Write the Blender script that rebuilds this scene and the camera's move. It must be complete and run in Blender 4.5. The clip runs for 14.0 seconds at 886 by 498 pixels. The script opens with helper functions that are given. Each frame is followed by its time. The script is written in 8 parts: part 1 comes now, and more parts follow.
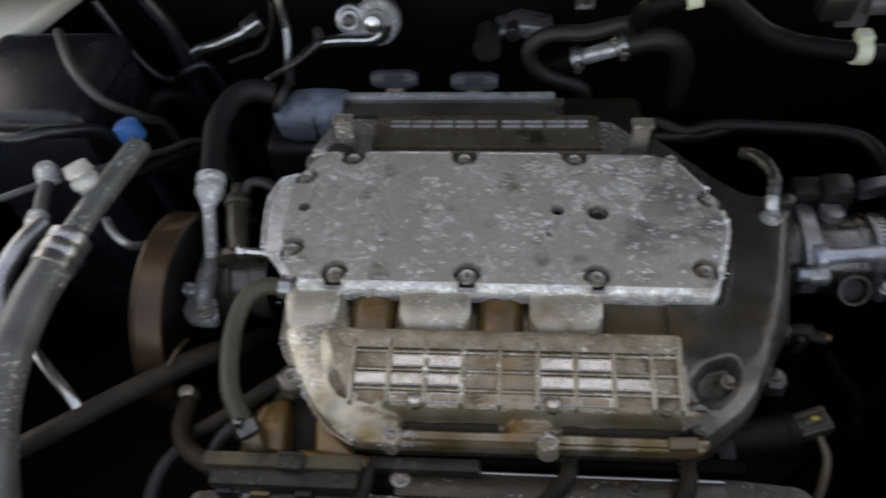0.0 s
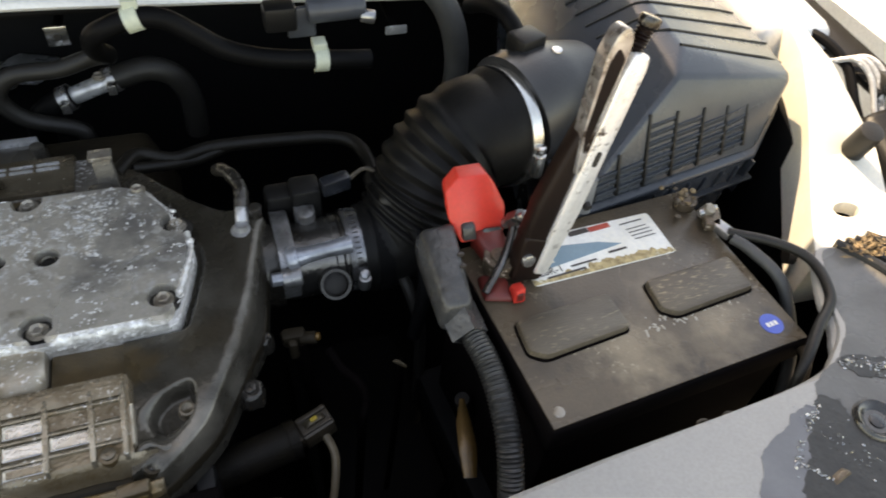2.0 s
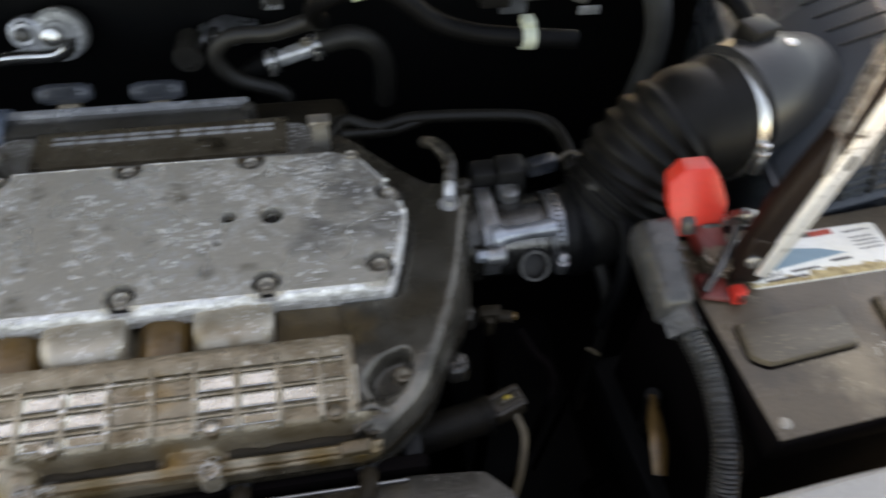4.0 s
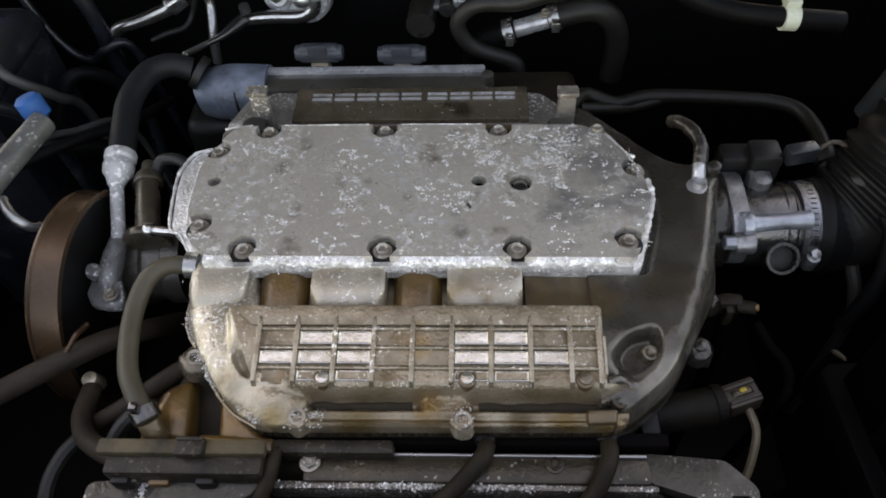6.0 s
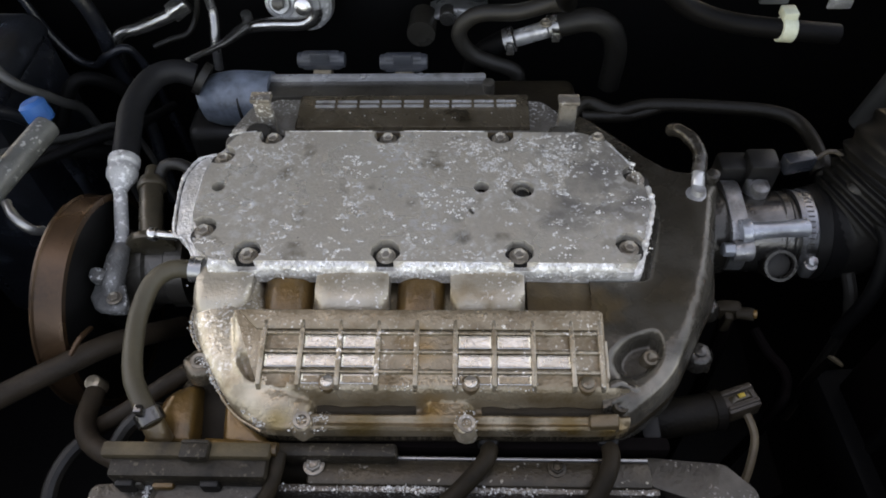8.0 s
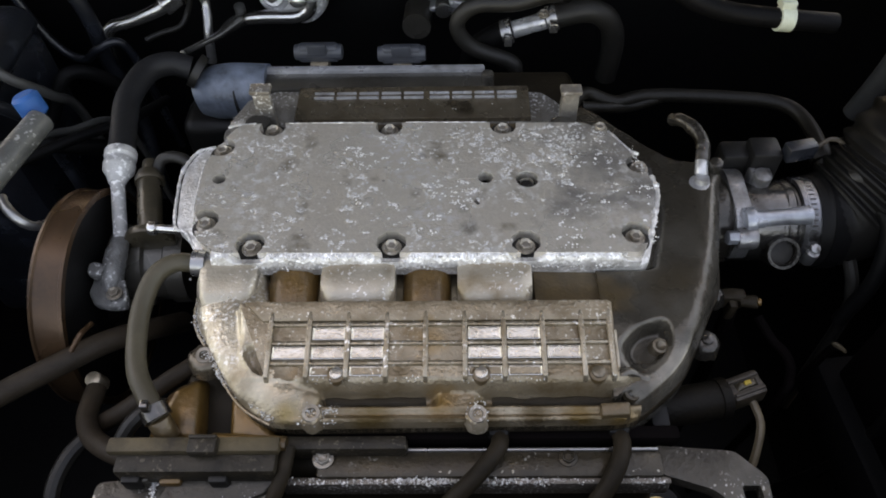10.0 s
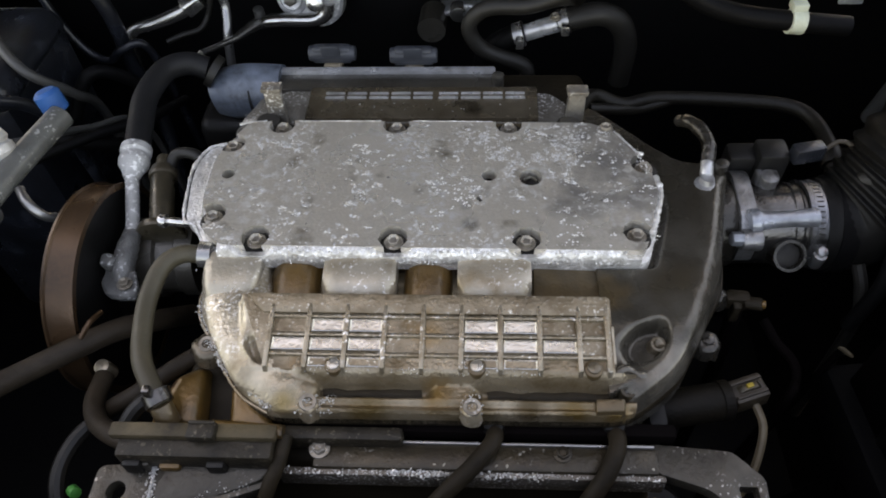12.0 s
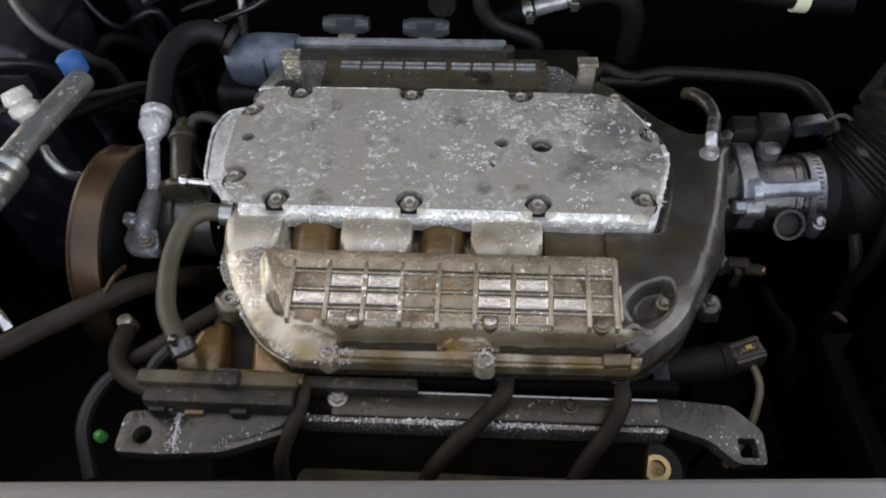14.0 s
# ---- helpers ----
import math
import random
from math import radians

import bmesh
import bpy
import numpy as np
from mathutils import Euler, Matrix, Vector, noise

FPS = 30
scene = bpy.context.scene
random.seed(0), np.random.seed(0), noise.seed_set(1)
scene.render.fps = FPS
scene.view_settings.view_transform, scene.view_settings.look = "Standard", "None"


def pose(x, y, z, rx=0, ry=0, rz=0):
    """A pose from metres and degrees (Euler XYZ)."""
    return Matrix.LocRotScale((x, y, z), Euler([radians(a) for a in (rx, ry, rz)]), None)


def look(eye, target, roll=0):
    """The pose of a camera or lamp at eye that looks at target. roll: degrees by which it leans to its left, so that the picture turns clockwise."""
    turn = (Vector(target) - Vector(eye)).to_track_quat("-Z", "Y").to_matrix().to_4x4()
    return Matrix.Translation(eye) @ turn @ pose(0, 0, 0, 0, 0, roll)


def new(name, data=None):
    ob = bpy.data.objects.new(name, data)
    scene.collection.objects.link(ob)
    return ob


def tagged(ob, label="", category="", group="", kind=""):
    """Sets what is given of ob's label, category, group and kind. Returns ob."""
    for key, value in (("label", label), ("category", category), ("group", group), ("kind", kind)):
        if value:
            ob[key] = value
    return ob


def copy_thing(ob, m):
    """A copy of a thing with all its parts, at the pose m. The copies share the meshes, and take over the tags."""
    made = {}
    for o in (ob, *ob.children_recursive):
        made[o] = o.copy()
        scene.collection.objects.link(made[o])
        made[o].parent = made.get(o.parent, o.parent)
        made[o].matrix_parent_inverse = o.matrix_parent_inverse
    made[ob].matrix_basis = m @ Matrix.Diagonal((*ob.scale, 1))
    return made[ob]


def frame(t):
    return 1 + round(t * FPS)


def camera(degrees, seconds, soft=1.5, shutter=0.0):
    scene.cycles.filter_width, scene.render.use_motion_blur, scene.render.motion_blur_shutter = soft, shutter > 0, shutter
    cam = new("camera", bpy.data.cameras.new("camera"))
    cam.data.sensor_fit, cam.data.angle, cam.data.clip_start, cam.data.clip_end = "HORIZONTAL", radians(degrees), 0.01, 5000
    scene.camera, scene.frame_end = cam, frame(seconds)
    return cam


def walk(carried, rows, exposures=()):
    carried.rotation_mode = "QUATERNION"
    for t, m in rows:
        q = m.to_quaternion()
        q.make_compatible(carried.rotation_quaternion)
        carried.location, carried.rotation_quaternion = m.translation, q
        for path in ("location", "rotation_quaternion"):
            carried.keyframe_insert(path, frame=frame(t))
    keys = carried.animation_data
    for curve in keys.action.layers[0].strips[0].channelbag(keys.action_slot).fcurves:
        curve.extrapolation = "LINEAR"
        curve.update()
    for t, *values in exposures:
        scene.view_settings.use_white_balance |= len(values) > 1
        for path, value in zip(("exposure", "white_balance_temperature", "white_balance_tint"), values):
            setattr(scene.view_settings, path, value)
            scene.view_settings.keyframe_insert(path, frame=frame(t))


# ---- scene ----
cam = camera(63.8, 14.0, 1.8, 0.5)
PATH = [
    (0, (0.042, 0.055, 1.375), (-0.122, 1.279, -0.198), -5.2),
    (0.5, (0.096, 0.049, 1.357), (0.137, 1.317, -0.189), -0.4),
    (1, (0.158, 0.044, 1.351), (0.428, 1.316, -0.168), 3.2),
    (1.5, (0.213, 0.038, 1.348), (0.644, 1.291, -0.15), 5.5),
    (2, (0.244, 0.034, 1.347), (0.785, 1.265, -0.134), 7.1),
    (2.5, (0.252, 0.036, 1.348), (0.85, 1.248, -0.126), 8.1),
    (3, (0.249, 0.043, 1.349), (0.847, 1.261, -0.121), 8.3),
    (3.5, (0.23, 0.046, 1.345), (0.767, 1.269, -0.143), 8.0),
    (4, (0.163, 0.059, 1.342), (0.446, 1.305, -0.197), 4.1),
    (4.2, (0.134, 0.06, 1.34), (0.327, 1.324, -0.198), 3.0),
    (6.3, (0.079, 0.055, 1.343), (-0.017, 1.276, -0.238), -3.5),
    (6.5, (0.077, 0.053, 1.343), (-0.019, 1.28, -0.233), -3.3),
    (7, (0.077, 0.051, 1.346), (-0.017, 1.293, -0.219), -3.1),
    (7.5, (0.077, 0.051, 1.348), (-0.004, 1.299, -0.213), -2.8),
    (8, (0.075, 0.052, 1.346), (0.005, 1.295, -0.22), -2.4),
    (10.3, (0.055, 0.049, 1.339), (0.054, 1.285, -0.234), -0.8),
    (10.5, (0.053, 0.048, 1.338), (0.107, 1.277, -0.239), 0.6),
    (11, (0.078, 0.047, 1.342), (0.015, 1.323, -0.197), -3.0),
    (11.5, (0.086, 0.043, 1.339), (-0.001, 1.317, -0.2), -3.9),
    (12, (0.078, 0.039, 1.337), (-0.024, 1.3, -0.212), -3.1),
    (12.5, (0.065, 0.044, 1.333), (0.015, 1.282, -0.237), -1.7),
    (13, (0.06, 0.047, 1.332), (0.025, 1.259, -0.259), -1.5),
    (13.5, (0.061, 0.041, 1.337), (0.03, 1.253, -0.254), -1.0),
    (14, (0.064, 0.012, 1.341), (-0.018, 1.245, -0.232), -1.5),
]
EXPOSURE = 2.4
walk(cam, [(t, look(eye, target, roll)) for t, eye, target, roll in PATH], [(0, EXPOSURE - 0.45, 11300, 19), (0.5, EXPOSURE - 0.26, 11300, 18), (1, EXPOSURE - 0.24, 11300, 17), (2, EXPOSURE - 0.2, 11300, 15), (2.7, EXPOSURE - 0.3, 11300, 15), (3.5, EXPOSURE - 0.2, 11300, 15), (4.2, EXPOSURE - 0.13, 11300, 17), (6.3, EXPOSURE - 0.02, 11800, 20), (13.6, EXPOSURE - 0.02, 11800, 20), (14, EXPOSURE + 0.07, 11800, 20)])

# ---- world, sun, exposure ----
world = bpy.data.worlds.new("sky")
scene.world = world
world.use_nodes = True
wn = world.node_tree.nodes
sky = wn.new("ShaderNodeTexSky")
sky.sky_type, sky.sun_disc = "NISHITA", False
SUN_DIR = Vector((-0.2, 0.66, 0.75)).normalized()
sky.sun_elevation = math.asin(SUN_DIR.z)
sky.sun_rotation = math.atan2(SUN_DIR.x, SUN_DIR.y)
world.node_tree.links.new(sky.outputs[0], wn["Background"].inputs[0])
wn["Background"].inputs[1].default_value = 0.15
sun_data = bpy.data.lights.new("sun", "SUN")
sun_data.energy, sun_data.angle, sun_data.color = 2.2, radians(0.6), (1.0, 0.98, 0.95)
sun = new("sun", sun_data)
sun.matrix_world = look(SUN_DIR * 5, (0, 0, 0))


# ---- materials ----
def material(name, base, second=None, rough=0.5, metal=0.0, scale=30.0, fine=400.0, mix=0.5, bump=0.15,
             specks=None, speck_amount=0.5, speck_scale=260.0, rough_var=0.15, coat=0.0, spec=0.5, blotch=None, areas=(), speck_home=None, relief=0.0, stretch=None, bloom=None):
    """Two-scale mottling of base and second, optional speckles of a third colour, fine relief."""
    m = bpy.data.materials.new(name)
    m.use_nodes = True
    nt = m.node_tree
    n, l = nt.nodes, nt.links
    bsdf = n["Principled BSDF"]
    co = n.new("ShaderNodeTexCoord")
    info = n.new("ShaderNodeObjectInfo")
    shift = n.new("ShaderNodeVectorMath")
    shift.operation = "ADD"
    l.new(co.outputs["Object"], shift.inputs[0])
    l.new(info.outputs["Random"], shift.inputs[1])
    if stretch:
        pull = n.new("ShaderNodeVectorMath")
        pull.operation = "MULTIPLY"
        pull.inputs[1].default_value = stretch
        l.new(co.outputs["Object"], pull.inputs[0])
        l.new(pull.outputs[0], shift.inputs[0])
    second = second or tuple(c * 0.6 for c in base)

    def near(x, y, z, r):
        """1 at a place on the thing, falling raggedly to 0 at distance r."""
        d = n.new("ShaderNodeVectorMath")
        d.operation = "DISTANCE"
        l.new(co.outputs["Object"], d.inputs[0])
        d.inputs[1].default_value = (x, y, z)
        s = n.new("ShaderNodeMath")
        s.operation = "MULTIPLY_ADD"
        s.inputs[1].default_value = r * 1.1
        l.new(noise_tex(70.0, 5), s.inputs[0])
        l.new(d.outputs["Value"], s.inputs[2])
        return ramp(s.outputs[0], r * 1.25, r * 0.65)

    def noise_tex(s, detail=4.0):
        t = n.new("ShaderNodeTexNoise")
        t.inputs["Scale"].default_value, t.inputs["Detail"].default_value = s, detail
        l.new(shift.outputs[0], t.inputs["Vector"])
        return t.outputs["Fac"]

    def ramp(fac, lo, hi):
        r = n.new("ShaderNodeMapRange")
        r.inputs["From Min"].default_value, r.inputs["From Max"].default_value = lo, hi
        l.new(fac, r.inputs["Value"])
        return r.outputs["Result"]

    def mixed(fac, a, b):
        x = n.new("ShaderNodeMix")
        x.data_type = "RGBA"
        l.new(fac, x.inputs["Factor"])
        for sock, v in ((x.inputs["A"], a), (x.inputs["B"], b)):
            if isinstance(v, tuple):
                sock.default_value = (*v, 1)
            else:
                l.new(v, sock)
        return x.outputs["Result"]

    big, small = noise_tex(scale, 5), noise_tex(fine, 3)
    col = mixed(ramp(big, 0.5 - 0.25 / max(mix, 0.05) * 0.5, 0.5 + 0.2), base, second)
    dark = tuple(c * 0.72 for c in base)
    f2 = n.new("ShaderNodeMath")
    f2.operation = "MULTIPLY"
    f2.inputs[1].default_value = 0.55
    l.new(ramp(small, 0.35, 0.75), f2.inputs[0])
    col = mixed(f2.outputs[0], col, dark)
    if blotch:
        col = mixed(ramp(noise_tex(33.0, 6), 0.60, 0.74), col, blotch)
    # Local tints, for stains and for light or shade put into the colour.
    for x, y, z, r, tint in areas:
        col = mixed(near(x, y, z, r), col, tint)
    if bloom:
        pale = n.new("ShaderNodeMath")
        pale.operation = "MULTIPLY"
        l.new(ramp(noise_tex(130.0, 7), 0.50, 0.66), pale.inputs[0])
        l.new(ramp(noise_tex(19.0, 4), 0.44, 0.62), pale.inputs[1])
        col = mixed(pale.outputs[0], col, bloom)
    if specks:
        sp, area = noise_tex(speck_scale, 4), noise_tex(24.0, 5)
        mul = n.new("ShaderNodeMath")
        mul.operation = "MULTIPLY"
        l.new(ramp(sp, 0.63 - 0.14 * speck_amount, 0.72 - 0.14 * speck_amount), mul.inputs[0])
        l.new(ramp(area, 0.56 - 0.24 * speck_amount, 0.68 - 0.20 * speck_amount), mul.inputs[1])
        fac = mul.outputs[0]
        if speck_home:
            keep = n.new("ShaderNodeMath")
            keep.operation = "MULTIPLY"
            l.new(fac, keep.inputs[0])
            l.new(near(*speck_home), keep.inputs[1])
            fac = keep.outputs[0]
        col = mixed(fac, col, specks)
    l.new(col, bsdf.inputs["Base Color"])
    bsdf.inputs["Metallic"].default_value = metal
    bsdf.inputs["Specular IOR Level"].default_value = spec
    r = n.new("ShaderNodeMapRange")
    r.inputs["To Min"].default_value, r.inputs["To Max"].default_value = max(rough - rough_var, 0.04), min(rough + rough_var, 1)
    l.new(big, r.inputs["Value"])
    l.new(r.outputs["Result"], bsdf.inputs["Roughness"])
    bsdf.inputs["Coat Weight"].default_value = coat
    bsdf.inputs["Coat Roughness"].default_value = 0.12
    if bump:
        b = n.new("ShaderNodeBump")
        b.inputs["Strength"].default_value, b.inputs["Distance"].default_value = bump, 0.001
        if relief:
            h = n.new("ShaderNodeMath")
            h.operation = "MULTIPLY_ADD"
            h.inputs[1].default_value = relief
            l.new(noise_tex(fine / 4, 4), h.inputs[0])
            l.new(small, h.inputs[2])
            l.new(h.outputs[0], b.inputs["Height"])
        else:
            l.new(small, b.inputs["Height"])
        l.new(b.outputs["Normal"], bsdf.inputs["Normal"])
        l.new(b.outputs["Normal"], bsdf.inputs["Coat Normal"])
    return m


M_PLATE = material("dull_aluminium_plate", (0.74, 0.685, 0.60), (0.57, 0.515, 0.44), 0.30, 0.6, 13, 500, 0.5, 0.35, (0.94, 0.93, 0.90), 0.38, 300, blotch=(0.2, 0.165, 0.12), relief=0.7, bloom=(0.80, 0.78, 0.74), areas=((0.165, 0.03, 0.054, 0.05, (0.29, 0.272, 0.25)), (0.165, 0.08, 0.054, 0.05, (0.29, 0.272, 0.25)), (0.12, 0.1, 0.054, 0.05, (0.29, 0.272, 0.25)), (0.11, 0.02, 0.054, 0.04, (0.29, 0.272, 0.25)), (0.13, 0.06, 0.054, 0.045, (0.29, 0.272, 0.25)), (-0.14, 0.05, 0.054, 0.03, (0.62, 0.58, 0.51)), (0.028, 0.012, 0.054, 0.010, (0.30, 0.275, 0.24)), (0.032, -0.006, 0.054, 0.012, (0.30, 0.275, 0.24))))
M_CAST = material("grimy_cast_aluminium", (0.60, 0.51, 0.39), (0.21, 0.14, 0.075), 0.34, 0.55, 34, 420, 0.6, 0.45, (0.88, 0.84, 0.77), 0.35, 330, blotch=(0.13, 0.085, 0.045), coat=0.15, relief=0.8)
M_OXIDE = material("oxidised_aluminium", (0.89, 0.88, 0.86), (0.36, 0.34, 0.31), 0.32, 0.45, 75, 400, 0.65, 0.9, (0.97, 0.97, 0.97), 0.7, 330, blotch=(0.22, 0.21, 0.20), relief=0.6)
M_GRAIN = material("white_oxide_grain", (0.89, 0.88, 0.86), (0.70, 0.68, 0.64), 0.40, 0.35, 200, 900, 0.5, 0.3)
M_RIB = material("cast_ribbed_aluminium", (0.46, 0.40, 0.31), (0.20, 0.15, 0.09), 0.27, 0.7, 60, 420, 0.6, 0.45, (0.95, 0.92, 0.87), 0.4, 330, blotch=(0.17, 0.115, 0.06), coat=0.15, relief=0.8)
M_CELL = material("bare_bright_aluminium", (0.88, 0.86, 0.82), (0.55, 0.49, 0.41), 0.22, 0.92, 80, 420, 0.5, 0.2, blotch=(0.28, 0.22, 0.15), relief=0.4)
M_STAIN = material("oil_stained_casting", (0.15, 0.10, 0.05), (0.055, 0.037, 0.02), 0.36, 0.35, 35, 400, 0.6, 0.35, coat=0.35, relief=0.5)
M_AMBER = material("amber_varnished_metal", (0.25, 0.132, 0.036), (0.08, 0.045, 0.018), 0.32, 0.35, 40, 400, 0.5, 0.3, coat=0.4, relief=0.5, blotch=(0.06, 0.04, 0.02))
M_DARKALU = material("oily_dark_casting", (0.13, 0.12, 0.105), (0.05, 0.044, 0.036), 0.3, 0.5, 18, 380, 0.5, 0.3, coat=0.3, relief=0.5)
M_BOLT = material("corroded_steel_bolt", (0.40, 0.365, 0.315), (0.17, 0.135, 0.10), 0.36, 0.5, 90, 500, 0.5, 0.2, (0.75, 0.73, 0.7), 0.3)
# Near-black for bolt wells; thin pieces of it stand in for shaded holes.
M_SEAT = material("dark_bolt_seat", (0.03, 0.027, 0.023), (0.015, 0.013, 0.012), 0.6, 0.1, 80)
M_STEEL = material("bright_steel", (0.74, 0.73, 0.71), (0.52, 0.51, 0.49), 0.22, 0.95, 60, 500, 0.4, 0.08)
M_PIPE = material("dull_steel_pipe", (0.46, 0.46, 0.46), (0.24, 0.235, 0.23), 0.3, 0.85, 40, 400, 0.5, 0.12)
M_TB = material("stained_throttle_casting", (0.20, 0.195, 0.19), (0.045, 0.038, 0.03), 0.22, 0.9, 45, 400, 0.6, 0.25)
M_CORR = material("white_corroded_aluminium", (0.55, 0.55, 0.54), (0.33, 0.33, 0.325), 0.6, 0.25, 70, 500, 0.5, 0.6, (0.82, 0.82, 0.81), 0.6, blotch=(0.13, 0.125, 0.12), relief=0.8)
M_RUST = material("rusty_belt_face", (0.12, 0.064, 0.034), (0.045, 0.027, 0.017), 0.30, 0.5, 20, 300, 0.5, 0.15)
M_RUBBER = material("aged_black_rubber", (0.005, 0.005, 0.0055), (0.0035, 0.0035, 0.0035), 0.5, 0.0, 25, 350, 0.5, 0.2, spec=0.08)
M_HOSE = material("dusty_rubber_hose", (0.020, 0.0185, 0.016), (0.008, 0.0075, 0.007), 0.48, 0.0, 25, 350, 0.5, 0.25, spec=0.35)
M_GREYHOSE = material("grey_dusty_hose", (0.075, 0.075, 0.072), (0.032, 0.032, 0.031), 0.45, 0.0, 20, 350, 0.5, 0.2)
M_BROWNHOSE = material("rust_dusted_hose", (0.052, 0.038, 0.026), (0.015, 0.011, 0.008), 0.55, 0.0, 30, 350, 0.6, 0.3, spec=0.2)
M_BLACK = material("black_plastic", (0.0095, 0.009, 0.0088), (0.007, 0.007, 0.007), 0.42, 0.0, 25, 450, 0.5, 0.15, spec=0.22)
M_AIRBOX = material("weathered_black_plastic", (0.062, 0.071, 0.083), (0.029, 0.035, 0.043), 0.27, 0.0, 12, 500, 0.5, 0.2)
M_NECK = material("dusty_black_neck_plastic", (0.034, 0.034, 0.035), (0.014, 0.0145, 0.016), 0.34, 0.0, 16, 450, 0.5, 0.2)
M_BATT = material("dusty_battery_plastic", (0.130, 0.094, 0.060), (0.05, 0.039, 0.029), 0.3, 0.0, 14, 450, 0.7, 0.3, (0.42, 0.34, 0.24), 0.2, 260, rough_var=0.25, blotch=(0.035, 0.028, 0.022), relief=0.8, areas=((-0.02, -0.045, 0.2, 0.055, (0.25, 0.19, 0.125)), (0.05, -0.04, 0.2, 0.045, (0.23, 0.175, 0.115)), (0.02, 0.0, 0.2, 0.03, (0.20, 0.15, 0.10)), (-0.085, -0.03, 0.2, 0.03, (0.06, 0.046, 0.034)), (0.085, 0.03, 0.2, 0.035, (0.07, 0.053, 0.038))))
M_VENT = material("dirty_vent_plastic", (0.13, 0.10, 0.068), (0.055, 0.043, 0.031), 0.36, 0.0, 34, 450, 0.7, 0.4, (0.27, 0.205, 0.125), 0.42, 330, stretch=(0.4, 2.0, 1.0), blotch=(0.05, 0.04, 0.03))
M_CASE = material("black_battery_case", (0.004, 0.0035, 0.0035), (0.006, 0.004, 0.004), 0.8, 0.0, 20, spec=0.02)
M_RED = material("red_terminal_plastic", (0.80, 0.055, 0.035), (0.68, 0.035, 0.025), 0.4, 0.0, 25, 300, 0.4, 0.08)
M_REDDARK = material("dirty_red_plastic", (0.20, 0.022, 0.016), (0.06, 0.01, 0.008), 0.45, 0.0, 60, 300, 0.5, 0.1)
M_BOOT = material("dusty_grey_rubber_boot", (0.064, 0.063, 0.062), (0.019, 0.019, 0.019), 0.3, 0.0, 45, 200, 0.6, 0.6, relief=2.0)
M_CHROME = material("worn_chrome", (0.97, 0.97, 0.97), (0.86, 0.85, 0.83), 0.3, 0.55, 45, 300, 0.5, 0.1, (0.06, 0.04, 0.03), 0.36, 130)
# Rust brown, with the red cover's dark reflection put into the colour.
M_REDBROWN = material("dark_red_brown_steel", (0.017, 0.008, 0.006), (0.007, 0.004, 0.0035), 0.4, 0.2, 30, 300, 0.5, 0.15, spec=0.2)
M_LABEL = material("white_paper_label", (0.92, 0.92, 0.89), (0.80, 0.74, 0.60), 0.5, 0.0, 22, 300, 0.5, 0.05)
M_BLUE = material("blue_grey_print", (0.22, 0.34, 0.40), (0.16, 0.27, 0.33), 0.5, 0.0, 40, 300, 0.4, 0.02)
M_INK = material("dark_print", (0.05, 0.04, 0.035), None, 0.5)
M_REDINK = material("red_print", (0.55, 0.07, 0.04), None, 0.5)
M_SOIL = material("yellow_brown_soiling", (0.62, 0.47, 0.24), (0.16, 0.10, 0.045), 0.7, 0.0, 230, 500, 0.7, 0.3, (0.75, 0.68, 0.5), 0.6, 300)
M_STICKER = material("blue_sticker", (0.07, 0.14, 0.55), (0.05, 0.1, 0.42), 0.4, 0.0, 40)
M_CREAM = material("cream_body_paint", (0.80, 0.785, 0.72), (0.72, 0.67, 0.53), 0.35, 0.0, 16, 300, 0.5, 0.05, (0.45, 0.38, 0.26), 0.12, 60, coat=0.3)
M_WHITE = material("white_body_paint", (0.80, 0.80, 0.78), (0.72, 0.72, 0.70), 0.3, 0.0, 16, 300, 0.5, 0.03, coat=0.4)
M_COVER = material("grey_cover_plastic", (0.38, 0.368, 0.345), (0.29, 0.28, 0.262), 0.42, 0.0, 10, 500, 0.5, 0.2)
M_COVERDARK = material("dark_grey_cover_plastic", (0.15, 0.146, 0.14), (0.10, 0.097, 0.093), 0.5, 0.0, 10, 500, 0.5, 0.2)
M_SHIELD = material("brown_heat_stained_sheet", (0.15, 0.115, 0.07), (0.045, 0.034, 0.022), 0.45, 0.2, 38, 300, 0.7, 0.4, blotch=(0.025, 0.02, 0.015), relief=0.8)
M_WET = material("wet_oily_grime", (0.045, 0.041, 0.034), (0.018, 0.016, 0.013), 0.3, 0.0, 60, 160, 0.5, 0.5, rough_var=0.2, relief=1.5)
M_SEAL = material("black_rubber_seal", (0.012, 0.012, 0.012), None, 0.45)
M_DEBRIS = material("dry_leaf_debris", (0.27, 0.19, 0.1), (0.14, 0.09, 0.05), 0.8, 0.0, 80, 300, 0.5, 0.5)
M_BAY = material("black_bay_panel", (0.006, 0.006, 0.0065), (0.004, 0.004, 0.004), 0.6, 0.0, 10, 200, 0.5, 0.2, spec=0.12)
M_BLUEGREY = material("blue_grey_plastic", (0.17, 0.21, 0.265), (0.025, 0.03, 0.036), 0.34, 0.0, 48, 300, 0.8, 0.4, blotch=(0.03, 0.028, 0.026), relief=0.4)
M_CLIP = material("pale_green_nylon", (0.58, 0.62, 0.50), (0.46, 0.50, 0.40), 0.45, 0.0, 60, 300, 0.4, 0.05)
M_COIL = material("grey_connector_plastic", (0.060, 0.067, 0.080), (0.03, 0.033, 0.038), 0.42, 0.0, 40, 300, 0.4, 0.1)
M_BLUECAP = material("bright_blue_cap", (0.004, 0.12, 0.36), (0.003, 0.085, 0.27), 0.5, 0.0, 40, 300, 0.4, 0.05, spec=0.25)
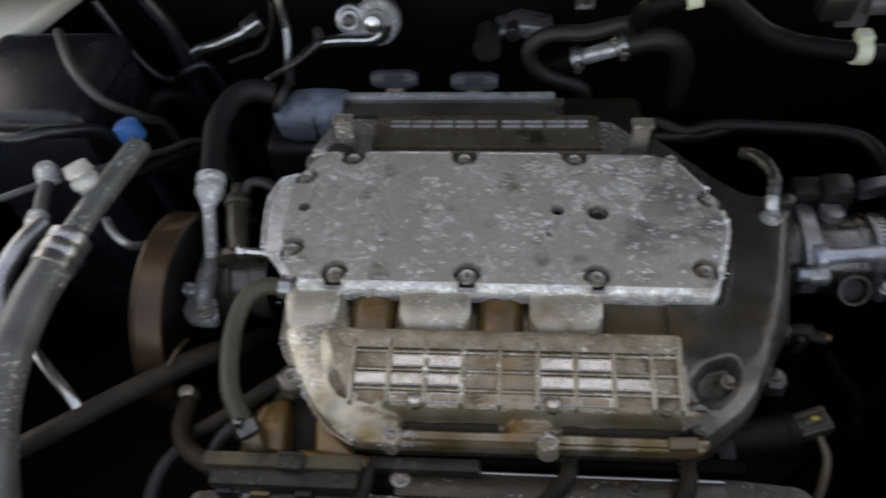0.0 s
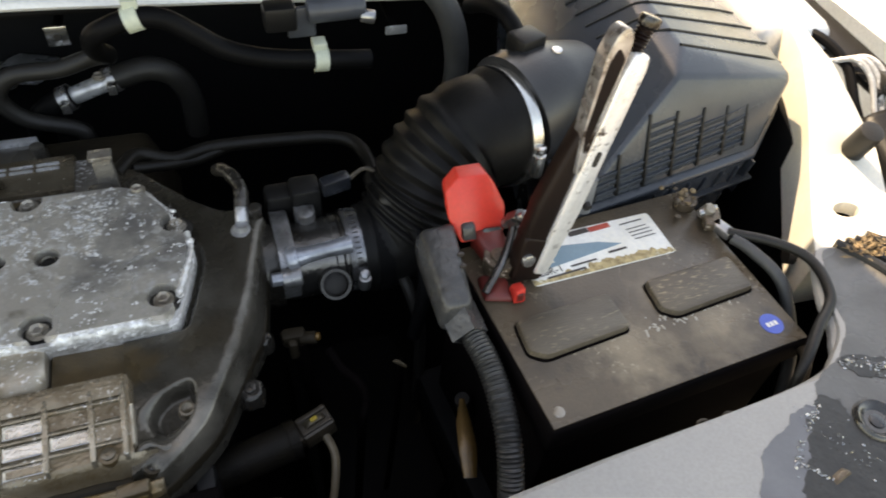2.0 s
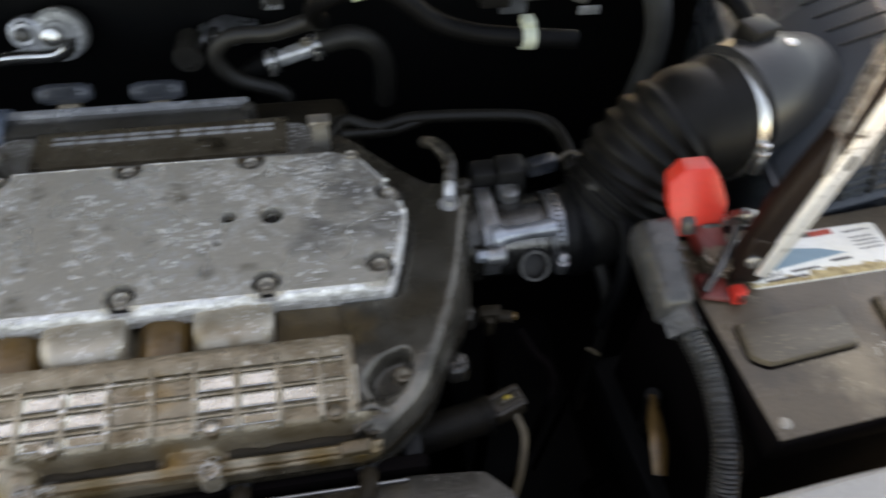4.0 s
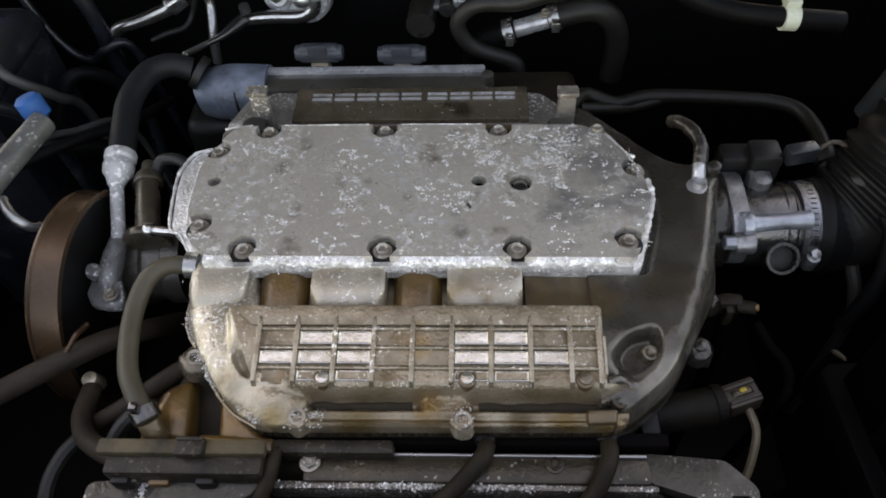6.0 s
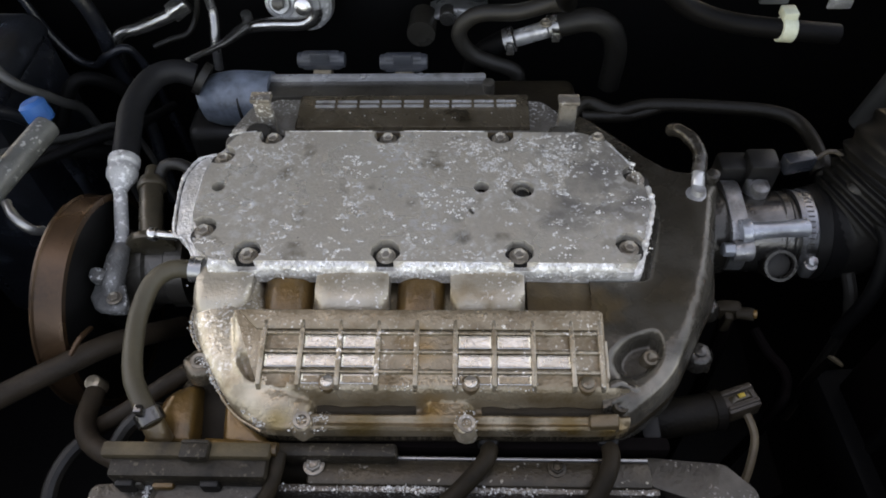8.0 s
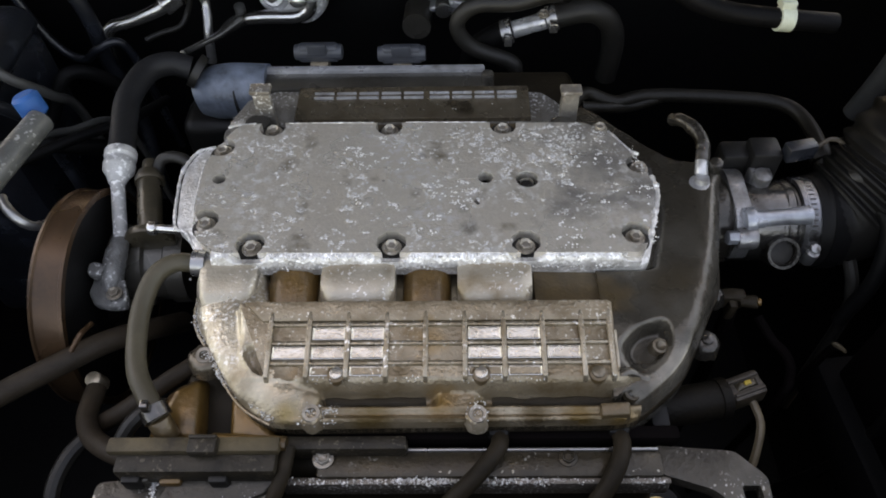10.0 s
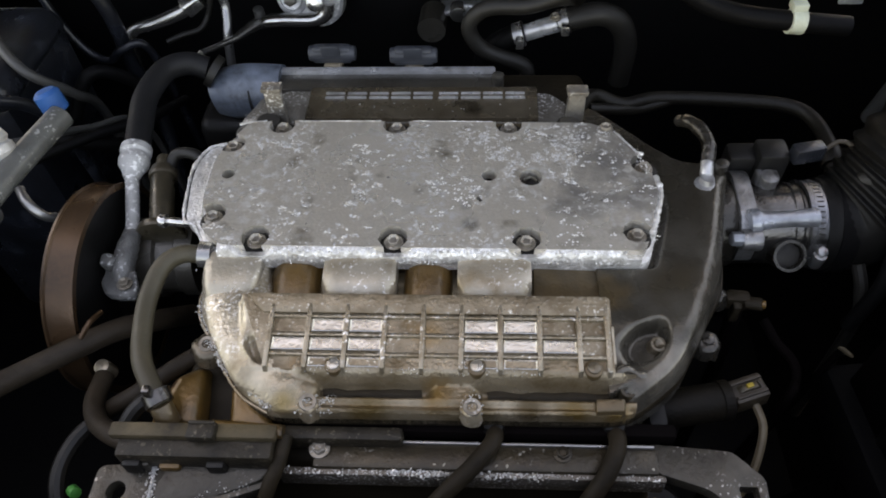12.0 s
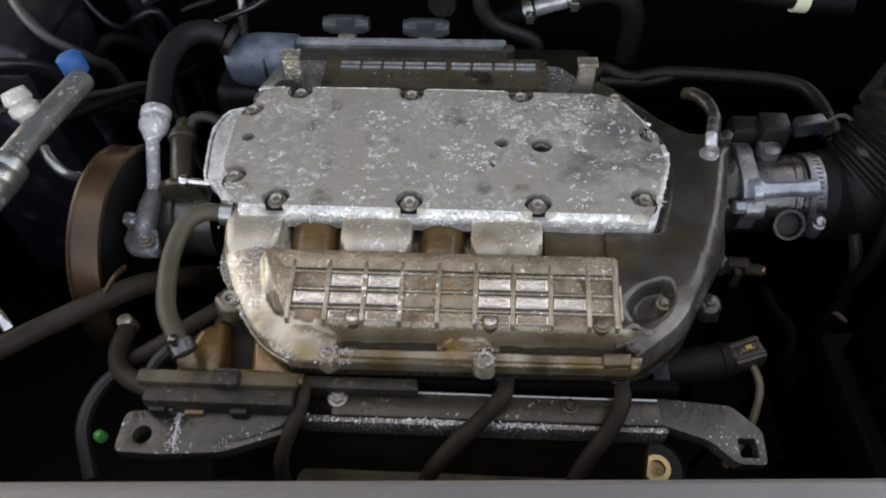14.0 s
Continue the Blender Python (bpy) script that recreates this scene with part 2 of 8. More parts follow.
M_YELLOW = material("yellow_plastic", (0.62, 0.42, 0.05), (0.45, 0.3, 0.04), 0.45, 0.0, 40, 300, 0.4, 0.05)
M_CONN = material("brown_grey_connector", (0.07, 0.052, 0.034), (0.028, 0.022, 0.016), 0.45, 0.0, 60, 300, 0.5, 0.2)
M_BRASS = material("brass_ring", (0.80, 0.58, 0.28), (0.62, 0.42, 0.18), 0.35, 0.6, 50, 300, 0.4, 0.1)
M_MESH = material("grey_cowl_mesh", (0.11, 0.12, 0.13), (0.07, 0.075, 0.08), 0.55, 0.0, 40)
M_FLOOR = material("brown_stained_cell", (0.34, 0.275, 0.195), (0.145, 0.10, 0.055), 0.30, 0.55, 55, 420, 0.6, 0.45, (0.74, 0.69, 0.60), 0.30, 420, blotch=(0.10, 0.065, 0.035), coat=0.15, relief=0.8, areas=((0.005, -0.09, 0.04, 0.022, (0.24, 0.135, 0.04)), (-0.08, -0.11, 0.04, 0.018, (0.18, 0.105, 0.045))))
M_GRIME = material("dark_oil_grime", (0.062, 0.047, 0.028), (0.018, 0.014, 0.010), 0.3, 0.3, 45, 420, 0.6, 0.4, (0.42, 0.40, 0.36), 0.22, 260, relief=0.7)
M_TANDUST = material("tan_dusted_plastic", (0.12, 0.09, 0.05), (0.03, 0.023, 0.015), 0.6, 0.0, 45, 420, 0.7, 0.4, spec=0.3, blotch=(0.02, 0.016, 0.011), relief=0.8)
M_ROLL = material("stained_rolled_casting", (0.20, 0.165, 0.12), (0.085, 0.062, 0.038), 0.27, 0.55, 40, 420, 0.6, 0.4, blotch=(0.05, 0.038, 0.025), coat=0.35, relief=0.7)
M_LEADCRUST = material("brown_corroded_lead", (0.15, 0.11, 0.075), (0.05, 0.037, 0.027), 0.45, 0.4, 120, 400, 0.6, 0.8, (0.6, 0.52, 0.44), 0.4, 330)
# Tints: brown stain, plus plate shade and the lit lower lip put into colour.
M_SCOOP = material("grey_oily_scoop_shaded", (0.13, 0.117, 0.097), (0.042, 0.035, 0.026), 0.26, 0.5, 40, 380, 0.5, 0.3, coat=0.2, relief=0.5, areas=((0.125, -0.055, 0.04, 0.030, (0.12, 0.082, 0.042)), (0.175, 0.085, 0.04, 0.075, (0.048, 0.040, 0.030)), (0.195, 0.03, 0.04, 0.055, (0.058, 0.049, 0.037)), (0.17, -0.045, 0.04, 0.035, (0.075, 0.060, 0.042)), (0.13, 0.14, 0.03, 0.07, (0.06, 0.048, 0.035)), (0.17, -0.125, 0.02, 0.02, (0.17, 0.135, 0.09)), (0.160, -0.112, 0.035, 0.032, (0.22, 0.195, 0.16)), (0.185, -0.075, 0.03, 0.025, (0.19, 0.17, 0.14))))
M_ENDPLATE = material("dull_corroded_steel", (0.092, 0.083, 0.068), (0.028, 0.024, 0.019), 0.36, 0.4, 40, 400, 0.6, 0.5, (0.50, 0.48, 0.44), 0.34, 420, blotch=(0.025, 0.02, 0.015), relief=0.7)
M_FRONT = material("stained_front_casting", (0.37, 0.305, 0.22), (0.17, 0.115, 0.06), 0.30, 0.55, 36, 420, 0.6, 0.5, (0.94, 0.92, 0.89), 0.75, 380, blotch=(0.13, 0.09, 0.048), relief=1.0, coat=0.15, speck_home=(-0.13, -0.07, 0.045, 0.075),
                   areas=((-0.14, -0.04, 0.04, 0.060, (0.60, 0.52, 0.41)), (-0.125, -0.085, 0.045, 0.05, (0.58, 0.50, 0.385)), (-0.10, -0.12, 0.04, 0.035, (0.52, 0.44, 0.33)), (0.012, -0.128, 0.032, 0.020, (0.22, 0.125, 0.04)), (-0.03, -0.138, 0.027, 0.024, (0.14, 0.09, 0.035)), (0.035, -0.138, 0.027, 0.024, (0.12, 0.075, 0.03)), (0.07, -0.138, 0.027, 0.024, (0.10, 0.066, 0.03)), (0.10, -0.138, 0.027, 0.024, (0.15, 0.09, 0.03)), (0.125, -0.138, 0.027, 0.022, (0.17, 0.10, 0.03)), (-0.085, -0.135, 0.032, 0.014, (0.30, 0.20, 0.08))))
M_BEAMEDGE = material("crusted_beam_edge", (0.22, 0.19, 0.16), (0.08, 0.066, 0.052), 0.4, 0.4, 60, 400, 0.6, 0.6, (0.8, 0.78, 0.75), 0.6, 420, relief=1.0)
M_RUNNER = material("pale_cast_aluminium", (0.56, 0.505, 0.42), (0.33, 0.265, 0.185), 0.34, 0.5, 30, 420, 0.5, 0.35, (0.93, 0.91, 0.88), 0.3, 380, blotch=(0.24, 0.18, 0.11), coat=0.15, relief=0.6)
M_DAMP = material("damp_grey_film", (0.19, 0.19, 0.195), (0.13, 0.13, 0.135), 0.22, 0.0, 30, 300, 0.5, 0.15)
# Metallic, so its beads stand in for sky glints on the wet film.
M_GLINT = material("bright_metal_glint", (0.6, 0.6, 0.6), (0.35, 0.35, 0.34), 0.08, 0.9, 60, 90, 0.5, 0.0, rough_var=0.04)
M_GLOSSBLACK = material("glossy_black_clip", (0.02, 0.019, 0.018), (0.035, 0.03, 0.026), 0.16, 0.0, 40, 300, 0.5, 0.1, rough_var=0.06, coat=0.5)
M_FILM = material("wet_dirty_grey_film", (0.15, 0.145, 0.135), (0.085, 0.08, 0.072), 0.28, 0.0, 26, 300, 0.6, 0.2, blotch=(0.05, 0.046, 0.04), rough_var=0.18)
M_OLIVE = material("olive_brown_hose", (0.080, 0.067, 0.044), (0.034, 0.028, 0.018), 0.5, 0.0, 25, 350, 0.5, 0.25, spec=0.35)
M_GLOSSHOSE = material("oily_black_pipe", (0.008, 0.007, 0.006), (0.015, 0.013, 0.010), 0.4, 0.0, 40, 350, 0.5, 0.3, spec=0.2, rough_var=0.12)
M_OILBLACK = material("oil_blackened_casting", (0.06, 0.054, 0.046), (0.02, 0.017, 0.014), 0.26, 0.55, 45, 380, 0.5, 0.35, coat=0.3, relief=0.6, blotch=(0.16, 0.15, 0.14))
M_REAR = material("grey_crusted_casting", (0.30, 0.285, 0.26), (0.12, 0.10, 0.08), 0.36, 0.45, 55, 400, 0.6, 0.6, (0.80, 0.79, 0.77), 0.6, 330, blotch=(0.08, 0.06, 0.045), relief=1.0)
M_CELLIN = material("scuffed_aluminium", (0.80, 0.77, 0.71), (0.50, 0.43, 0.34), 0.26, 0.8, 90, 420, 0.5, 0.3, blotch=(0.2, 0.15, 0.1), relief=0.6)
M_PUMPTUBE = material("oily_brown_tube", (0.12, 0.098, 0.066), (0.04, 0.032, 0.022), 0.3, 0.4, 50, 380, 0.5, 0.3, coat=0.2)
M_DUCT = material("dusty_duct_rubber", (0.011, 0.0105, 0.010), (0.0045, 0.0045, 0.0045), 0.42, 0.0, 30, 350, 0.5, 0.2, spec=0.14)
M_CHAN = material("grimy_channel_plastic", (0.042, 0.033, 0.022), (0.010, 0.008, 0.006), 0.5, 0.0, 60, 380, 0.6, 0.5, (0.11, 0.09, 0.065), 0.35, 330, spec=0.3, relief=1.2)
M_REFLINE = material("pale_dusted_line", (0.15, 0.155, 0.15), (0.06, 0.062, 0.06), 0.34, 0.1, 34, 350, 0.6, 0.35, (0.50, 0.50, 0.48), 0.45, 260)
M_FUSEBOX = material("blue_black_plastic", (0.015, 0.018, 0.024), (0.005, 0.0055, 0.007), 0.3, 0.0, 30, 350, 0.8, 0.3, blotch=(0.035, 0.042, 0.054), relief=0.8)
M_OLDCHROME = material("rust_stained_chrome", (0.82, 0.79, 0.74), (0.12, 0.07, 0.05), 0.24, 0.6, 75, 300, 0.6, 0.15, (0.05, 0.03, 0.02), 0.6, 120)
M_OLDBAND = material("stained_steel_band", (0.36, 0.37, 0.39), (0.06, 0.055, 0.05), 0.26, 0.85, 55, 400, 0.7, 0.2, blotch=(0.03, 0.026, 0.022))
M_BAND = material("pale_worn_steel", (0.66, 0.67, 0.69), (0.36, 0.36, 0.36), 0.3, 0.55, 60, 400, 0.6, 0.2, blotch=(0.1, 0.085, 0.07))
M_BLUEBAR = material("blue_grey_cast_metal", (0.52, 0.56, 0.62), (0.16, 0.165, 0.175), 0.28, 0.6, 50, 400, 0.6, 0.25)
M_TBCAST = material("pale_stained_casting", (0.34, 0.34, 0.345), (0.06, 0.053, 0.045), 0.32, 0.7, 60, 380, 0.6, 0.4, blotch=(0.05, 0.042, 0.034), relief=0.7)
M_CORRDARK = material("grey_corroded_fitting", (0.23, 0.23, 0.225), (0.08, 0.078, 0.074), 0.5, 0.3, 70, 500, 0.6, 0.7, (0.6, 0.6, 0.59), 0.5, 330, blotch=(0.05, 0.047, 0.044), relief=0.9)
M_GROOVE = material("black_brown_groove_fill", (0.035, 0.026, 0.016), (0.014, 0.011, 0.008), 0.5, 0.0, 90, 400, 0.6, 0.4, spec=0.2, relief=0.6)
M_LEDGE = material("brown_varnished_ledge", (0.15, 0.10, 0.05), (0.06, 0.045, 0.028), 0.34, 0.4, 45, 400, 0.6, 0.35, coat=0.25, relief=0.5, blotch=(0.05, 0.036, 0.022))
M_SOLENOID = material("dusty_brown_black_plastic", (0.018, 0.0145, 0.010), (0.006, 0.005, 0.0045), 0.5, 0.0, 40, 380, 0.6, 0.4, spec=0.14, relief=0.8)
M_WIRE = material("tan_wire_sleeve", (0.22, 0.17, 0.105), (0.10, 0.075, 0.05), 0.5, 0.0, 60, 300, 0.5, 0.1)
M_LUG = material("pale_grey_plastic", (0.22, 0.23, 0.235), (0.13, 0.135, 0.14), 0.4, 0.0, 40, 300, 0.5, 0.1)
M_LEAD = material("brown_dusted_lead", (0.034, 0.025, 0.016), (0.011, 0.009, 0.0065), 0.55, 0.0, 40, 350, 0.6, 0.4, spec=0.12, relief=0.6)
M_ACHOSE = material("dull_black_hose", (0.014, 0.0145, 0.016), (0.007, 0.007, 0.0075), 0.55, 0.0, 30, 350, 0.5, 0.25, spec=0.25)
M_CONDUIT = material("black_corrugated_plastic", (0.042, 0.040, 0.038), (0.018, 0.018, 0.017), 0.34, 0.0, 40, 300, 0.5, 0.1)
M_FLAKE = material("pale_grimy_flake", (0.5, 0.46, 0.39), (0.3, 0.26, 0.2), 0.6, 0.0, 60, 300, 0.5, 0.2)
M_DARKOIL = material("dark_oily_casting", (0.035, 0.027, 0.018), (0.014, 0.011, 0.008), 0.4, 0.1, 35, 400, 0.6, 0.3, spec=0.1)
M_GROUND = material("brown_concrete_ground", (0.3, 0.26, 0.22), (0.22, 0.19, 0.16), 0.85, 0.0, 3, 60, 0.6, 0.4)


# ---- mesh helpers ----
BASE = {}


def thing(name, base, label, category, group="", kind=""):
    """An Empty at its base that parents the parts of one thing."""
    e = new(name)
    e.empty_display_size = 0.02
    e.location = base
    BASE[e.name] = Vector(base)
    return tagged(e, label, category, group, kind)


def finish(bm, angle=35.0):
    bmesh.ops.recalc_face_normals(bm, faces=bm.faces[:])
    lim = radians(angle)
    for f in bm.faces:
        f.smooth = True
    for e in bm.edges:
        e.smooth = len(e.link_faces) == 2 and e.calc_face_angle(0.0) < lim
    return bm


def part(name, bm, mat, parent=None, label="", angle=35.0):
    """Links a bmesh, given in world coordinates, as one mesh object under a thing or a part."""
    finish(bm, angle)
    base = BASE.get(parent.name, Vector()) if parent else Vector()
    if parent:
        bmesh.ops.translate(bm, verts=bm.verts[:], vec=-base)
    me = bpy.data.meshes.new(name)
    bm.to_mesh(me)
    bm.free()
    me.materials.append(mat)
    ob = new(name, me)
    if parent:
        ob.parent = parent
        BASE[ob.name] = base
    if label:
        tagged(ob, label)
    return ob


def alone(name, bm, mat, label, category, group="", kind=""):
    return tagged(part(name, bm, mat), label, category, group, kind)


def mesh_of(name, bm, mat):
    finish(bm)
    me = bpy.data.meshes.new(name)
    bm.to_mesh(me)
    bm.free()
    me.materials.append(mat)
    return me


def piece(name, me, parent, loc, rot=(0, 0, 0)):
    """One more object on a shared mesh, at a place in the world, under a thing or part."""
    ob = new(name, me)
    ob.parent = parent
    ob.location = Vector(loc) - BASE[parent.name]
    ob.rotation_euler = [radians(a) for a in rot]
    BASE[ob.name] = Vector(loc)
    return ob


def join(*bms):
    out = bms[0]
    for b in bms[1:]:
        me = bpy.data.meshes.new("tmp")
        b.to_mesh(me)
        out.from_mesh(me)
        bpy.data.meshes.remove(me)
        b.free()
    return out


def turned(bm, m):
    bmesh.ops.transform(bm, matrix=m, verts=bm.verts[:])
    return bm


def bevelled(bm, width, segments=2, angle=40.0):
    es = [e for e in bm.edges if len(e.link_faces) == 2 and e.calc_face_angle(0.0) > radians(angle)]
    if width and es:
        bmesh.ops.bevel(bm, geom=es, offset=width, segments=segments, profile=0.5, affect="EDGES", clamp_overlap=True)
    return bm


def block(x0, x1, y0, y1, z0, z1, bev=0.002, taper=0.0, segments=2):
    """A bevelled box; taper draws its top in."""
    bm = bmesh.new()
    bmesh.ops.create_cube(bm, size=1.0)
    for v in bm.verts:
        k = taper if v.co.z > 0 else 0.0
        v.co = ((x0 + x1) / 2 + v.co.x * (x1 - x0 - 2 * k), (y0 + y1) / 2 + v.co.y * (y1 - y0 - 2 * k), (z0 + z1) / 2 + v.co.z * (z1 - z0))
    return bevelled(bm, bev, segments)


def hull(points, bev=0.002, segments=2):
    bm = bmesh.new()
    vs = [bm.verts.new(p) for p in points]
    r = bmesh.ops.convex_hull(bm, input=vs)
    bmesh.ops.delete(bm, geom=[v for v in bm.verts if not v.link_faces], context="VERTS")
    bmesh.ops.dissolve_limit(bm, angle_limit=radians(2), verts=bm.verts[:], edges=bm.edges[:])
    return bevelled(bm, bev, segments, 15)


def rounded(pts, r, n=4):
    """Rounds the corners of a closed outline."""
    out, k = [], len(pts)
    for i in range(k):
        p, a, b = Vector(pts[i]), Vector(pts[i - 1]), Vector(pts[(i + 1) % k])
        ra = min(r, (a - p).length * 0.45)
        rb = min(r, (b - p).length * 0.45)
        s, e = p + (a - p).normalized() * ra, p + (b - p).normalized() * rb
        for j in range(n + 1):
            t = j / n
            out.append(tuple(s.lerp(p, t).lerp(p.lerp(e, t), t)))
    return out


def notched(pts, centres, r, n=7):
    """Cuts round notches into a closed outline where circles of radius r meet it."""
    dense = []
    for i, p in enumerate(pts):
        q = Vector(pts[(i + 1) % len(pts)])
        p = Vector(p)
        steps = max(1, int((q - p).length / 0.0015))
        dense += [p.lerp(q, j / steps) for j in range(steps)]
    out, i, k = [], 0, len(dense)
    hit = [next((c for c in centres if (p - Vector(c)).length < r), None) for p in dense]
    start = next(j for j in range(k) if hit[j] is None and hit[j - 1] is None)
    order = list(range(start, k)) + list(range(start))
    cen = Vector((sum(p.x for p in dense) / k, sum(p.y for p in dense) / k))
    j = 0
    while j < k:
        i = order[j]
        if hit[i] is None:
            out.append(dense[i])
            j += 1
            continue
        c = Vector(hit[i])
        run = j
        while run < k and hit[order[run]] is not None:
            run += 1
        a, b = dense[order[j]] - c, dense[order[run - 1]] - c
        chord = b - a
        inward = Vector((-chord.y, chord.x)).normalized()
        if inward.dot(cen - c) < 0:
            inward = -inward
        a0, b0 = math.atan2(a.y, a.x), math.atan2(b.y, b.x)
        mid = math.atan2(inward.y, inward.x)
        d1 = (mid - a0 + math.pi) % (2 * math.pi) - math.pi
        d2 = (b0 - mid + math.pi) % (2 * math.pi) - math.pi
        for s in range(n + 1):
            t = s / n
            ang = a0 + d1 * t * 2 if t <= 0.5 else mid + d2 * (t - 0.5) * 2
            out.append(c + Vector((math.cos(ang), math.sin(ang))) * r)
        j = run
    clean = [out[0]]
    for p in out[1:]:
        if (p - clean[-1]).length > 0.0004:
            clean.append(p)
    return [tuple(p) for p in clean]


def ring2d(cx, cy, r, n=16, ry=None):
    return [(cx + r * math.cos(2 * math.pi * i / n), cy + (ry or r) * math.sin(2 * math.pi * i / n)) for i in range(n)]


def prism(outline, z0, z1, bev=0.0015, holes=(), segments=2):
    """A flat slab of that outline, with through holes."""
    bm = bmesh.new()
    es = []
    for loop in (outline, *holes):
        vs = [bm.verts.new((x, y, z0)) for x, y in loop]
        es += [bm.edges.new((vs[i], vs[(i + 1) % len(vs)])) for i in range(len(vs))]
    if holes:
        bmesh.ops.triangle_fill(bm, use_beauty=True, use_dissolve=False, edges=es)
    else:
        bm.faces.new([e.verts[0] for e in es])
    top = bmesh.ops.extrude_face_region(bm, geom=bm.faces[:])
    bmesh.ops.translate(bm, verts=[g for g in top["geom"] if isinstance(g, bmesh.types.BMVert)], vec=(0, 0, z1 - z0))
    bmesh.ops.recalc_face_normals(bm, faces=bm.faces[:])
    if bev:
        es = [e for e in bm.edges if len(e.link_faces) == 2 and e.calc_face_angle(0) > 1.0 and all(v.co.z > z1 - 1e-6 for v in e.verts)]
        bmesh.ops.bevel(bm, geom=es, offset=bev, segments=segments, profile=0.5, affect="EDGES", clamp_overlap=True)
    return bm


def spline(points, step=0.004):
    """A smooth line through the points."""
    p = [Vector(q) for q in points]
    p = [p[0] * 2 - p[1], *p, p[-1] * 2 - p[-2]]
    out = []
    for i in range(1, len(p) - 2):
        a, b, c, d = p[i - 1:i + 3]
        n = max(2, int((c - b).length / step))
        for j in range(n):
            t = j / n
            out.append(0.5 * (2 * b + (c - a) * t + (2 * a - 5 * b + 4 * c - d) * t * t + (3 * b - a - 3 * c + d) * t ** 3))
    return out + [p[-2]]


def tube(points, r, segs=12, step=0.004, flat=1.0, caps=True, up=(0, 0, 1)):
    """A round bar along a smooth line. r: a number, a list spread along it, or a function of metres run; flat squashes it along up."""
    line = spline(points, step)
    run = [0.0]
    for a, b in zip(line, line[1:]):
        run.append(run[-1] + (b - a).length)

    def rad(i):
        if callable(r):
            return r(run[i])
        if isinstance(r, (list, tuple)):
            x = run[i] / run[-1] * (len(r) - 1)
            k = min(int(x), len(r) - 2)
            return r[k] + (r[k + 1] - r[k]) * (x - k)
        return r

    bm = bmesh.new()
    rings = []
    side = None
    for i, p in enumerate(line):
        d = (line[min(i + 1, len(line) - 1)] - line[max(i - 1, 0)]).normalized()
        if flat != 1.0 or side is None:
            side = d.cross(Vector(up))
            if side.length < 1e-3:
                side = d.cross(Vector((0, 1, 0)))
        side = (side - d * side.dot(d)).normalized()
        nor = side.cross(d)
        q = rad(i)
        rings.append([bm.verts.new(p + (side * math.cos(a) + nor * math.sin(a) * flat) * q) for a in (2 * math.pi * k / segs for k in range(segs))])
    for a, b in zip(rings, rings[1:]):
        for k in range(segs):
            bm.faces.new((a[k], a[(k + 1) % segs], b[(k + 1) % segs], b[k]))
    if caps:
        bm.faces.new(rings[0][::-1])
        bm.faces.new(rings[-1])
    return bm


def rod(a, b, r, segs=16, bev=0.001, r2=None):
    """A straight round (or, with six sides, hexagonal) bar from a to b."""
    a, b = Vector(a), Vector(b)
    bm = bmesh.new()
    bmesh.ops.create_cone(bm, cap_ends=True, segments=segs, radius1=r, radius2=r if r2 is None else r2, depth=(b - a).length)
    bevelled(bm, bev, 2, 50)
    return turned(bm, Matrix.Translation((a + b) / 2) @ (b - a).to_track_quat("Z", "Y").to_matrix().to_4x4())


def lathe(profile, a, axis, segs=24, caps=True):
    """Turns a profile of (radius, distance along the axis) round an axis from a."""
    bm = bmesh.new()
    rings = [[bm.verts.new((r * math.cos(2 * math.pi * k / segs), r * math.sin(2 * math.pi * k / segs), h)) for k in range(segs)] for r, h in profile]
    for p, q in zip(rings, rings[1:]):
        for k in range(segs):
            bm.faces.new((p[k], p[(k + 1) % segs], q[(k + 1) % segs], q[k]))
    if caps and profile[0][0] > 1e-6:
        bm.faces.new(rings[0][::-1])
    if caps and profile[-1][0] > 1e-6:
        bm.faces.new(rings[-1])
    bmesh.ops.remove_doubles(bm, verts=bm.verts[:], dist=1e-6)
    return turned(bm, Matrix.Translation(a) @ Vector(axis).to_track_quat("Z", "Y").to_matrix().to_4x4())


def bolt_bm(r=0.0051, h=0.0052, washer=0.0069):
    """A flanged hexagon bolt head, standing on z = 0."""
    a = rod((0, 0, 0), (0, 0, 0.0016), washer, 18, 0.0004)
    b = rod((0, 0, 0.0016), (0, 0, h), r, 6, 0.0007)
    top = max(b.faces, key=lambda f: f.calc_center_median().z)
    bmesh.ops.inset_individual(b, faces=[top], thickness=r * 0.32)
    bmesh.ops.translate(b, verts=top.verts[:], vec=(0, 0, -0.0014))
    return join(a, b)


def hollow(a, b, r, wall, segs=24):
    """An open-ended sleeve from a to b."""
    a, b = Vector(a), Vector(b)
    n = (b - a).length
    return lathe([(r - wall, 0), (r, 0), (r, n), (r - wall, n), (r - wall, 0)], a, b - a, segs)


BOLT = mesh_of("bolt", bolt_bm(), M_BOLT)
SMALL_BOLT = mesh_of("bolt", bolt_bm(0.0045, 0.0045, 0.006), M_BOLT)
OILY_BOLT = mesh_of("bolt", bolt_bm(0.0045, 0.0045, 0.006), M_GRIME)
SEAT = mesh_of("bolt_seat", rod((0, 0, 0), (0, 0, 0.001), 0.0108, 20, 0.0002), M_SEAT)


# ---- large structure ----
def structure(name, bm, mat, label, category):
    return alone(name, bm, mat, label, category, kind="structure")


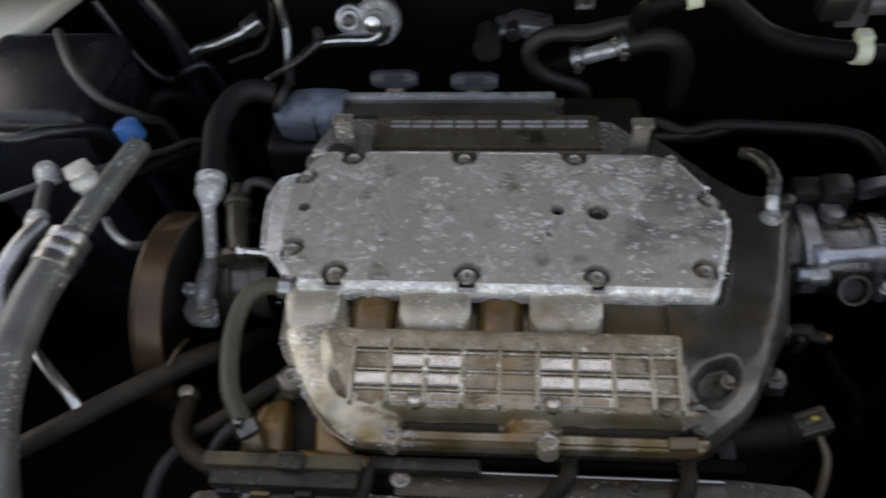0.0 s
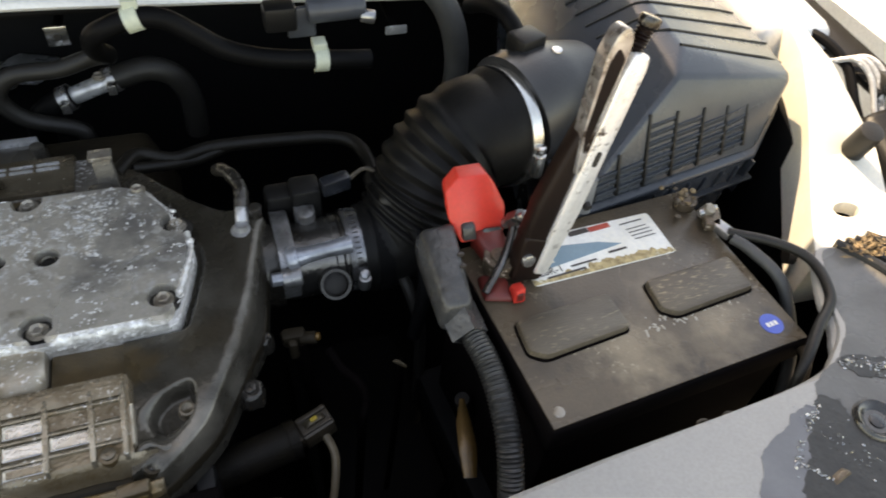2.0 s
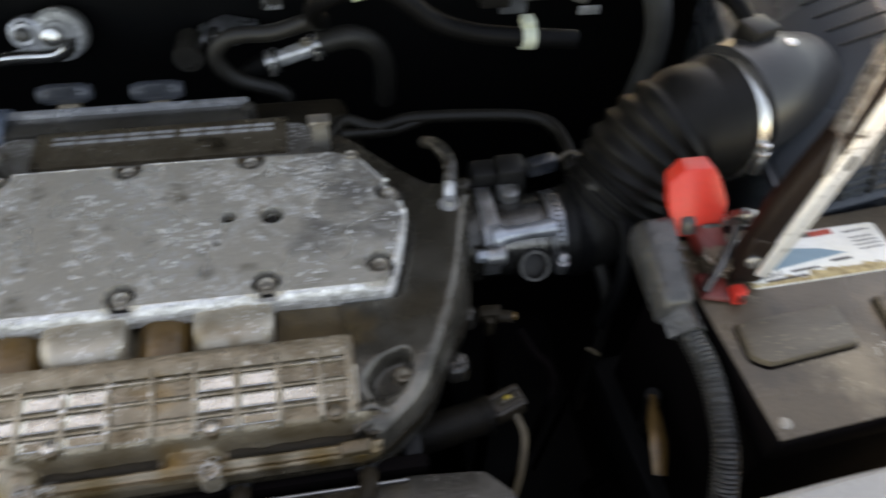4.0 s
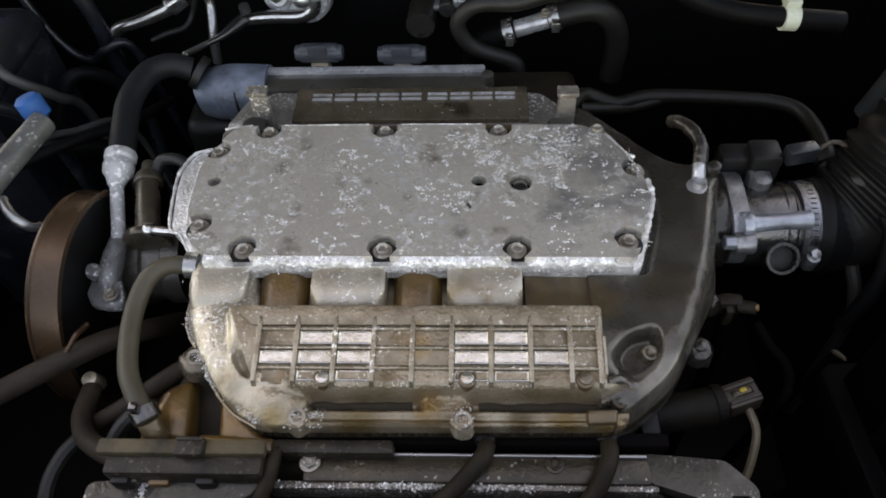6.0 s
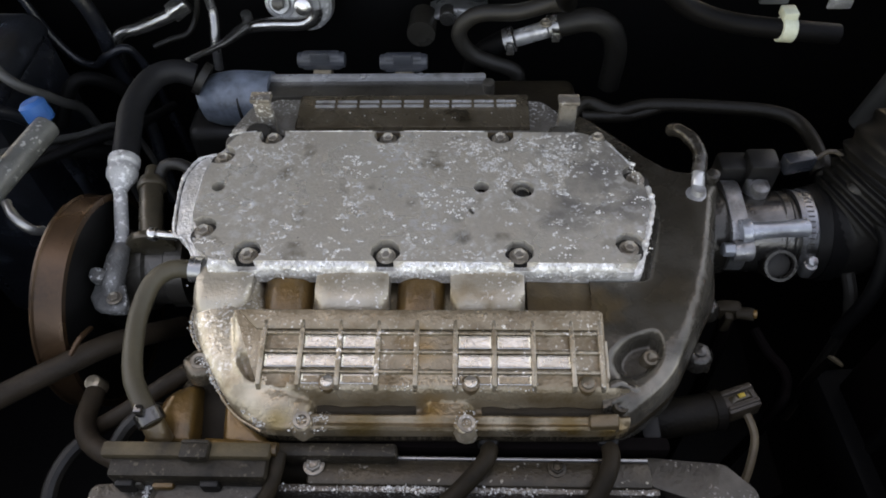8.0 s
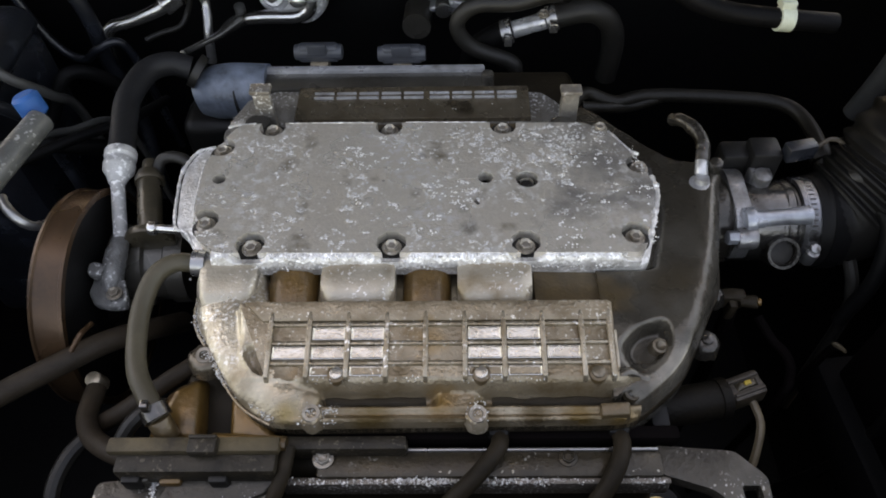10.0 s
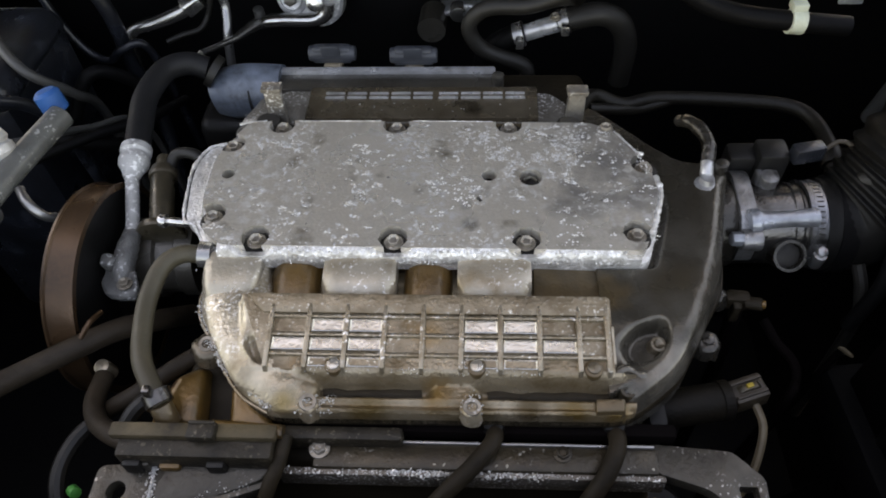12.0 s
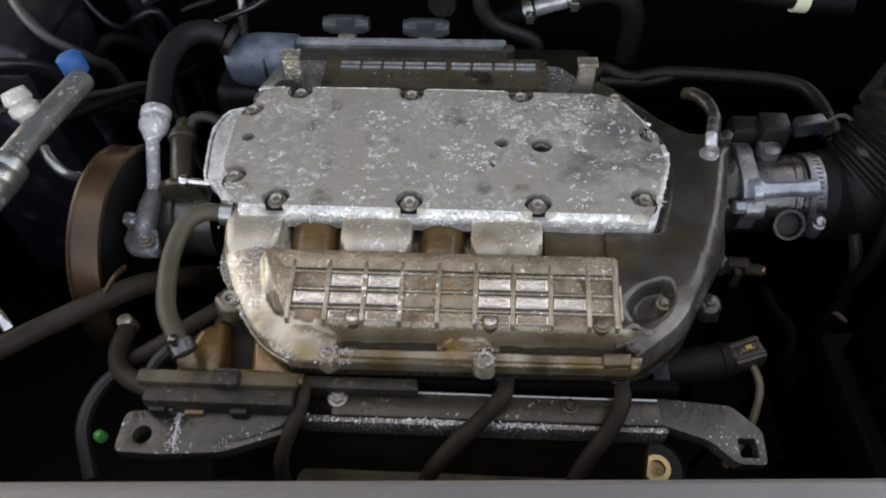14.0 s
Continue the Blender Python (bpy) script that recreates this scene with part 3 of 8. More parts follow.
structure("ground", block(-40, 40, -40, 40, -0.2, 0.0, 0), M_GROUND, "brown dusty concrete ground under the car", "ground")
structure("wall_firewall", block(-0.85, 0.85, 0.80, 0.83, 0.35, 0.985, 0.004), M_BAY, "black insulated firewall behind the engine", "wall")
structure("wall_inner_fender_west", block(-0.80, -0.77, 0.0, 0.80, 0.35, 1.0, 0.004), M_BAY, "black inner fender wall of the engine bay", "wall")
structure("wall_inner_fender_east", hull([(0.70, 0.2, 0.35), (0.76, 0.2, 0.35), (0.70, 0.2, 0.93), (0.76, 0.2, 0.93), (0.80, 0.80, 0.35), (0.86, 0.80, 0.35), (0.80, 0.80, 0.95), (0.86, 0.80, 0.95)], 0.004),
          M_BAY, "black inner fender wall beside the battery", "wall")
# Unseen; reaches up to the panel to shut out light from the ground.
structure("wall_radiator", block(-0.80, 0.78, 0.02, 0.10, 0.35, 0.9655, 0.006), M_BAY, "unseen black radiator wall, tall enough to keep ground light out", "wall")
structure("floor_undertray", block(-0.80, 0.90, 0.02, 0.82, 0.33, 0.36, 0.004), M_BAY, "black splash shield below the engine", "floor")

# unseen open bonnet over the bay, hinged at the cowl
hood = thing("hood", (0, 0.86, 1.03), "white car hood propped open above the engine bay", "car hood")
hood_bm = bmesh.new()
HN = Vector((0, -0.42, 0.9075)).normalized()
HB = Vector((0, -0.9075, -0.42))
rows_h = []
for i in range(13):
    u = i / 12
    row = []
    for j in range(17):
        w = j / 16 * 2 - 1
        # uneven side widths set where its shade ends over the bay
        half = 0.565 - 0.06 * u * u
        p = Vector((w * (half if w > 0 else half + 0.17), 0.88, 1.02)) + HN * (u * 0.95) + HB * -0.03 * (1 - w * w) * math.sin(math.pi * u)
        row.append(hood_bm.verts.new(p))
    rows_h.append(row)
for a, b in zip(rows_h, rows_h[1:]):
    for k in range(16):
        hood_bm.faces.new((a[k], a[k + 1], b[k + 1], b[k]))
bmesh.ops.solidify(hood_bm, geom=hood_bm.faces[:], thickness=0.012)
part("panel", hood_bm, M_WHITE, hood)
# black liner added under the bonnet to absorb fill light
liner = block(-0.66, 0.52, 0.06, 0.86, -0.012, -0.004, 0.003)
part("liner", turned(liner, Matrix.Translation((0, 0.88, 1.02)) @ Matrix(((1, 0, 0, 0), (0, HN.y, -HB.y, 0), (0, HN.z, -HB.z, 0), (0, 0, 0, 1))) @ Matrix.Translation((0, 0, -0.02))), M_BAY, hood, "unseen black liner added to cut light from above")

# engine block deep under the manifold
engine = thing("engine_block", (0.05, 0.42, 0.36), "oily dark cast engine block under the intake manifold", "engine")
part("block", block(-0.12, 0.185, 0.26, 0.60, 0.37, 0.86, 0.012), M_DARKOIL, engine)
part("front_valve_cover", hull([(-0.135, 0.20, 0.80), (0.20, 0.20, 0.80), (-0.135, 0.30, 0.80), (0.20, 0.30, 0.80), (-0.125, 0.222, 0.885), (0.19, 0.222, 0.885), (-0.125, 0.29, 0.905), (0.19, 0.29, 0.905)], 0.008, 3), M_DARKOIL, engine, "dark oil-stained valve cover")
part("rear_valve_cover", hull([(-0.13, 0.54, 0.80), (0.20, 0.54, 0.80), (-0.13, 0.66, 0.80), (0.20, 0.66, 0.80), (-0.12, 0.55, 0.90), (0.18, 0.55, 0.90), (-0.12, 0.64, 0.885), (0.18, 0.64, 0.885)], 0.008, 3), M_DARKOIL, engine)

part("amber_boss", hull([(-0.148, 0.232, 0.87), (-0.103, 0.232, 0.87), (-0.148, 0.290, 0.87), (-0.108, 0.30, 0.87), (-0.138, 0.236, 0.910), (-0.106, 0.236, 0.910), (-0.126, 0.270, 0.914), (-0.108, 0.278, 0.914)], 0.006, 3), M_AMBER, engine, "amber-varnished casting")
part("amber_boss", hull([(-0.086, 0.232, 0.87), (-0.04, 0.230, 0.87), (-0.088, 0.275, 0.87), (-0.06, 0.262, 0.87), (-0.084, 0.236, 0.912), (-0.050, 0.232, 0.914), (-0.087, 0.265, 0.916), (-0.070, 0.256, 0.916)], 0.005, 3), M_AMBER, engine)
part("amber_lip", tube([(-0.092, 0.2325, 0.917), (-0.07, 0.231, 0.918), (-0.045, 0.2295, 0.918)], 0.0045, 10), M_AMBER, engine)

# ---- intake manifold ----
manifold = thing("intake_manifold", (0.04, 0.38, 0.90), "grimy oxidised cast-aluminium intake manifold on top of the engine", "engine part")
PLATE = [(-0.111, 0.484), (-0.079, 0.486), (0.165, 0.483), (0.182, 0.474), (0.196, 0.452), (0.206, 0.432), (0.209, 0.407), (0.203, 0.384), (0.1925, 0.351), (-0.106, 0.353), (-0.122, 0.366), (-0.129, 0.399), (-0.130, 0.437), (-0.124, 0.461)]
BOLTS = [(-0.082, 0.361), (0.017, 0.361), (0.111, 0.361), (0.189, 0.368), (-0.119, 0.383), (-0.121, 0.459), (-0.084, 0.481), (0.010, 0.481), (0.101, 0.481), (0.203, 0.436)]
HOLES = [(-0.116, 0.424), (0.085, 0.423), (0.116, 0.421)]
plate_line = notched(rounded(PLATE, 0.006, 3), BOLTS, 0.0108)
plate = part("cover_plate", prism(plate_line, 0.9445, 0.954, 0.0016, (ring2d(-0.116, 0.424, 0.0052, 14), ring2d(0.085, 0.423, 0.0058, 14), ring2d(0.116, 0.421, 0.0085, 18))), M_PLATE, manifold, "flat grey plate with white oxide specks")
# Black floors put the shade inside the holes into colour.
for x, y, r in ((-0.116, 0.424, 0.0052), (0.085, 0.423, 0.0058), (0.116, 0.421, 0.0085)):
    part("hole_floor", rod((x, y, 0.9430), (x, y, 0.9449), r * 1.02, 16, 0), M_CASE, plate)
part("hex_plug", rod((0.116, 0.421, 0.9445), (0.116, 0.421, 0.9505), 0.0060, 6, 0.0006), M_TB, plate)
for x, y in BOLTS:
    piece("bolt_seat", SEAT, manifold, (x, y, 0.9447))
    piece("bolt", BOLT, manifold, (x, y, 0.9475), (0, 0, (x * 9000) % 60))
FLANGE = [(-0.118, 0.487), (-0.079, 0.489), (0.165, 0.486), (0.185, 0.477), (0.200, 0.454), (0.210, 0.432), (0.213, 0.407), (0.2065, 0.381), (0.196, 0.3475), (-0.104, 0.3485), (-0.118, 0.355), (-0.134, 0.378), (-0.143, 0.386), (-0.149, 0.426), (-0.149, 0.446), (-0.142, 0.464), (-0.130, 0.468)]
part("plate_flange", prism(rounded(FLANGE, 0.006, 3), 0.934, 0.9443, 0.0018), M_OXIDE, manifold, "flange edge crusted with white oxide")


def crusted_edge(x0, x1, step=0.0011):
    """The plate's rolled front edge, lumpy with oxide and drawn back round each bolt."""
    bm = bmesh.new()
    cols = []
    for i in range(int((x1 - x0) / step) + 1):
        x = x0 + i * step
        near = min(abs(x - b[0]) for b in BOLTS[:4])
        back = max(0.0, 1 - (near / 0.0135) ** 4)
        wave = 0.0011 * noise.noise((x * 70, 0.2, 0.7))
        col = []
        for k in range(9):
            y, z = 0.3525 - 0.0058 * math.sin(radians(k * 17)) + 0.0035 * (k == 0), 0.9448 + 0.0090 * math.cos(radians(k * 17))
            if k < 4:
                y, z = y - 0.0042 * back * (1 - k / 4), z - 0.0062 * back * (1 - k / 4.5)
            n = 1.3 * noise.noise((x * 520, k * 1.1, 3.1)) + 0.9 * noise.noise((x * 1300, k * 2.3, 1.4))
            col.append(bm.verts.new((x, y - 0.0006 * n - wave * (k > 1), z + 0.0006 * n)))
        cols.append(col)
    for a, b in zip(cols, cols[1:]):
        for k in range(8):
            bm.faces.new((a[k], b[k], b[k + 1], a[k + 1]))
    return bm


part("crusted_edge", crusted_edge(-0.108, 0.1905), M_OXIDE, manifold, "rounded plate edge crusted with white oxide", 80)
piece("bolt", SMALL_BOLT, manifold, (0.178, 0.4775, 0.9515))
part("stained_ledge", hull([(0.116, 0.3125, 0.9375), (0.176, 0.3125, 0.9345), (0.116, 0.352, 0.9365), (0.182, 0.352, 0.9340), (0.116, 0.3125, 0.92), (0.19, 0.3125, 0.92), (0.116, 0.352, 0.92), (0.2, 0.352, 0.92)], 0.001), M_LEDGE, manifold, "brown varnished ledge under the plate")
for x0, x1 in ((-0.076, -0.031), (0.020, 0.063)):
    m = (x0 + x1) / 2
    part("inner_runner", tube([(m, 0.362, 0.928), (m, 0.345, 0.927), (m, 0.330, 0.924), (m, 0.312, 0.918)], (x1 - x0) * 0.40, 18, flat=0.75), M_AMBER, manifold, "brown varnished inner runner")
# base casting
BODY = [(-0.120, 0.47), (-0.119, 0.345), (-0.116, 0.311), (-0.098, 0.284), (-0.086, 0.264), (-0.071, 0.247), (-0.053, 0.238), (0.172, 0.240), (0.192, 0.2545), (0.211, 0.271), (0.221, 0.289), (0.231, 0.306), (0.239, 0.3215), (0.2485, 0.336), (0.2535, 0.352), (0.257, 0.374), (0.264, 0.40), (0.272, 0.435), (0.262, 0.4485), (0.240, 0.4555), (0.219, 0.473), (0.199, 0.497), (0.178, 0.525), (0.150, 0.54), (-0.11, 0.52)]
part("base_casting", prism(rounded(BODY, 0.012, 4), 0.9120, 0.9215, 0.002), M_DARKOIL, manifold, "oil-stained base casting")
def bead(pts, r, mat=M_OXIDE, seed=0.0):
    """A thin uneven crust along an edge."""
    part("oxide_bead", tube(pts, lambda d: r * (0.75 + 0.9 * abs(noise.noise((d * 210, seed, 0.5)))), 7, 0.0012), mat, manifold)


bead([(0.184, 0.4735, 0.953), (0.197, 0.452, 0.953), (0.2035, 0.447, 0.953)], 0.0012)
bead([(0.2095, 0.424, 0.952), (0.2105, 0.405, 0.952), (0.204, 0.383, 0.952), (0.199, 0.366, 0.952)], 0.0024, seed=1.0)
bead([(-0.130, 0.469, 0.944), (-0.143, 0.463, 0.944), (-0.150, 0.445, 0.944), (-0.150, 0.425, 0.944), (-0.144, 0.387, 0.944), (-0.134, 0.379, 0.944), (-0.119, 0.3555, 0.943)], 0.0013, seed=2.0)
bead([(-0.1305, 0.437, 0.953), (-0.1295, 0.40, 0.953), (-0.126, 0.381, 0.953)], 0.0011, seed=3.0)
bead([(-0.1205, 0.345, 0.928), (-0.1175, 0.312, 0.928), (-0.101, 0.286, 0.928), (-0.088, 0.265, 0.928), (-0.073, 0.248, 0.928), (-0.055, 0.2375, 0.928)], 0.0009, M_CAST, 4.0)
bead([(-0.120, 0.482, 0.953), (-0.113, 0.4845, 0.953), (-0.098, 0.4855, 0.953)], 0.0011, seed=6.0)
bead([(-0.071, 0.4855, 0.9535), (-0.03, 0.4855, 0.9535), (-0.003, 0.4855, 0.9535)], 0.0008, seed=7.0)
bead([(0.023, 0.4855, 0.9535), (0.06, 0.485, 0.9535), (0.088, 0.4845, 0.9535)], 0.0008, seed=8.0)
part("scratch", tube([(0.0765, 0.3995, 0.9540), (0.0790, 0.396, 0.9540)], 0.0011, 8), M_SEAT, plate)
# runners that dip from under the plate
for x0, x1 in ((-0.116, -0.076), (-0.031, 0.020), (0.063, 0.114)):
    prof = [(0.352, 0.930), (0.352, 0.9475), (0.340, 0.9475), (0.328, 0.9465), (0.320, 0.943), (0.3155, 0.936), (0.315, 0.926)]
    bm = bmesh.new()
    cols = []
    for k in range(9):
        u = k / 8
        e = min(u, 1 - u) * 2
        draw = 1 - max(0, 1 - e / 0.35) ** 2 * 0.6
        cols.append([bm.verts.new((x0 + (x1 - x0) * u, 0.352 + (y - 0.352) * (0.55 + 0.45 * draw), 0.926 + (z - 0.926) * (0.82 + 0.18 * draw))) for y, z in prof])
    for a, b in zip(cols, cols[1:]):
        for k in range(len(prof) - 1):
            bm.faces.new((a[k], a[k + 1], b[k + 1], b[k]))
    for c in (cols[0], cols[-1]):
        bm.faces.new(c)
    part("runner", bm, M_RUNNER, manifold, angle=50)
# ribbed front cover
GX0, GX1 = -0.060, 0.1615


def slope(y):
    return 0.9415 + (y - 0.262) * 0.20


cover = part("ribbed_cover", hull([(GX0 - 0.022, 0.313, 0.928), (GX1 + 0.004, 0.313, 0.928), (GX0 - 0.022, 0.313, 0.9515), (GX1 + 0.002, 0.313, 0.9515), (GX0 - 0.020, 0.309, 0.9505), (GX0 + 0.001, 0.297, 0.9480), (GX0 + 0.001, 0.262, 0.9405), (GX1 + 0.002, 0.262, 0.9405), (GX0 + 0.001, 0.2612, 0.928), (GX1 + 0.002, 0.2612, 0.928)], 0.0012, 2), M_FLOOR, manifold, "ribbed cover with bright and brown cells")
for x in (-0.058, -0.033, -0.008, 0.017, 0.042, 0.067, 0.092, 0.117, 0.142, 0.160):
    part("rib", hull([(x - 0.0012, 0.309, slope(0.309) + 0.0016), (x + 0.0012, 0.309, slope(0.309) + 0.0016), (x - 0.0017, 0.296, slope(0.296) + 0.0029), (x + 0.0017, 0.296, slope(0.296) + 0.0029), (x - 0.0017, 0.262, slope(0.262) + 0.0028), (x + 0.0015, 0.262, slope(0.262) + 0.0028),
                      (x - 0.0016, 0.312, slope(0.311) - 0.003), (x + 0.0016, 0.312, slope(0.311) - 0.003), (x - 0.0016, 0.260, slope(0.262) - 0.003), (x + 0.0016, 0.260, slope(0.262) - 0.003)], 0.0007), M_RIB, cover)
for y in (0.297, 0.2845, 0.2715):
    part("rib", block(GX0, GX1 - 0.002, y - 0.0014, y + 0.0014, slope(y) - 0.003, slope(y) + 0.0019, 0.0007), M_RIB, cover)
part("top_band", hull([(GX0 - 0.018, 0.3125, slope(0.3125) + 0.0022), (GX1, 0.3125, slope(0.3125) + 0.0022), (GX0 - 0.004, 0.299, slope(0.299) + 0.0018), (GX1, 0.299, slope(0.299) + 0.0018), (GX0 - 0.018, 0.3132, 0.94), (GX1, 0.3132, 0.94), (GX0 - 0.004, 0.2985, 0.94), (GX1, 0.2985, 0.94)], 0.0012), M_FLOOR, cover)
CELLS = (((0.2865, 0.2955), (-0.031, -0.006, 0.069, 0.094)), ((0.2740, 0.2828), (-0.056, -0.031, -0.006, 0.069, 0.094, 0.119)), ((0.2632, 0.2700), (-0.031, -0.006, 0.069, 0.094)))
for (y0, y1), xs in CELLS:
    for x0 in xs:
        m = (y0 + y1) / 2
        cell = block(x0, x0 + 0.0215, y0 - m, y1 - m, -0.001, 0.0016, 0.0005)
        top = max(cell.faces, key=lambda f: f.calc_area() * (f.normal.z > 0.9))
        bmesh.ops.inset_individual(cell, faces=[top], thickness=0.0012)
        bmesh.ops.translate(cell, verts=top.verts[:], vec=(0, 0, -0.0011))
        pad = part("cell_pad", turned(cell, Matrix.Translation((0, m, slope(m))) @ Matrix.Rotation(0.197, 4, "X")), M_CELL, cover)
        pad.data.materials.append(M_CELLIN if y0 > 0.27 else M_FLOOR)
        max(pad.data.polygons, key=lambda f: f.area * (f.normal.z > 0.9)).material_index = 1
for x in (-0.014, 0.077, 0.150):
    part("boss", rod((x, 0.265, 0.936), (x, 0.2645, 0.9452), 0.0043, 18, 0.001), M_CELLIN if x < 0.1 else M_ROLL, cover)
    part("boss_moat", rod((x, 0.2652, 0.936), (x, 0.2645, 0.9435), 0.0060, 20, 0.0005), M_STAIN, cover)
# smooth cast forms: shoulder and roll round the cover, plenum arm with its scooped pocket
def smooth(lo, hi, x):
    t = min(max((x - lo) / (hi - lo), 0.0), 1.0)
    return t * t * (3 - 2 * t)


def inside(p, loop):
    """Distance from p to a closed outline, positive inside."""
    best, odd = 1e9, False
    for k in range(len(loop)):
        a, b = Vector(loop[k - 1]), Vector(loop[k])
        t = min(max((p - a).dot(b - a) / (b - a).length_squared, 0), 1)
        best = min(best, (a + (b - a) * t - p).length)
        if (a.y > p.y) != (b.y > p.y) and p.x < a.x + (p.y - a.y) / (b.y - a.y) * (b.x - a.x):
            odd = not odd
    return best if odd else -best


def blend(a, b, k):
    h = max(k - abs(a - b), 0) / k
    return max(a, b) + h * h * k * 0.25


def nearest(p, loop):
    """The point of a closed outline nearest to p."""
    best, found = 1e9, p
    for k in range(len(loop)):
        a, b = Vector(loop[k - 1]), Vector(loop[k])
        q = a.lerp(b, min(max((p - a).dot(b - a) / (b - a).length_squared, 0), 1))
        if (q - p).length < best:
            best, found = (q - p).length, q
    return found


def cast_sheet(x0, x1, y0, y1, step, height, outline):
    """A casting's upper skin, its height given as a function of the plan, trimmed to an outline."""
    nx, ny = int((x1 - x0) / step) + 1, int((y1 - y0) / step) + 1
    bm = bmesh.new()
    rows = []
    for j in range(ny):
        y = y0 + (y1 - y0) * j / (ny - 1)
        line = []
        for i in range(nx):
            p = Vector((x0 + (x1 - x0) * i / (nx - 1), y))
            out = -inside(p, outline)
            if 0 < out < step * 1.45:
                p = nearest(p, outline)
            line.append((p.x, p.y, None if out >= step * 1.45 else height(p.x, p.y)))
        rows.append([None if p[2] is None else bm.verts.new(p) for p in line])
    for a, b in zip(rows, rows[1:]):
        for k in range(nx - 1):
            quad = (a[k], a[k + 1], b[k + 1], b[k])
            if None not in quad:
                bm.faces.new(quad)
    edge = [e for e in bm.edges if len(e.link_faces) == 1]
    for v in [g for g in bmesh.ops.extrude_edge_only(bm, edges=edge)["geom"] if isinstance(g, bmesh.types.BMVert)]:
        v.co.z -= 0.014
    bmesh.ops.delete(bm, geom=[v for v in bm.verts if not v.link_faces], context="VERTS")
    return bm


SPINE = [(-0.100, 0.356, 0.025), (-0.093, 0.325, 0.026), (-0.083, 0.297, 0.025), (-0.066, 0.273, 0.023), (-0.047, 0.259, 0.018), (-0.036, 0.254, 0.012)]
BODY_LINE = rounded(BODY, 0.012, 4)


def front_height(x, y):
    if x > 0.1637 and y > 0.2628:
        return None
    p = Vector((x, y))
    db = inside(p, BODY_LINE)
    lumps = 0.0006 * noise.noise((x * 90, y * 90, 0.3)) + 0.00025 * noise.noise((x * 400, y * 400, 1.3))
    z = 0.9275 + (0.003 - 0.006 * smooth(0.311, 0.316, y)) * smooth(-0.0005, 0.002, db)
    z -= 0.003 * math.exp(-((y - 0.2440) / 0.0022) ** 2) * smooth(-0.04, -0.025, x)
    run = max(smooth(-0.033, -0.024, x) * smooth(0.052, 0.044, x), smooth(0.072, 0.082, x))
    if 0.2445 < y < 0.3128 and x > -0.06:
        z -= 0.0080 * run * math.exp(-((y - 0.2540) / 0.0044) ** 4)
        u = min((0.263 - min(y, 0.263)) / (0.0055 + 0.0005 * run), 1)
        z = max(z, 0.9225 + 0.0185 * math.sqrt(max(1 - u * u, 0)) * smooth(-0.055, -0.036, x) * smooth(0.178, 0.168, x))
    best = 0.90
    for a, b in zip(SPINE, SPINE[1:]):
        va, vb = Vector(a[:2]), Vector(b[:2])
        t = min(max((p - va).dot(vb - va) / (vb - va).length_squared, 0), 1)
        r = a[2] + (b[2] - a[2]) * t
        d = (p - va.lerp(vb, t)).length
        if d < r:
            best = max(best, 0.928 + 0.60 * math.sqrt(r * r - d * d))
    z = blend(z, best, 0.004)
    if 0.258 < y < 0.3128 and x > -0.092:
        z = blend(z, 0.928 + (slope(y) - 0.929) * smooth(-0.092, -0.080 + (0.313 - y) * 0.25, x) * smooth(0.258, 0.263, y), 0.003)
    q = p - Vector((-0.0672, 0.2755))
    u, v = (q.x * 0.57 - q.y * 0.82) / 0.0125, (q.x * 0.82 + q.y * 0.57) / 0.0048
    e = 1 - u * u - v * v
    if e > 0:
        z -= 0.0075 * min(1, e * 1.7) * (1.0 - 0.35 * v)
    z += 0.0012 * math.exp(-((v + 1.15) / 0.3) ** 2) * max(0, 1 - u * u)
    return z + lumps


part("front_casting", cast_sheet(-0.126, 0.1765, 0.230, 0.355, 0.0013, front_height, BODY_LINE), M_FRONT, manifold, "rounded casting with white oxide speckles and amber stains", 70)
FLANGE_LINE = rounded(FLANGE, 0.006, 2)


RIDGE = [(0.262, 0.440), (0.255, 0.425), (0.249, 0.402), (0.242, 0.373), (0.2355, 0.354), (0.2265, 0.331), (0.2165, 0.309), (0.2085, 0.292), (0.203, 0.2815), (0.196, 0.272), (0.187, 0.2655), (0.180, 0.262)]
POCKET = rounded([(0.1650, 0.268), (0.1650, 0.286), (0.169, 0.2940), (0.176, 0.2995), (0.188, 0.3040), (0.1995, 0.3055), (0.2030, 0.296), (0.2015, 0.283), (0.1945, 0.2735), (0.186, 0.2665), (0.178, 0.2640), (0.171, 0.2655)], 0.006, 4)


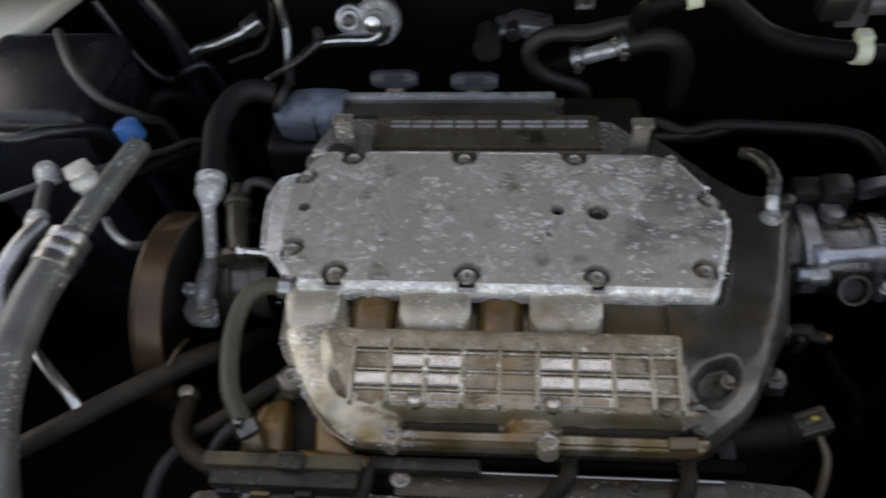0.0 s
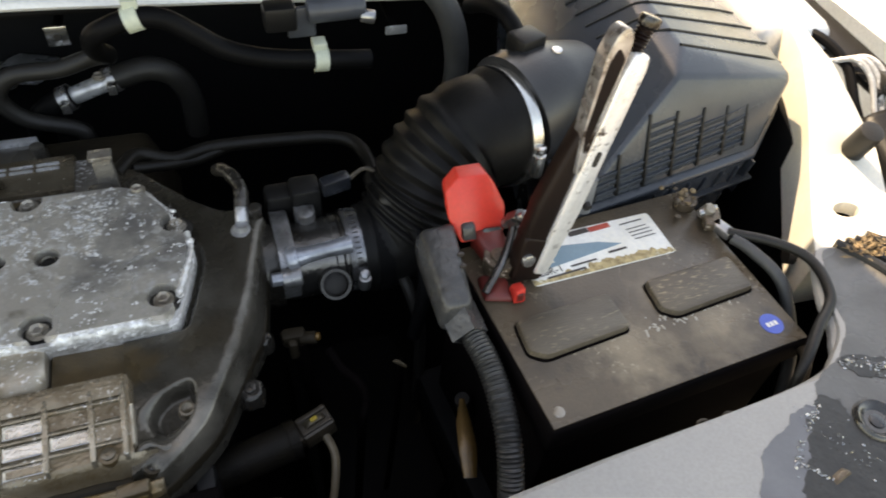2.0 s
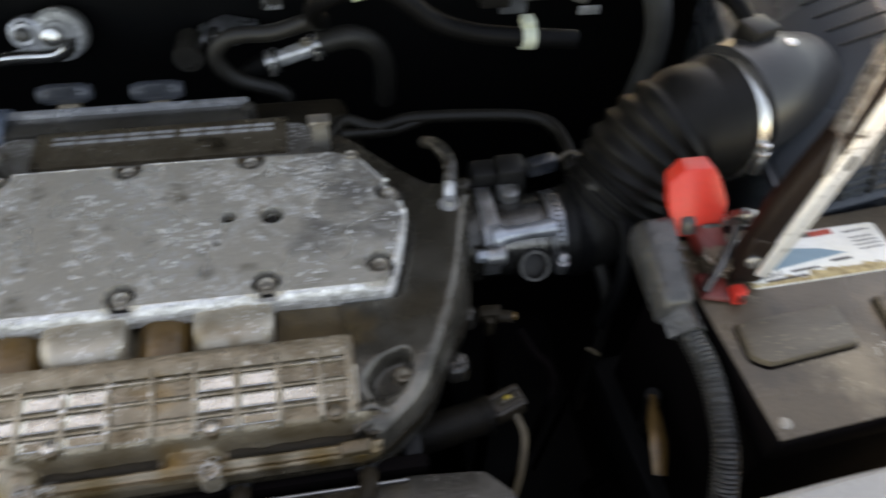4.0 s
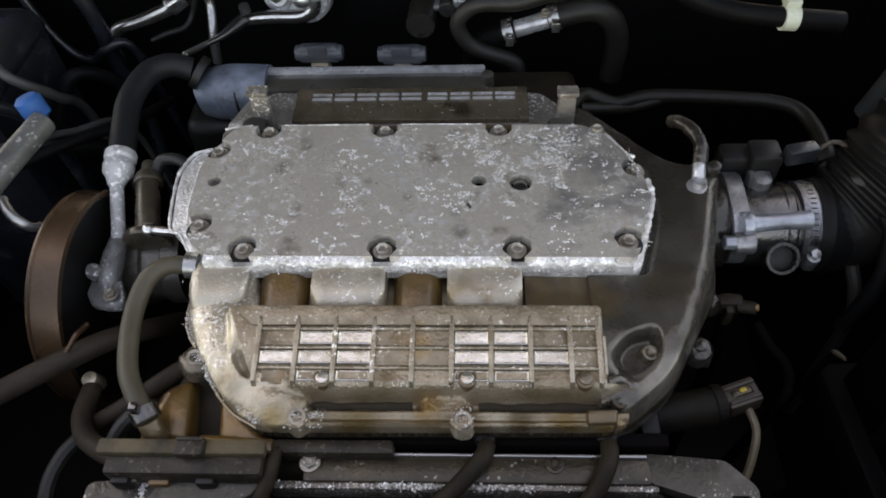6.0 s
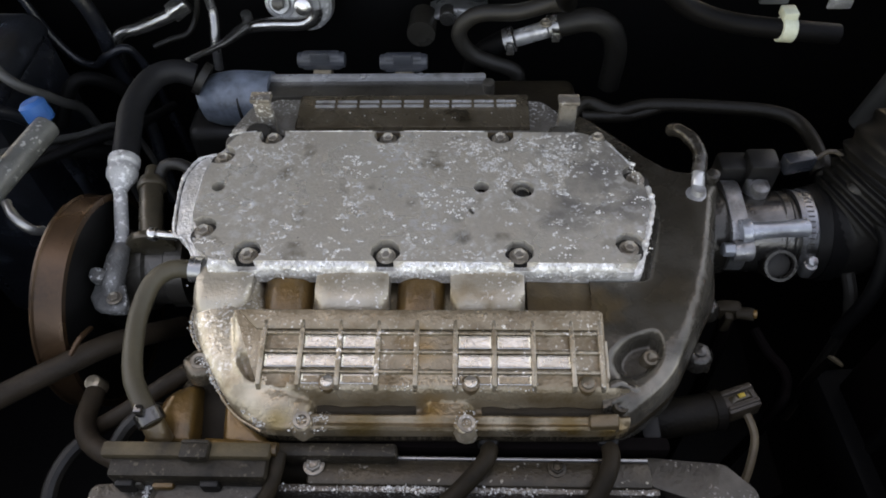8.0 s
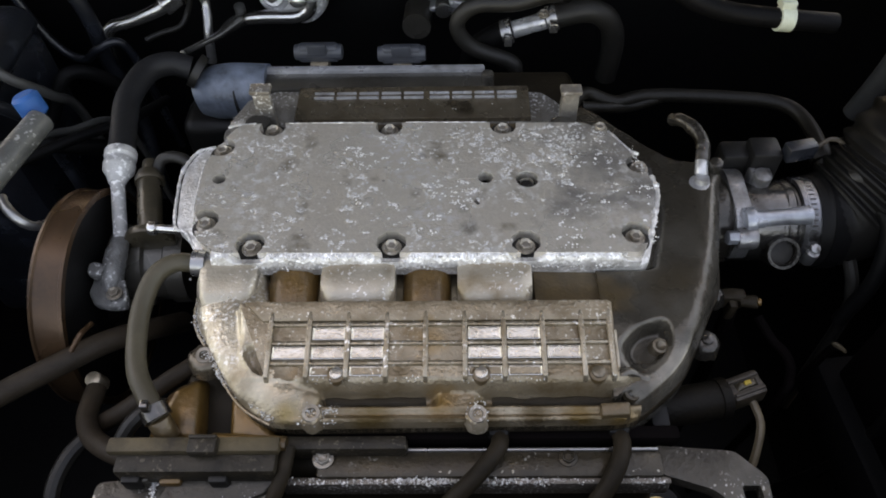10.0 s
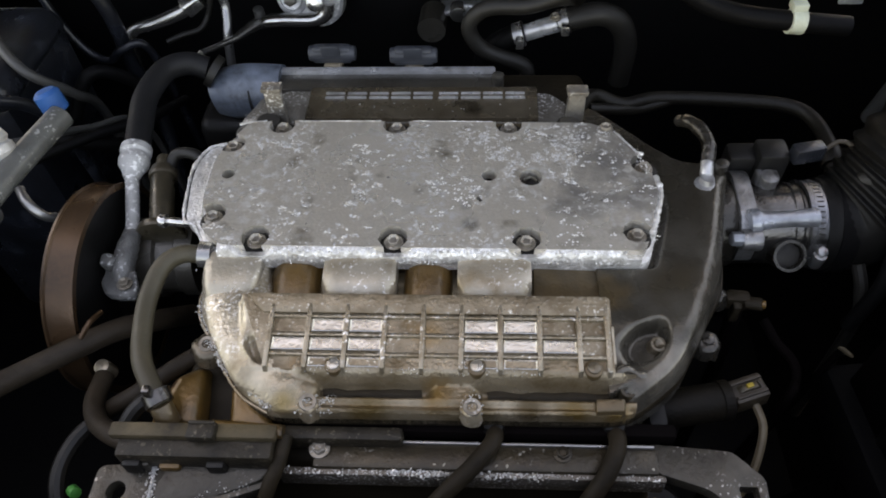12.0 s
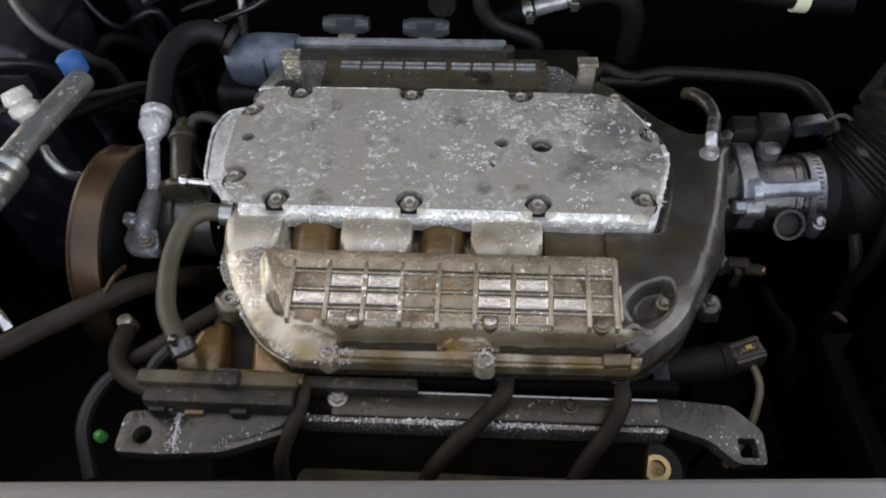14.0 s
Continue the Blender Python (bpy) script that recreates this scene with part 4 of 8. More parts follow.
def arm_height(x, y):
    p = Vector((x, y))
    db = inside(p, BODY_LINE)
    dr, side = 1e9, 1.0
    for a, b in zip(RIDGE, RIDGE[1:]):
        va, vb = Vector(a), Vector(b)
        t = min(max((p - va).dot(vb - va) / (vb - va).length_squared, 0), 1)
        q = p - va.lerp(vb, t)
        if q.length < dr:
            dr, d = q.length, vb - va
            side = 1.0 if d.x * q.y - d.y * q.x > 0 else -1.0
    crest = 0.9375 + 0.0085 * smooth(0.262, 0.305, y)
    if side > 0 and y < 0.44:
        u = min(dr / 0.0175, 1)
        z = crest - (crest - 0.9205) * (0.45 * u * u + 0.55 * (1 - math.sqrt(max(1 - u * u, 0))))
    else:
        z = crest - 0.0065 * smooth(0.0, 0.036, dr)
    if y > 0.44:
        z = min(z, 0.944 - 0.10 * (y - 0.44))
    z = 0.9125 + (z - 0.9125) * math.sqrt(min(max((db + 0.0003) / 0.0045, 0), 1)) if y > 0.43 or side < 0 else 0.914 + (z - 0.914) * math.sqrt(min(max(db, 0) / 0.0055, 1))
    ins = inside(p, FLANGE_LINE)
    z -= 0.0065 * smooth(-0.0075, -0.001, ins) * smooth(0.345, 0.352, y)
    z = min(z, 0.9475 - 0.010 * smooth(-0.001, 0.003, ins))
    dp = inside(p, POCKET)
    if dp > 0:
        floor = 0.9275 + 0.25 * max(0.0, 0.280 - y) + 0.12 * max(0.0, x - 0.190)
        wall = 0.0050 + 0.0090 * smooth(0.290, 0.270, y) + 0.008 * smooth(0.186, 0.170, x)
        z += (min(floor, z - 0.001) - z) * smooth(0, wall, dp)
    z += 0.0004 * math.exp(-(dp / 0.0016) ** 2) * smooth(0.300, 0.285, y)
    return z + 0.0004 * noise.noise((x * 90, y * 90, 4.3)) + 0.00015 * noise.noise((x * 420, y * 420, 2.3))


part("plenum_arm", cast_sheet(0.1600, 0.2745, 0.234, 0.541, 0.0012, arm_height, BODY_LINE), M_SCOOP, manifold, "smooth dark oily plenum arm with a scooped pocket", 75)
# Dark uneven strips fill the groove along each roll.
for x0, x1 in ((-0.022, 0.042), (0.084, 0.166)):
    part("oil_residue", tube([(x0 + (x1 - x0) * k / 12, 0.2540 + 0.0005 * math.sin(k * 1.7), 0.9228) for k in range(13)], lambda d: 0.0042 * (0.85 + 0.3 * noise.noise((d * 90, 1.1, 4.4))), 10, 0.002), M_GROOVE, manifold, "dark strip lying in the groove")
part("corner_curl", tube([(0.1655, 0.2560, 0.9300), (0.1652, 0.2625, 0.9340), (0.1672, 0.2665, 0.9362), (0.1712, 0.2680, 0.9368), (0.1765, 0.2660, 0.9362), (0.1815, 0.2640, 0.9350), (0.187, 0.2630, 0.9310)], lambda d: 0.0031 * (0.85 + 0.5 * noise.noise((d * 160, 0.7, 2.2))), 14, 0.0015), M_SCOOP, manifold, "curled rim round the corner bolt")
part("end_step", hull([(0.150, 0.2395, 0.925), (0.170, 0.2405, 0.925), (0.150, 0.2500, 0.925), (0.171, 0.2505, 0.925), (0.151, 0.2405, 0.9325), (0.168, 0.2415, 0.9325), (0.151, 0.2485, 0.934), (0.169, 0.2490, 0.934)], 0.0012), M_LEDGE, manifold)
part("pocket_fin", hull([(0.1628, 0.2685, 0.9425), (0.1648, 0.2685, 0.9425), (0.1628, 0.293, 0.9475), (0.1650, 0.294, 0.9465), (0.1628, 0.268, 0.93), (0.1648, 0.268, 0.93), (0.1650, 0.294, 0.93)], 0.0006), M_RUNNER, manifold)
part("pocket_bolt", lathe([(0.0, 0.0), (0.0022, 0.0004), (0.0036, 0.0018), (0.0050, 0.0016), (0.0057, -0.0005), (0.0062, -0.012)], (0.1945, 0.2880, 0.9345), (0.05, -0.2, 1), 18), M_ROLL, manifold)
# bosses with bolts along the flange
for x, y, z, r in ((-0.029, 0.2430, 0.928, 0.0066), (0.074, 0.2420, 0.928, 0.0066), (0.1715, 0.2565, 0.9270, 0.0042), (-0.105, 0.286, 0.925, 0.0105), (0.2335, 0.303, 0.9125, 0.0085), (0.2475, 0.343, 0.9125, 0.0075)):
    form = lathe([(r * 1.15, -0.008), (r * 1.15, -0.003), (r * 1.08, 0.0015), (r * 0.98, 0.0035), (r * 0.80, 0.0044), (r * 0.40, 0.0046), (0.0, 0.0046)], (x, y, z), (0, 0.08, 1), 20)
    for v in form.verts:
        v.co += (v.co - Vector((x, y, z))).normalized() * (0.0016 * noise.noise(v.co * 230) + 0.0009 * noise.noise(v.co * 700))
    lug = part("lug", form, (M_ROLL if y > 0.25 else M_CAST) if x < 0.15 else M_OILBLACK, manifold, angle=60)
    if x > 0.2:
        part("bolt_head", rod((x, y, z + 0.003), (x, y, z + 0.0065), 0.0045, 6, 0.0006), M_OILBLACK, lug)
    else:
        part("bolt_head", lathe([(0.0, 0.0015), (0.0028, 0.0015), (0.0034, 0.004), (0.0055, 0.0042), (0.0062, 0.0)], (x, y, z + 0.0025), (0.1, -0.15, 1), 12), M_BOLT if x < 0.15 else M_GRIME, lug)


def crumbs(spots, seed):
    """A crust of many tiny lumps round the given lines: ((x, y, z), (x, y, z), spread, how many, size)."""
    rnd = random.Random(seed)
    bm = bmesh.new()
    for a, b, spread, count, size in spots:
        a, b = Vector(a), Vector(b)
        for k in range(count):
            c = a.lerp(b, rnd.random()) + Vector((rnd.gauss(0, spread), rnd.gauss(0, spread), rnd.gauss(0, spread * 0.25)))
            r = size * rnd.uniform(0.35, 1.0)
            m = Matrix.Translation(c) @ Euler([rnd.uniform(0, 6) for _ in range(3)]).to_matrix().to_4x4() @ Matrix.Diagonal((rnd.uniform(0.8, 1.8), 1, rnd.uniform(0.5, 1), 1))
            v = [bm.verts.new(m @ Vector(p)) for p in ((r, 0, 0), (-r, 0, 0), (0, r, 0), (0, -r, 0), (0, 0, r), (0, 0, -r))]
            for p, q, t in ((0, 2, 4), (2, 1, 4), (1, 3, 4), (3, 0, 4), (2, 0, 5), (1, 2, 5), (3, 1, 5), (0, 3, 5)):
                bm.faces.new((v[p], v[q], v[t]))
    return bm


tagged(part("oxide_crust", crumbs([
    ((-0.104, 0.3515, 0.9525), (-0.095, 0.3515, 0.9525), 0.0018, 30, 0.0011), ((-0.069, 0.3515, 0.9525), (0.004, 0.3515, 0.9525), 0.0018, 260, 0.0011), ((0.030, 0.3515, 0.9525), (0.098, 0.3515, 0.9525), 0.0018, 240, 0.0011), ((0.124, 0.3515, 0.9525), (0.180, 0.3515, 0.9525), 0.0018, 190, 0.0011), ((-0.10, 0.3465, 0.945), (0.18, 0.3465, 0.945), 0.0012, 420, 0.0010),
    ((-0.029, 0.2480, 0.9335), (-0.029, 0.2405, 0.930), 0.0028, 80, 0.0010), ((0.074, 0.2480, 0.9335), (0.074, 0.2400, 0.930), 0.0028, 80, 0.0010), ((-0.022, 0.2445, 0.9315), (-0.012, 0.2470, 0.9315), 0.0014, 30, 0.0008), ((-0.036, 0.240, 0.930), (-0.015, 0.239, 0.929), 0.0014, 40, 0.0009), ((-0.105, 0.286, 0.930), (-0.104, 0.284, 0.929), 0.0022, 24, 0.0009),
    ((-0.118, 0.345, 0.931), (-0.116, 0.312, 0.931), 0.0012, 110, 0.0009), ((-0.116, 0.312, 0.931), (-0.088, 0.266, 0.931), 0.0012, 170, 0.0009), ((-0.088, 0.266, 0.931), (-0.053, 0.239, 0.931), 0.0012, 130, 0.0009), ((-0.128, 0.504, 0.938), (-0.104, 0.520, 0.9405), 0.0022, 24, 0.0008), ((-0.075, 0.526, 0.9345), (0.125, 0.526, 0.9345), 0.004, 40, 0.0007),
    ((0.198, 0.453, 0.953), (0.21, 0.41, 0.953), 0.0012, 50, 0.0008), ((0.21, 0.41, 0.953), (0.20, 0.36, 0.953), 0.0012, 60, 0.0009), ((-0.13, 0.45, 0.952), (-0.127, 0.385, 0.952), 0.0014, 60, 0.0009),
    ((-0.04, 0.262, 0.9425), (0.04, 0.2615, 0.9425), 0.0016, 46, 0.0007), ((0.065, 0.2615, 0.9425), (0.12, 0.2615, 0.9425), 0.0016, 40, 0.0007),
    ((-0.112, 0.345, 0.944), (-0.082, 0.318, 0.944), 0.006, 60, 0.0007), ((-0.10, 0.32, 0.9435), (-0.078, 0.288, 0.9435), 0.005, 60, 0.0006)], 4), M_OXIDE, manifold, "white granular oxide crust"), kind="stuff")


def grains(count, seed):
    """White oxide grains in ragged clusters on the plate, thickest towards one far corner."""
    rnd = random.Random(seed)
    line = rounded(PLATE, 0.006, 3)
    bm = bmesh.new()
    made = 0
    while made < count:
        x, y = rnd.uniform(-0.128, 0.206), rnd.uniform(0.352, 0.486)
        corner = math.exp(-((x - 0.125) / 0.050) ** 2 - ((y - 0.458) / 0.024) ** 2)
        field = noise.noise((x * 38, y * 38, 2.0)) + 0.7 * noise.noise((x * 110, y * 110, 5.0))
        keep = smooth(-0.05, 0.45, field) * (0.6 if x < 0.15 else 0.15) + 1.1 * corner * smooth(-0.5, 0.3, field) + 0.03
        if rnd.random() > keep or inside(Vector((x, y)), line) < 0.002 or min((Vector((x, y)) - Vector(b)).length for b in BOLTS + HOLES) < 0.0125:
            continue
        for _ in range(rnd.choice((1, 2, 4, 6, 9))):
            made += 1
            cx, cy, r = x + rnd.gauss(0, 0.0012), y + rnd.gauss(0, 0.0009), rnd.choice((0.0003, 0.0004, 0.0006, 0.0008, 0.0011, 0.0014))
            tip = bm.verts.new((cx, cy, 0.9540 + min(r * 0.35, 0.0003)))
            rim = [bm.verts.new((cx + r * rnd.uniform(0.6, 1.5) * math.cos(a), cy + r * rnd.uniform(0.6, 1.5) * math.sin(a), 0.9538)) for a in (0, 1.05, 2.1, 3.14, 4.2, 5.25)]
            for k in range(6):
                bm.faces.new((tip, rim[k - 1], rim[k]))
    bmesh.ops.recalc_face_normals(bm, faces=bm.faces[:])
    for f in bm.faces:
        if f.normal.z < 0:
            f.normal_flip()
    return bm


tagged(part("oxide_bloom", grains(4600, 6), M_GRAIN, plate, "white oxide grains in clusters"), kind="stuff")
# rear half behind the plate
rear = part("rear_casting", prism(rounded([(-0.128, 0.478), (-0.135, 0.503), (-0.100, 0.556), (0.140, 0.552), (0.172, 0.515), (0.165, 0.478)], 0.006, 3), 0.905, 0.930, 0.003), M_REAR, manifold)
part("rear_ledge", block(-0.075, 0.128, 0.512, 0.555, 0.925, 0.9345, 0.002), M_ROLL, manifold)
part("rear_lug", hull([(-0.135, 0.500, 0.915), (-0.102, 0.494, 0.915), (-0.092, 0.540, 0.915), (-0.122, 0.548, 0.915), (-0.128, 0.504, 0.938), (-0.104, 0.499, 0.943), (-0.098, 0.534, 0.942), (-0.118, 0.540, 0.934)], 0.004, 3), M_REAR, manifold)
for k in range(9):
    x = -0.060 + k * 0.0196 + (0.003 if k > 4 else 0)
    for y in (0.5375, 0.5435):
        part("slot_pad", block(x, x + 0.0172, y, y + 0.0022, 0.9335, 0.9362, 0.0006), M_BAND, manifold)
part("rear_well", block(-0.070, 0.125, 0.489, 0.509, 0.9285, 0.931, 0.001), M_STAIN, manifold)
for x, y, top in ((-0.095, 0.508, 0.972), (0.156, 0.503, 0.972)):
    post = block(x - 0.0075, x + 0.0075, y - 0.004, y + 0.004, 0.926, top - 0.002, 0.001, 0.0006)
    join(post, block(x - 0.0085, x + 0.0085, y - 0.005, y + 0.006, top - 0.004, top, 0.001))
    part("post_bracket", post, M_REAR, manifold)
    part("post_foot", rod((x - 0.006, y - 0.012, 0.930), (x - 0.006, y - 0.012, 0.946), 0.0105, 18, 0.002), M_SEAT if x < 0 else M_DARKALU, manifold)

# fuel rail behind, with two plug connectors
rail = thing("fuel_rail", (-0.01, 0.60, 0.89), "grey metal fuel rail with a bright upper edge behind the manifold", "engine part")
part("rail_body", block(-0.122, 0.098, 0.580, 0.605, 0.885, 0.912, 0.003), M_DARKALU, rail)
part("rail_edge", block(-0.124, 0.092, 0.603, 0.611, 0.898, 0.9155, 0.002), M_BAND, rail, "bright worn upper edge")
for x in (0.094,):
    part("rail_boss", rod((x, 0.588, 0.905), (x, 0.588, 0.922), 0.006, 14), M_DARKALU, rail)
coil = thing("plug_connector", (-0.067, 0.622, 0.90), "grey plastic plug connector standing behind the manifold", "connector", "plug connectors")
cb = block(-0.087, -0.047, 0.615, 0.628, 0.914, 0.932, 0.004, 0.001, 3)
join(cb, rod((-0.090, 0.6215, 0.923), (-0.044, 0.6215, 0.923), 0.0075, 14, 0.002))
part("housing", cb, M_COIL, coil)
part("latch", block(-0.076, -0.058, 0.612, 0.616, 0.926, 0.9365, 0.001), M_COIL, coil)
part("stem", block(-0.076, -0.058, 0.612, 0.626, 0.89, 0.915, 0.002), M_CAST, coil)
copy_thing(coil, pose(0.013, 0.618, 0.90))

# smooth blue-grey housing at the end of the rear bank
cap = thing("end_housing", (-0.16, 0.59, 0.86), "blue-grey smooth plastic housing beside the fuel rail", "engine part")
part("shell", tube([(-0.116, 0.600, 0.895), (-0.140, 0.600, 0.895), (-0.165, 0.599, 0.894), (-0.180, 0.598, 0.892), (-0.186, 0.597, 0.891)], [0.025, 0.026, 0.027, 0.026, 0.019], 24), M_BLUEGREY, cap)
part("lower_shell", block(-0.205, -0.135, 0.570, 0.620, 0.80, 0.876, 0.012, 0, 3), M_BLACK, cap)
part("seam", tube([(-0.141, 0.597, 0.8905), (-0.1425, 0.597, 0.8903)], 0.0278, 24, 0.0008), M_BLACK, cap)

# ---- throttle body ----
tb = thing("throttle_body", (0.30, 0.405, 0.87), "dull aluminium throttle body with a steel hose clamp", "engine part")
AX = Vector((1, 0.0, 0)).normalized()
TB0 = Vector((0.262, 0.420, 0.905))
part("mounting_flange", turned(prism(rounded([(-0.038, -0.004), (-0.038, 0.022), (-0.022, 0.035), (0.018, 0.038), (0.032, 0.028), (0.032, -0.012)], 0.008, 4), 0.0, 0.013, 0.0015), Matrix.Translation(TB0 + AX * 0.009) @ Matrix(((0, 0, 1, 0), (1, 0, 0, 0), (0, 1, 0, 0), (0, 0, 0, 1)))), M_TBCAST, tb, "pale stained casting flange")
part("gasket", rod(TB0 + AX * -0.004, TB0 + AX * 0.010, 0.035, 28, 0.001), M_OILBLACK, tb)
part("lower_ear", rod((0.270, 0.383, 0.928), (0.285, 0.383, 0.928), 0.0082, 16, 0.002), M_TBCAST, tb)
part("ear_bolt", rod((0.262, 0.3815, 0.931), (0.271, 0.382, 0.930), 0.0055, 6, 0.0008), M_BLUEBAR, tb)
part("barrel", lathe([(0.030, 0.012), (0.032, 0.014), (0.032, 0.052), (0.033, 0.053), (0.033, 0.058), (0.0315, 0.060), (0.0315, 0.085)], TB0, AX, 32), M_TB, tb)
part("shaft_housing", tube([(0.276, 0.3945, 0.9345), (0.300, 0.3965, 0.9355), (0.326, 0.3990, 0.9355)], [0.0085, 0.0062, 0.0060, 0.0075], 16), M_BLUEBAR, tb, "pale blue-grey shaft housing")
part("shaft_collar", rod((0.276, 0.3945, 0.9345), (0.284, 0.3950, 0.935), 0.0100, 18, 0.001), M_BLUEBAR, tb)
part("side_port", hollow(TB0 + AX * 0.048 + Vector((0, -0.026, -0.004)), TB0 + AX * 0.048 + Vector((0, -0.040, 0.008)), 0.0122, 0.0022), M_OILBLACK, tb)
part("port_core", rod(TB0 + AX * 0.048 + Vector((0, -0.024, -0.006)), TB0 + AX * 0.048 + Vector((0, -0.036, 0.004)), 0.0098, 18), M_SEAT, tb)
clampb = part("hose_clamp", hollow(TB0 + AX * 0.063, TB0 + AX * 0.077, 0.0345, 0.0018, 40), M_OLDBAND, tb, "slotted steel hose clamp")
for k in range(14):
    a = radians(35 + k * 7)
    d = Vector((0, -math.cos(a), math.sin(a)))
    slot = turned(block(-0.0022, 0.0022, -0.0005, 0.0005, -0.0002, 0.0004, 0), Matrix.Translation(TB0 + AX * 0.070 + d * 0.0343) @ d.to_track_quat("Z", "X").to_matrix().to_4x4() @ Matrix.Rotation(radians(90), 4, "Z"))
    part("slot", slot, M_SEAT, clampb)
part("clamp_screw", join(rod(TB0 + AX * 0.072 + Vector((0, -0.0345, -0.008)), TB0 + AX * 0.072 + Vector((0, -0.0365, 0.006)), 0.0052, 14), rod(TB0 + AX * 0.072 + Vector((0, -0.0335, 0.004)), TB0 + AX * 0.072 + Vector((0, -0.0375, 0.011)), 0.0042, 6)), M_PIPE, clampb)
sensor = part("position_sensor", block(0.290, 0.313, 0.440, 0.462, 0.925, 0.957, 0.003), M_BLACK, tb, "black throttle position sensor")
part("sensor_socket", turned(block(-0.012, 0.012, -0.0055, 0.0055, -0.007, 0.007, 0.002), Matrix.Translation((0.325, 0.4455, 0.957)) @ Matrix.Rotation(0.22, 4, "Z")), M_FUSEBOX, sensor)
part("sensor_neck", join(rod((0.298, 0.434, 0.925), (0.298, 0.432, 0.946), 0.0072, 16, 0.002), block(0.290, 0.306, 0.432, 0.444, 0.925, 0.944, 0.002)), M_TBCAST, tb)
part("sensor_wire", tube([(0.338, 0.448, 0.957), (0.348, 0.452, 0.962), (0.358, 0.450, 0.960), (0.364, 0.442, 0.950)], 0.0018, 8), M_CONN, tb)
part("sensor_base", block(0.270, 0.300, 0.446, 0.466, 0.915, 0.950, 0.004), M_BLACK, tb)

# breather stub and short hose on the plenum arm
br = thing("breather_hose", (0.247, 0.418, 0.94), "short dark breather hose with a bright clip on the plenum", "hose")
part("hose", tube([(0.2385, 0.489, 0.951), (0.2430, 0.481, 0.957), (0.2490, 0.470, 0.959), (0.2525, 0.459, 0.9585), (0.2530, 0.450, 0.9565), (0.2512, 0.440, 0.952)], lambda d: 0.0054 + 0.0007 * noise.noise((d * 260, 0.4, 0.1)), 14, 0.002), M_OILBLACK, br)
part("clip", rod((0.2512, 0.4410, 0.9515), (0.2496, 0.4300, 0.9465), 0.0050, 14, 0.001), M_BAND, br)
part("foot", lathe([(0.0, 0.006), (0.005, 0.006), (0.006, 0.002), (0.0088, 0.001), (0.0088, -0.012)], (0.2490, 0.4245, 0.9440), (0, 0.1, 1), 18), M_BAND, br)
part("side_bolt", rod((0.2605, 0.437, 0.940), (0.2605, 0.4355, 0.9555), 0.0052, 12, 0.001), M_OILBLACK, br)

# coolant pipe that runs behind the throttle body
cp = thing("coolant_pipe", (0.28, 0.55, 0.90), "black bent coolant pipe behind the throttle body", "pipe")
part("pipe", tube([(0.160, 0.520, 0.935), (0.177, 0.545, 0.932), (0.205, 0.545, 0.922), (0.238, 0.556, 0.92), (0.30, 0.553, 0.92), (0.348, 0.545, 0.92), (0.366, 0.525, 0.92), (0.368, 0.480, 0.92), (0.362, 0.455, 0.905)], 0.0062, 14), M_GLOSSHOSE, cp)
part("branch", tube([(0.172, 0.530, 0.93), (0.20, 0.538, 0.922), (0.222, 0.548, 0.915), (0.250, 0.556, 0.918)], 0.005, 12), M_GLOSSHOSE, cp)
part("sleeve", rod((0.367, 0.487, 0.9205), (0.367, 0.472, 0.918), 0.0092, 14), M_GLOSSHOSE, cp)

# ---- intake air duct and air box ----
duct = thing("air_intake_duct", (0.42, 0.43, 0.90), "black ribbed rubber air intake duct with a steel clamp", "air duct")
DUCT = [(0.338, 0.420, 0.905), (0.350, 0.420, 0.9055), (0.370, 0.423, 0.911), (0.393, 0.432, 0.935), (0.410, 0.441, 0.962), (0.433, 0.4475, 0.982), (0.456, 0.449, 0.987), (0.472, 0.4540, 0.9925)]


def bellows(s):
    r = 0.036 + min(s, 0.085) * 0.127
    if 0.040 < s < 0.1345:
        r += 0.0019 * math.sin((s - 0.040) / 0.0105 * 2 * math.pi)
    return r


part("bellows", tube(DUCT, bellows, 40, 0.0016), M_DUCT, duct, "ribbed black rubber")
DN = Vector((0.955, 0.25, -0.08)).normalized()
band = part("clamp_band", hollow(Vector(DUCT[6]) + DN * 0.002, Vector(DUCT[6]) + DN * 0.0115, 0.0505, 0.0016, 48), M_STEEL, duct, "bright steel clamp band")
FRONT = DN.cross(Vector((0, 0, 1))).normalized()
SC = Vector(DUCT[6]) + DN * 0.008 + FRONT * 0.051
part("clamp_screw", join(rod(SC + Vector((0, 0, -0.012)), SC + Vector((0, 0, 0.009)), 0.0055, 14), rod(SC + Vector((0, 0, 0.008)), SC + Vector((0, 0, 0.016)), 0.0045, 6)), M_STEEL, band)
part("end_ring", hollow(TB0 + AX * 0.084, TB0 + AX * 0.097, 0.0385, 0.005, 36), M_RUBBER, duct)
part("side_nipple", tube([TB0 + AX * 0.098 + Vector((0, 0.005, 0.040)), TB0 + AX * 0.100 + Vector((0, 0.0, 0.048)), TB0 + AX * 0.112 + Vector((0, -0.002, 0.050))], 0.008, 12), M_HOSE, duct)
part("drop_hose", tube([(0.372, 0.405, 0.945), (0.380, 0.385, 0.935), (0.378, 0.365, 0.90), (0.370, 0.36, 0.85)], 0.006, 12), M_RUBBER, duct)

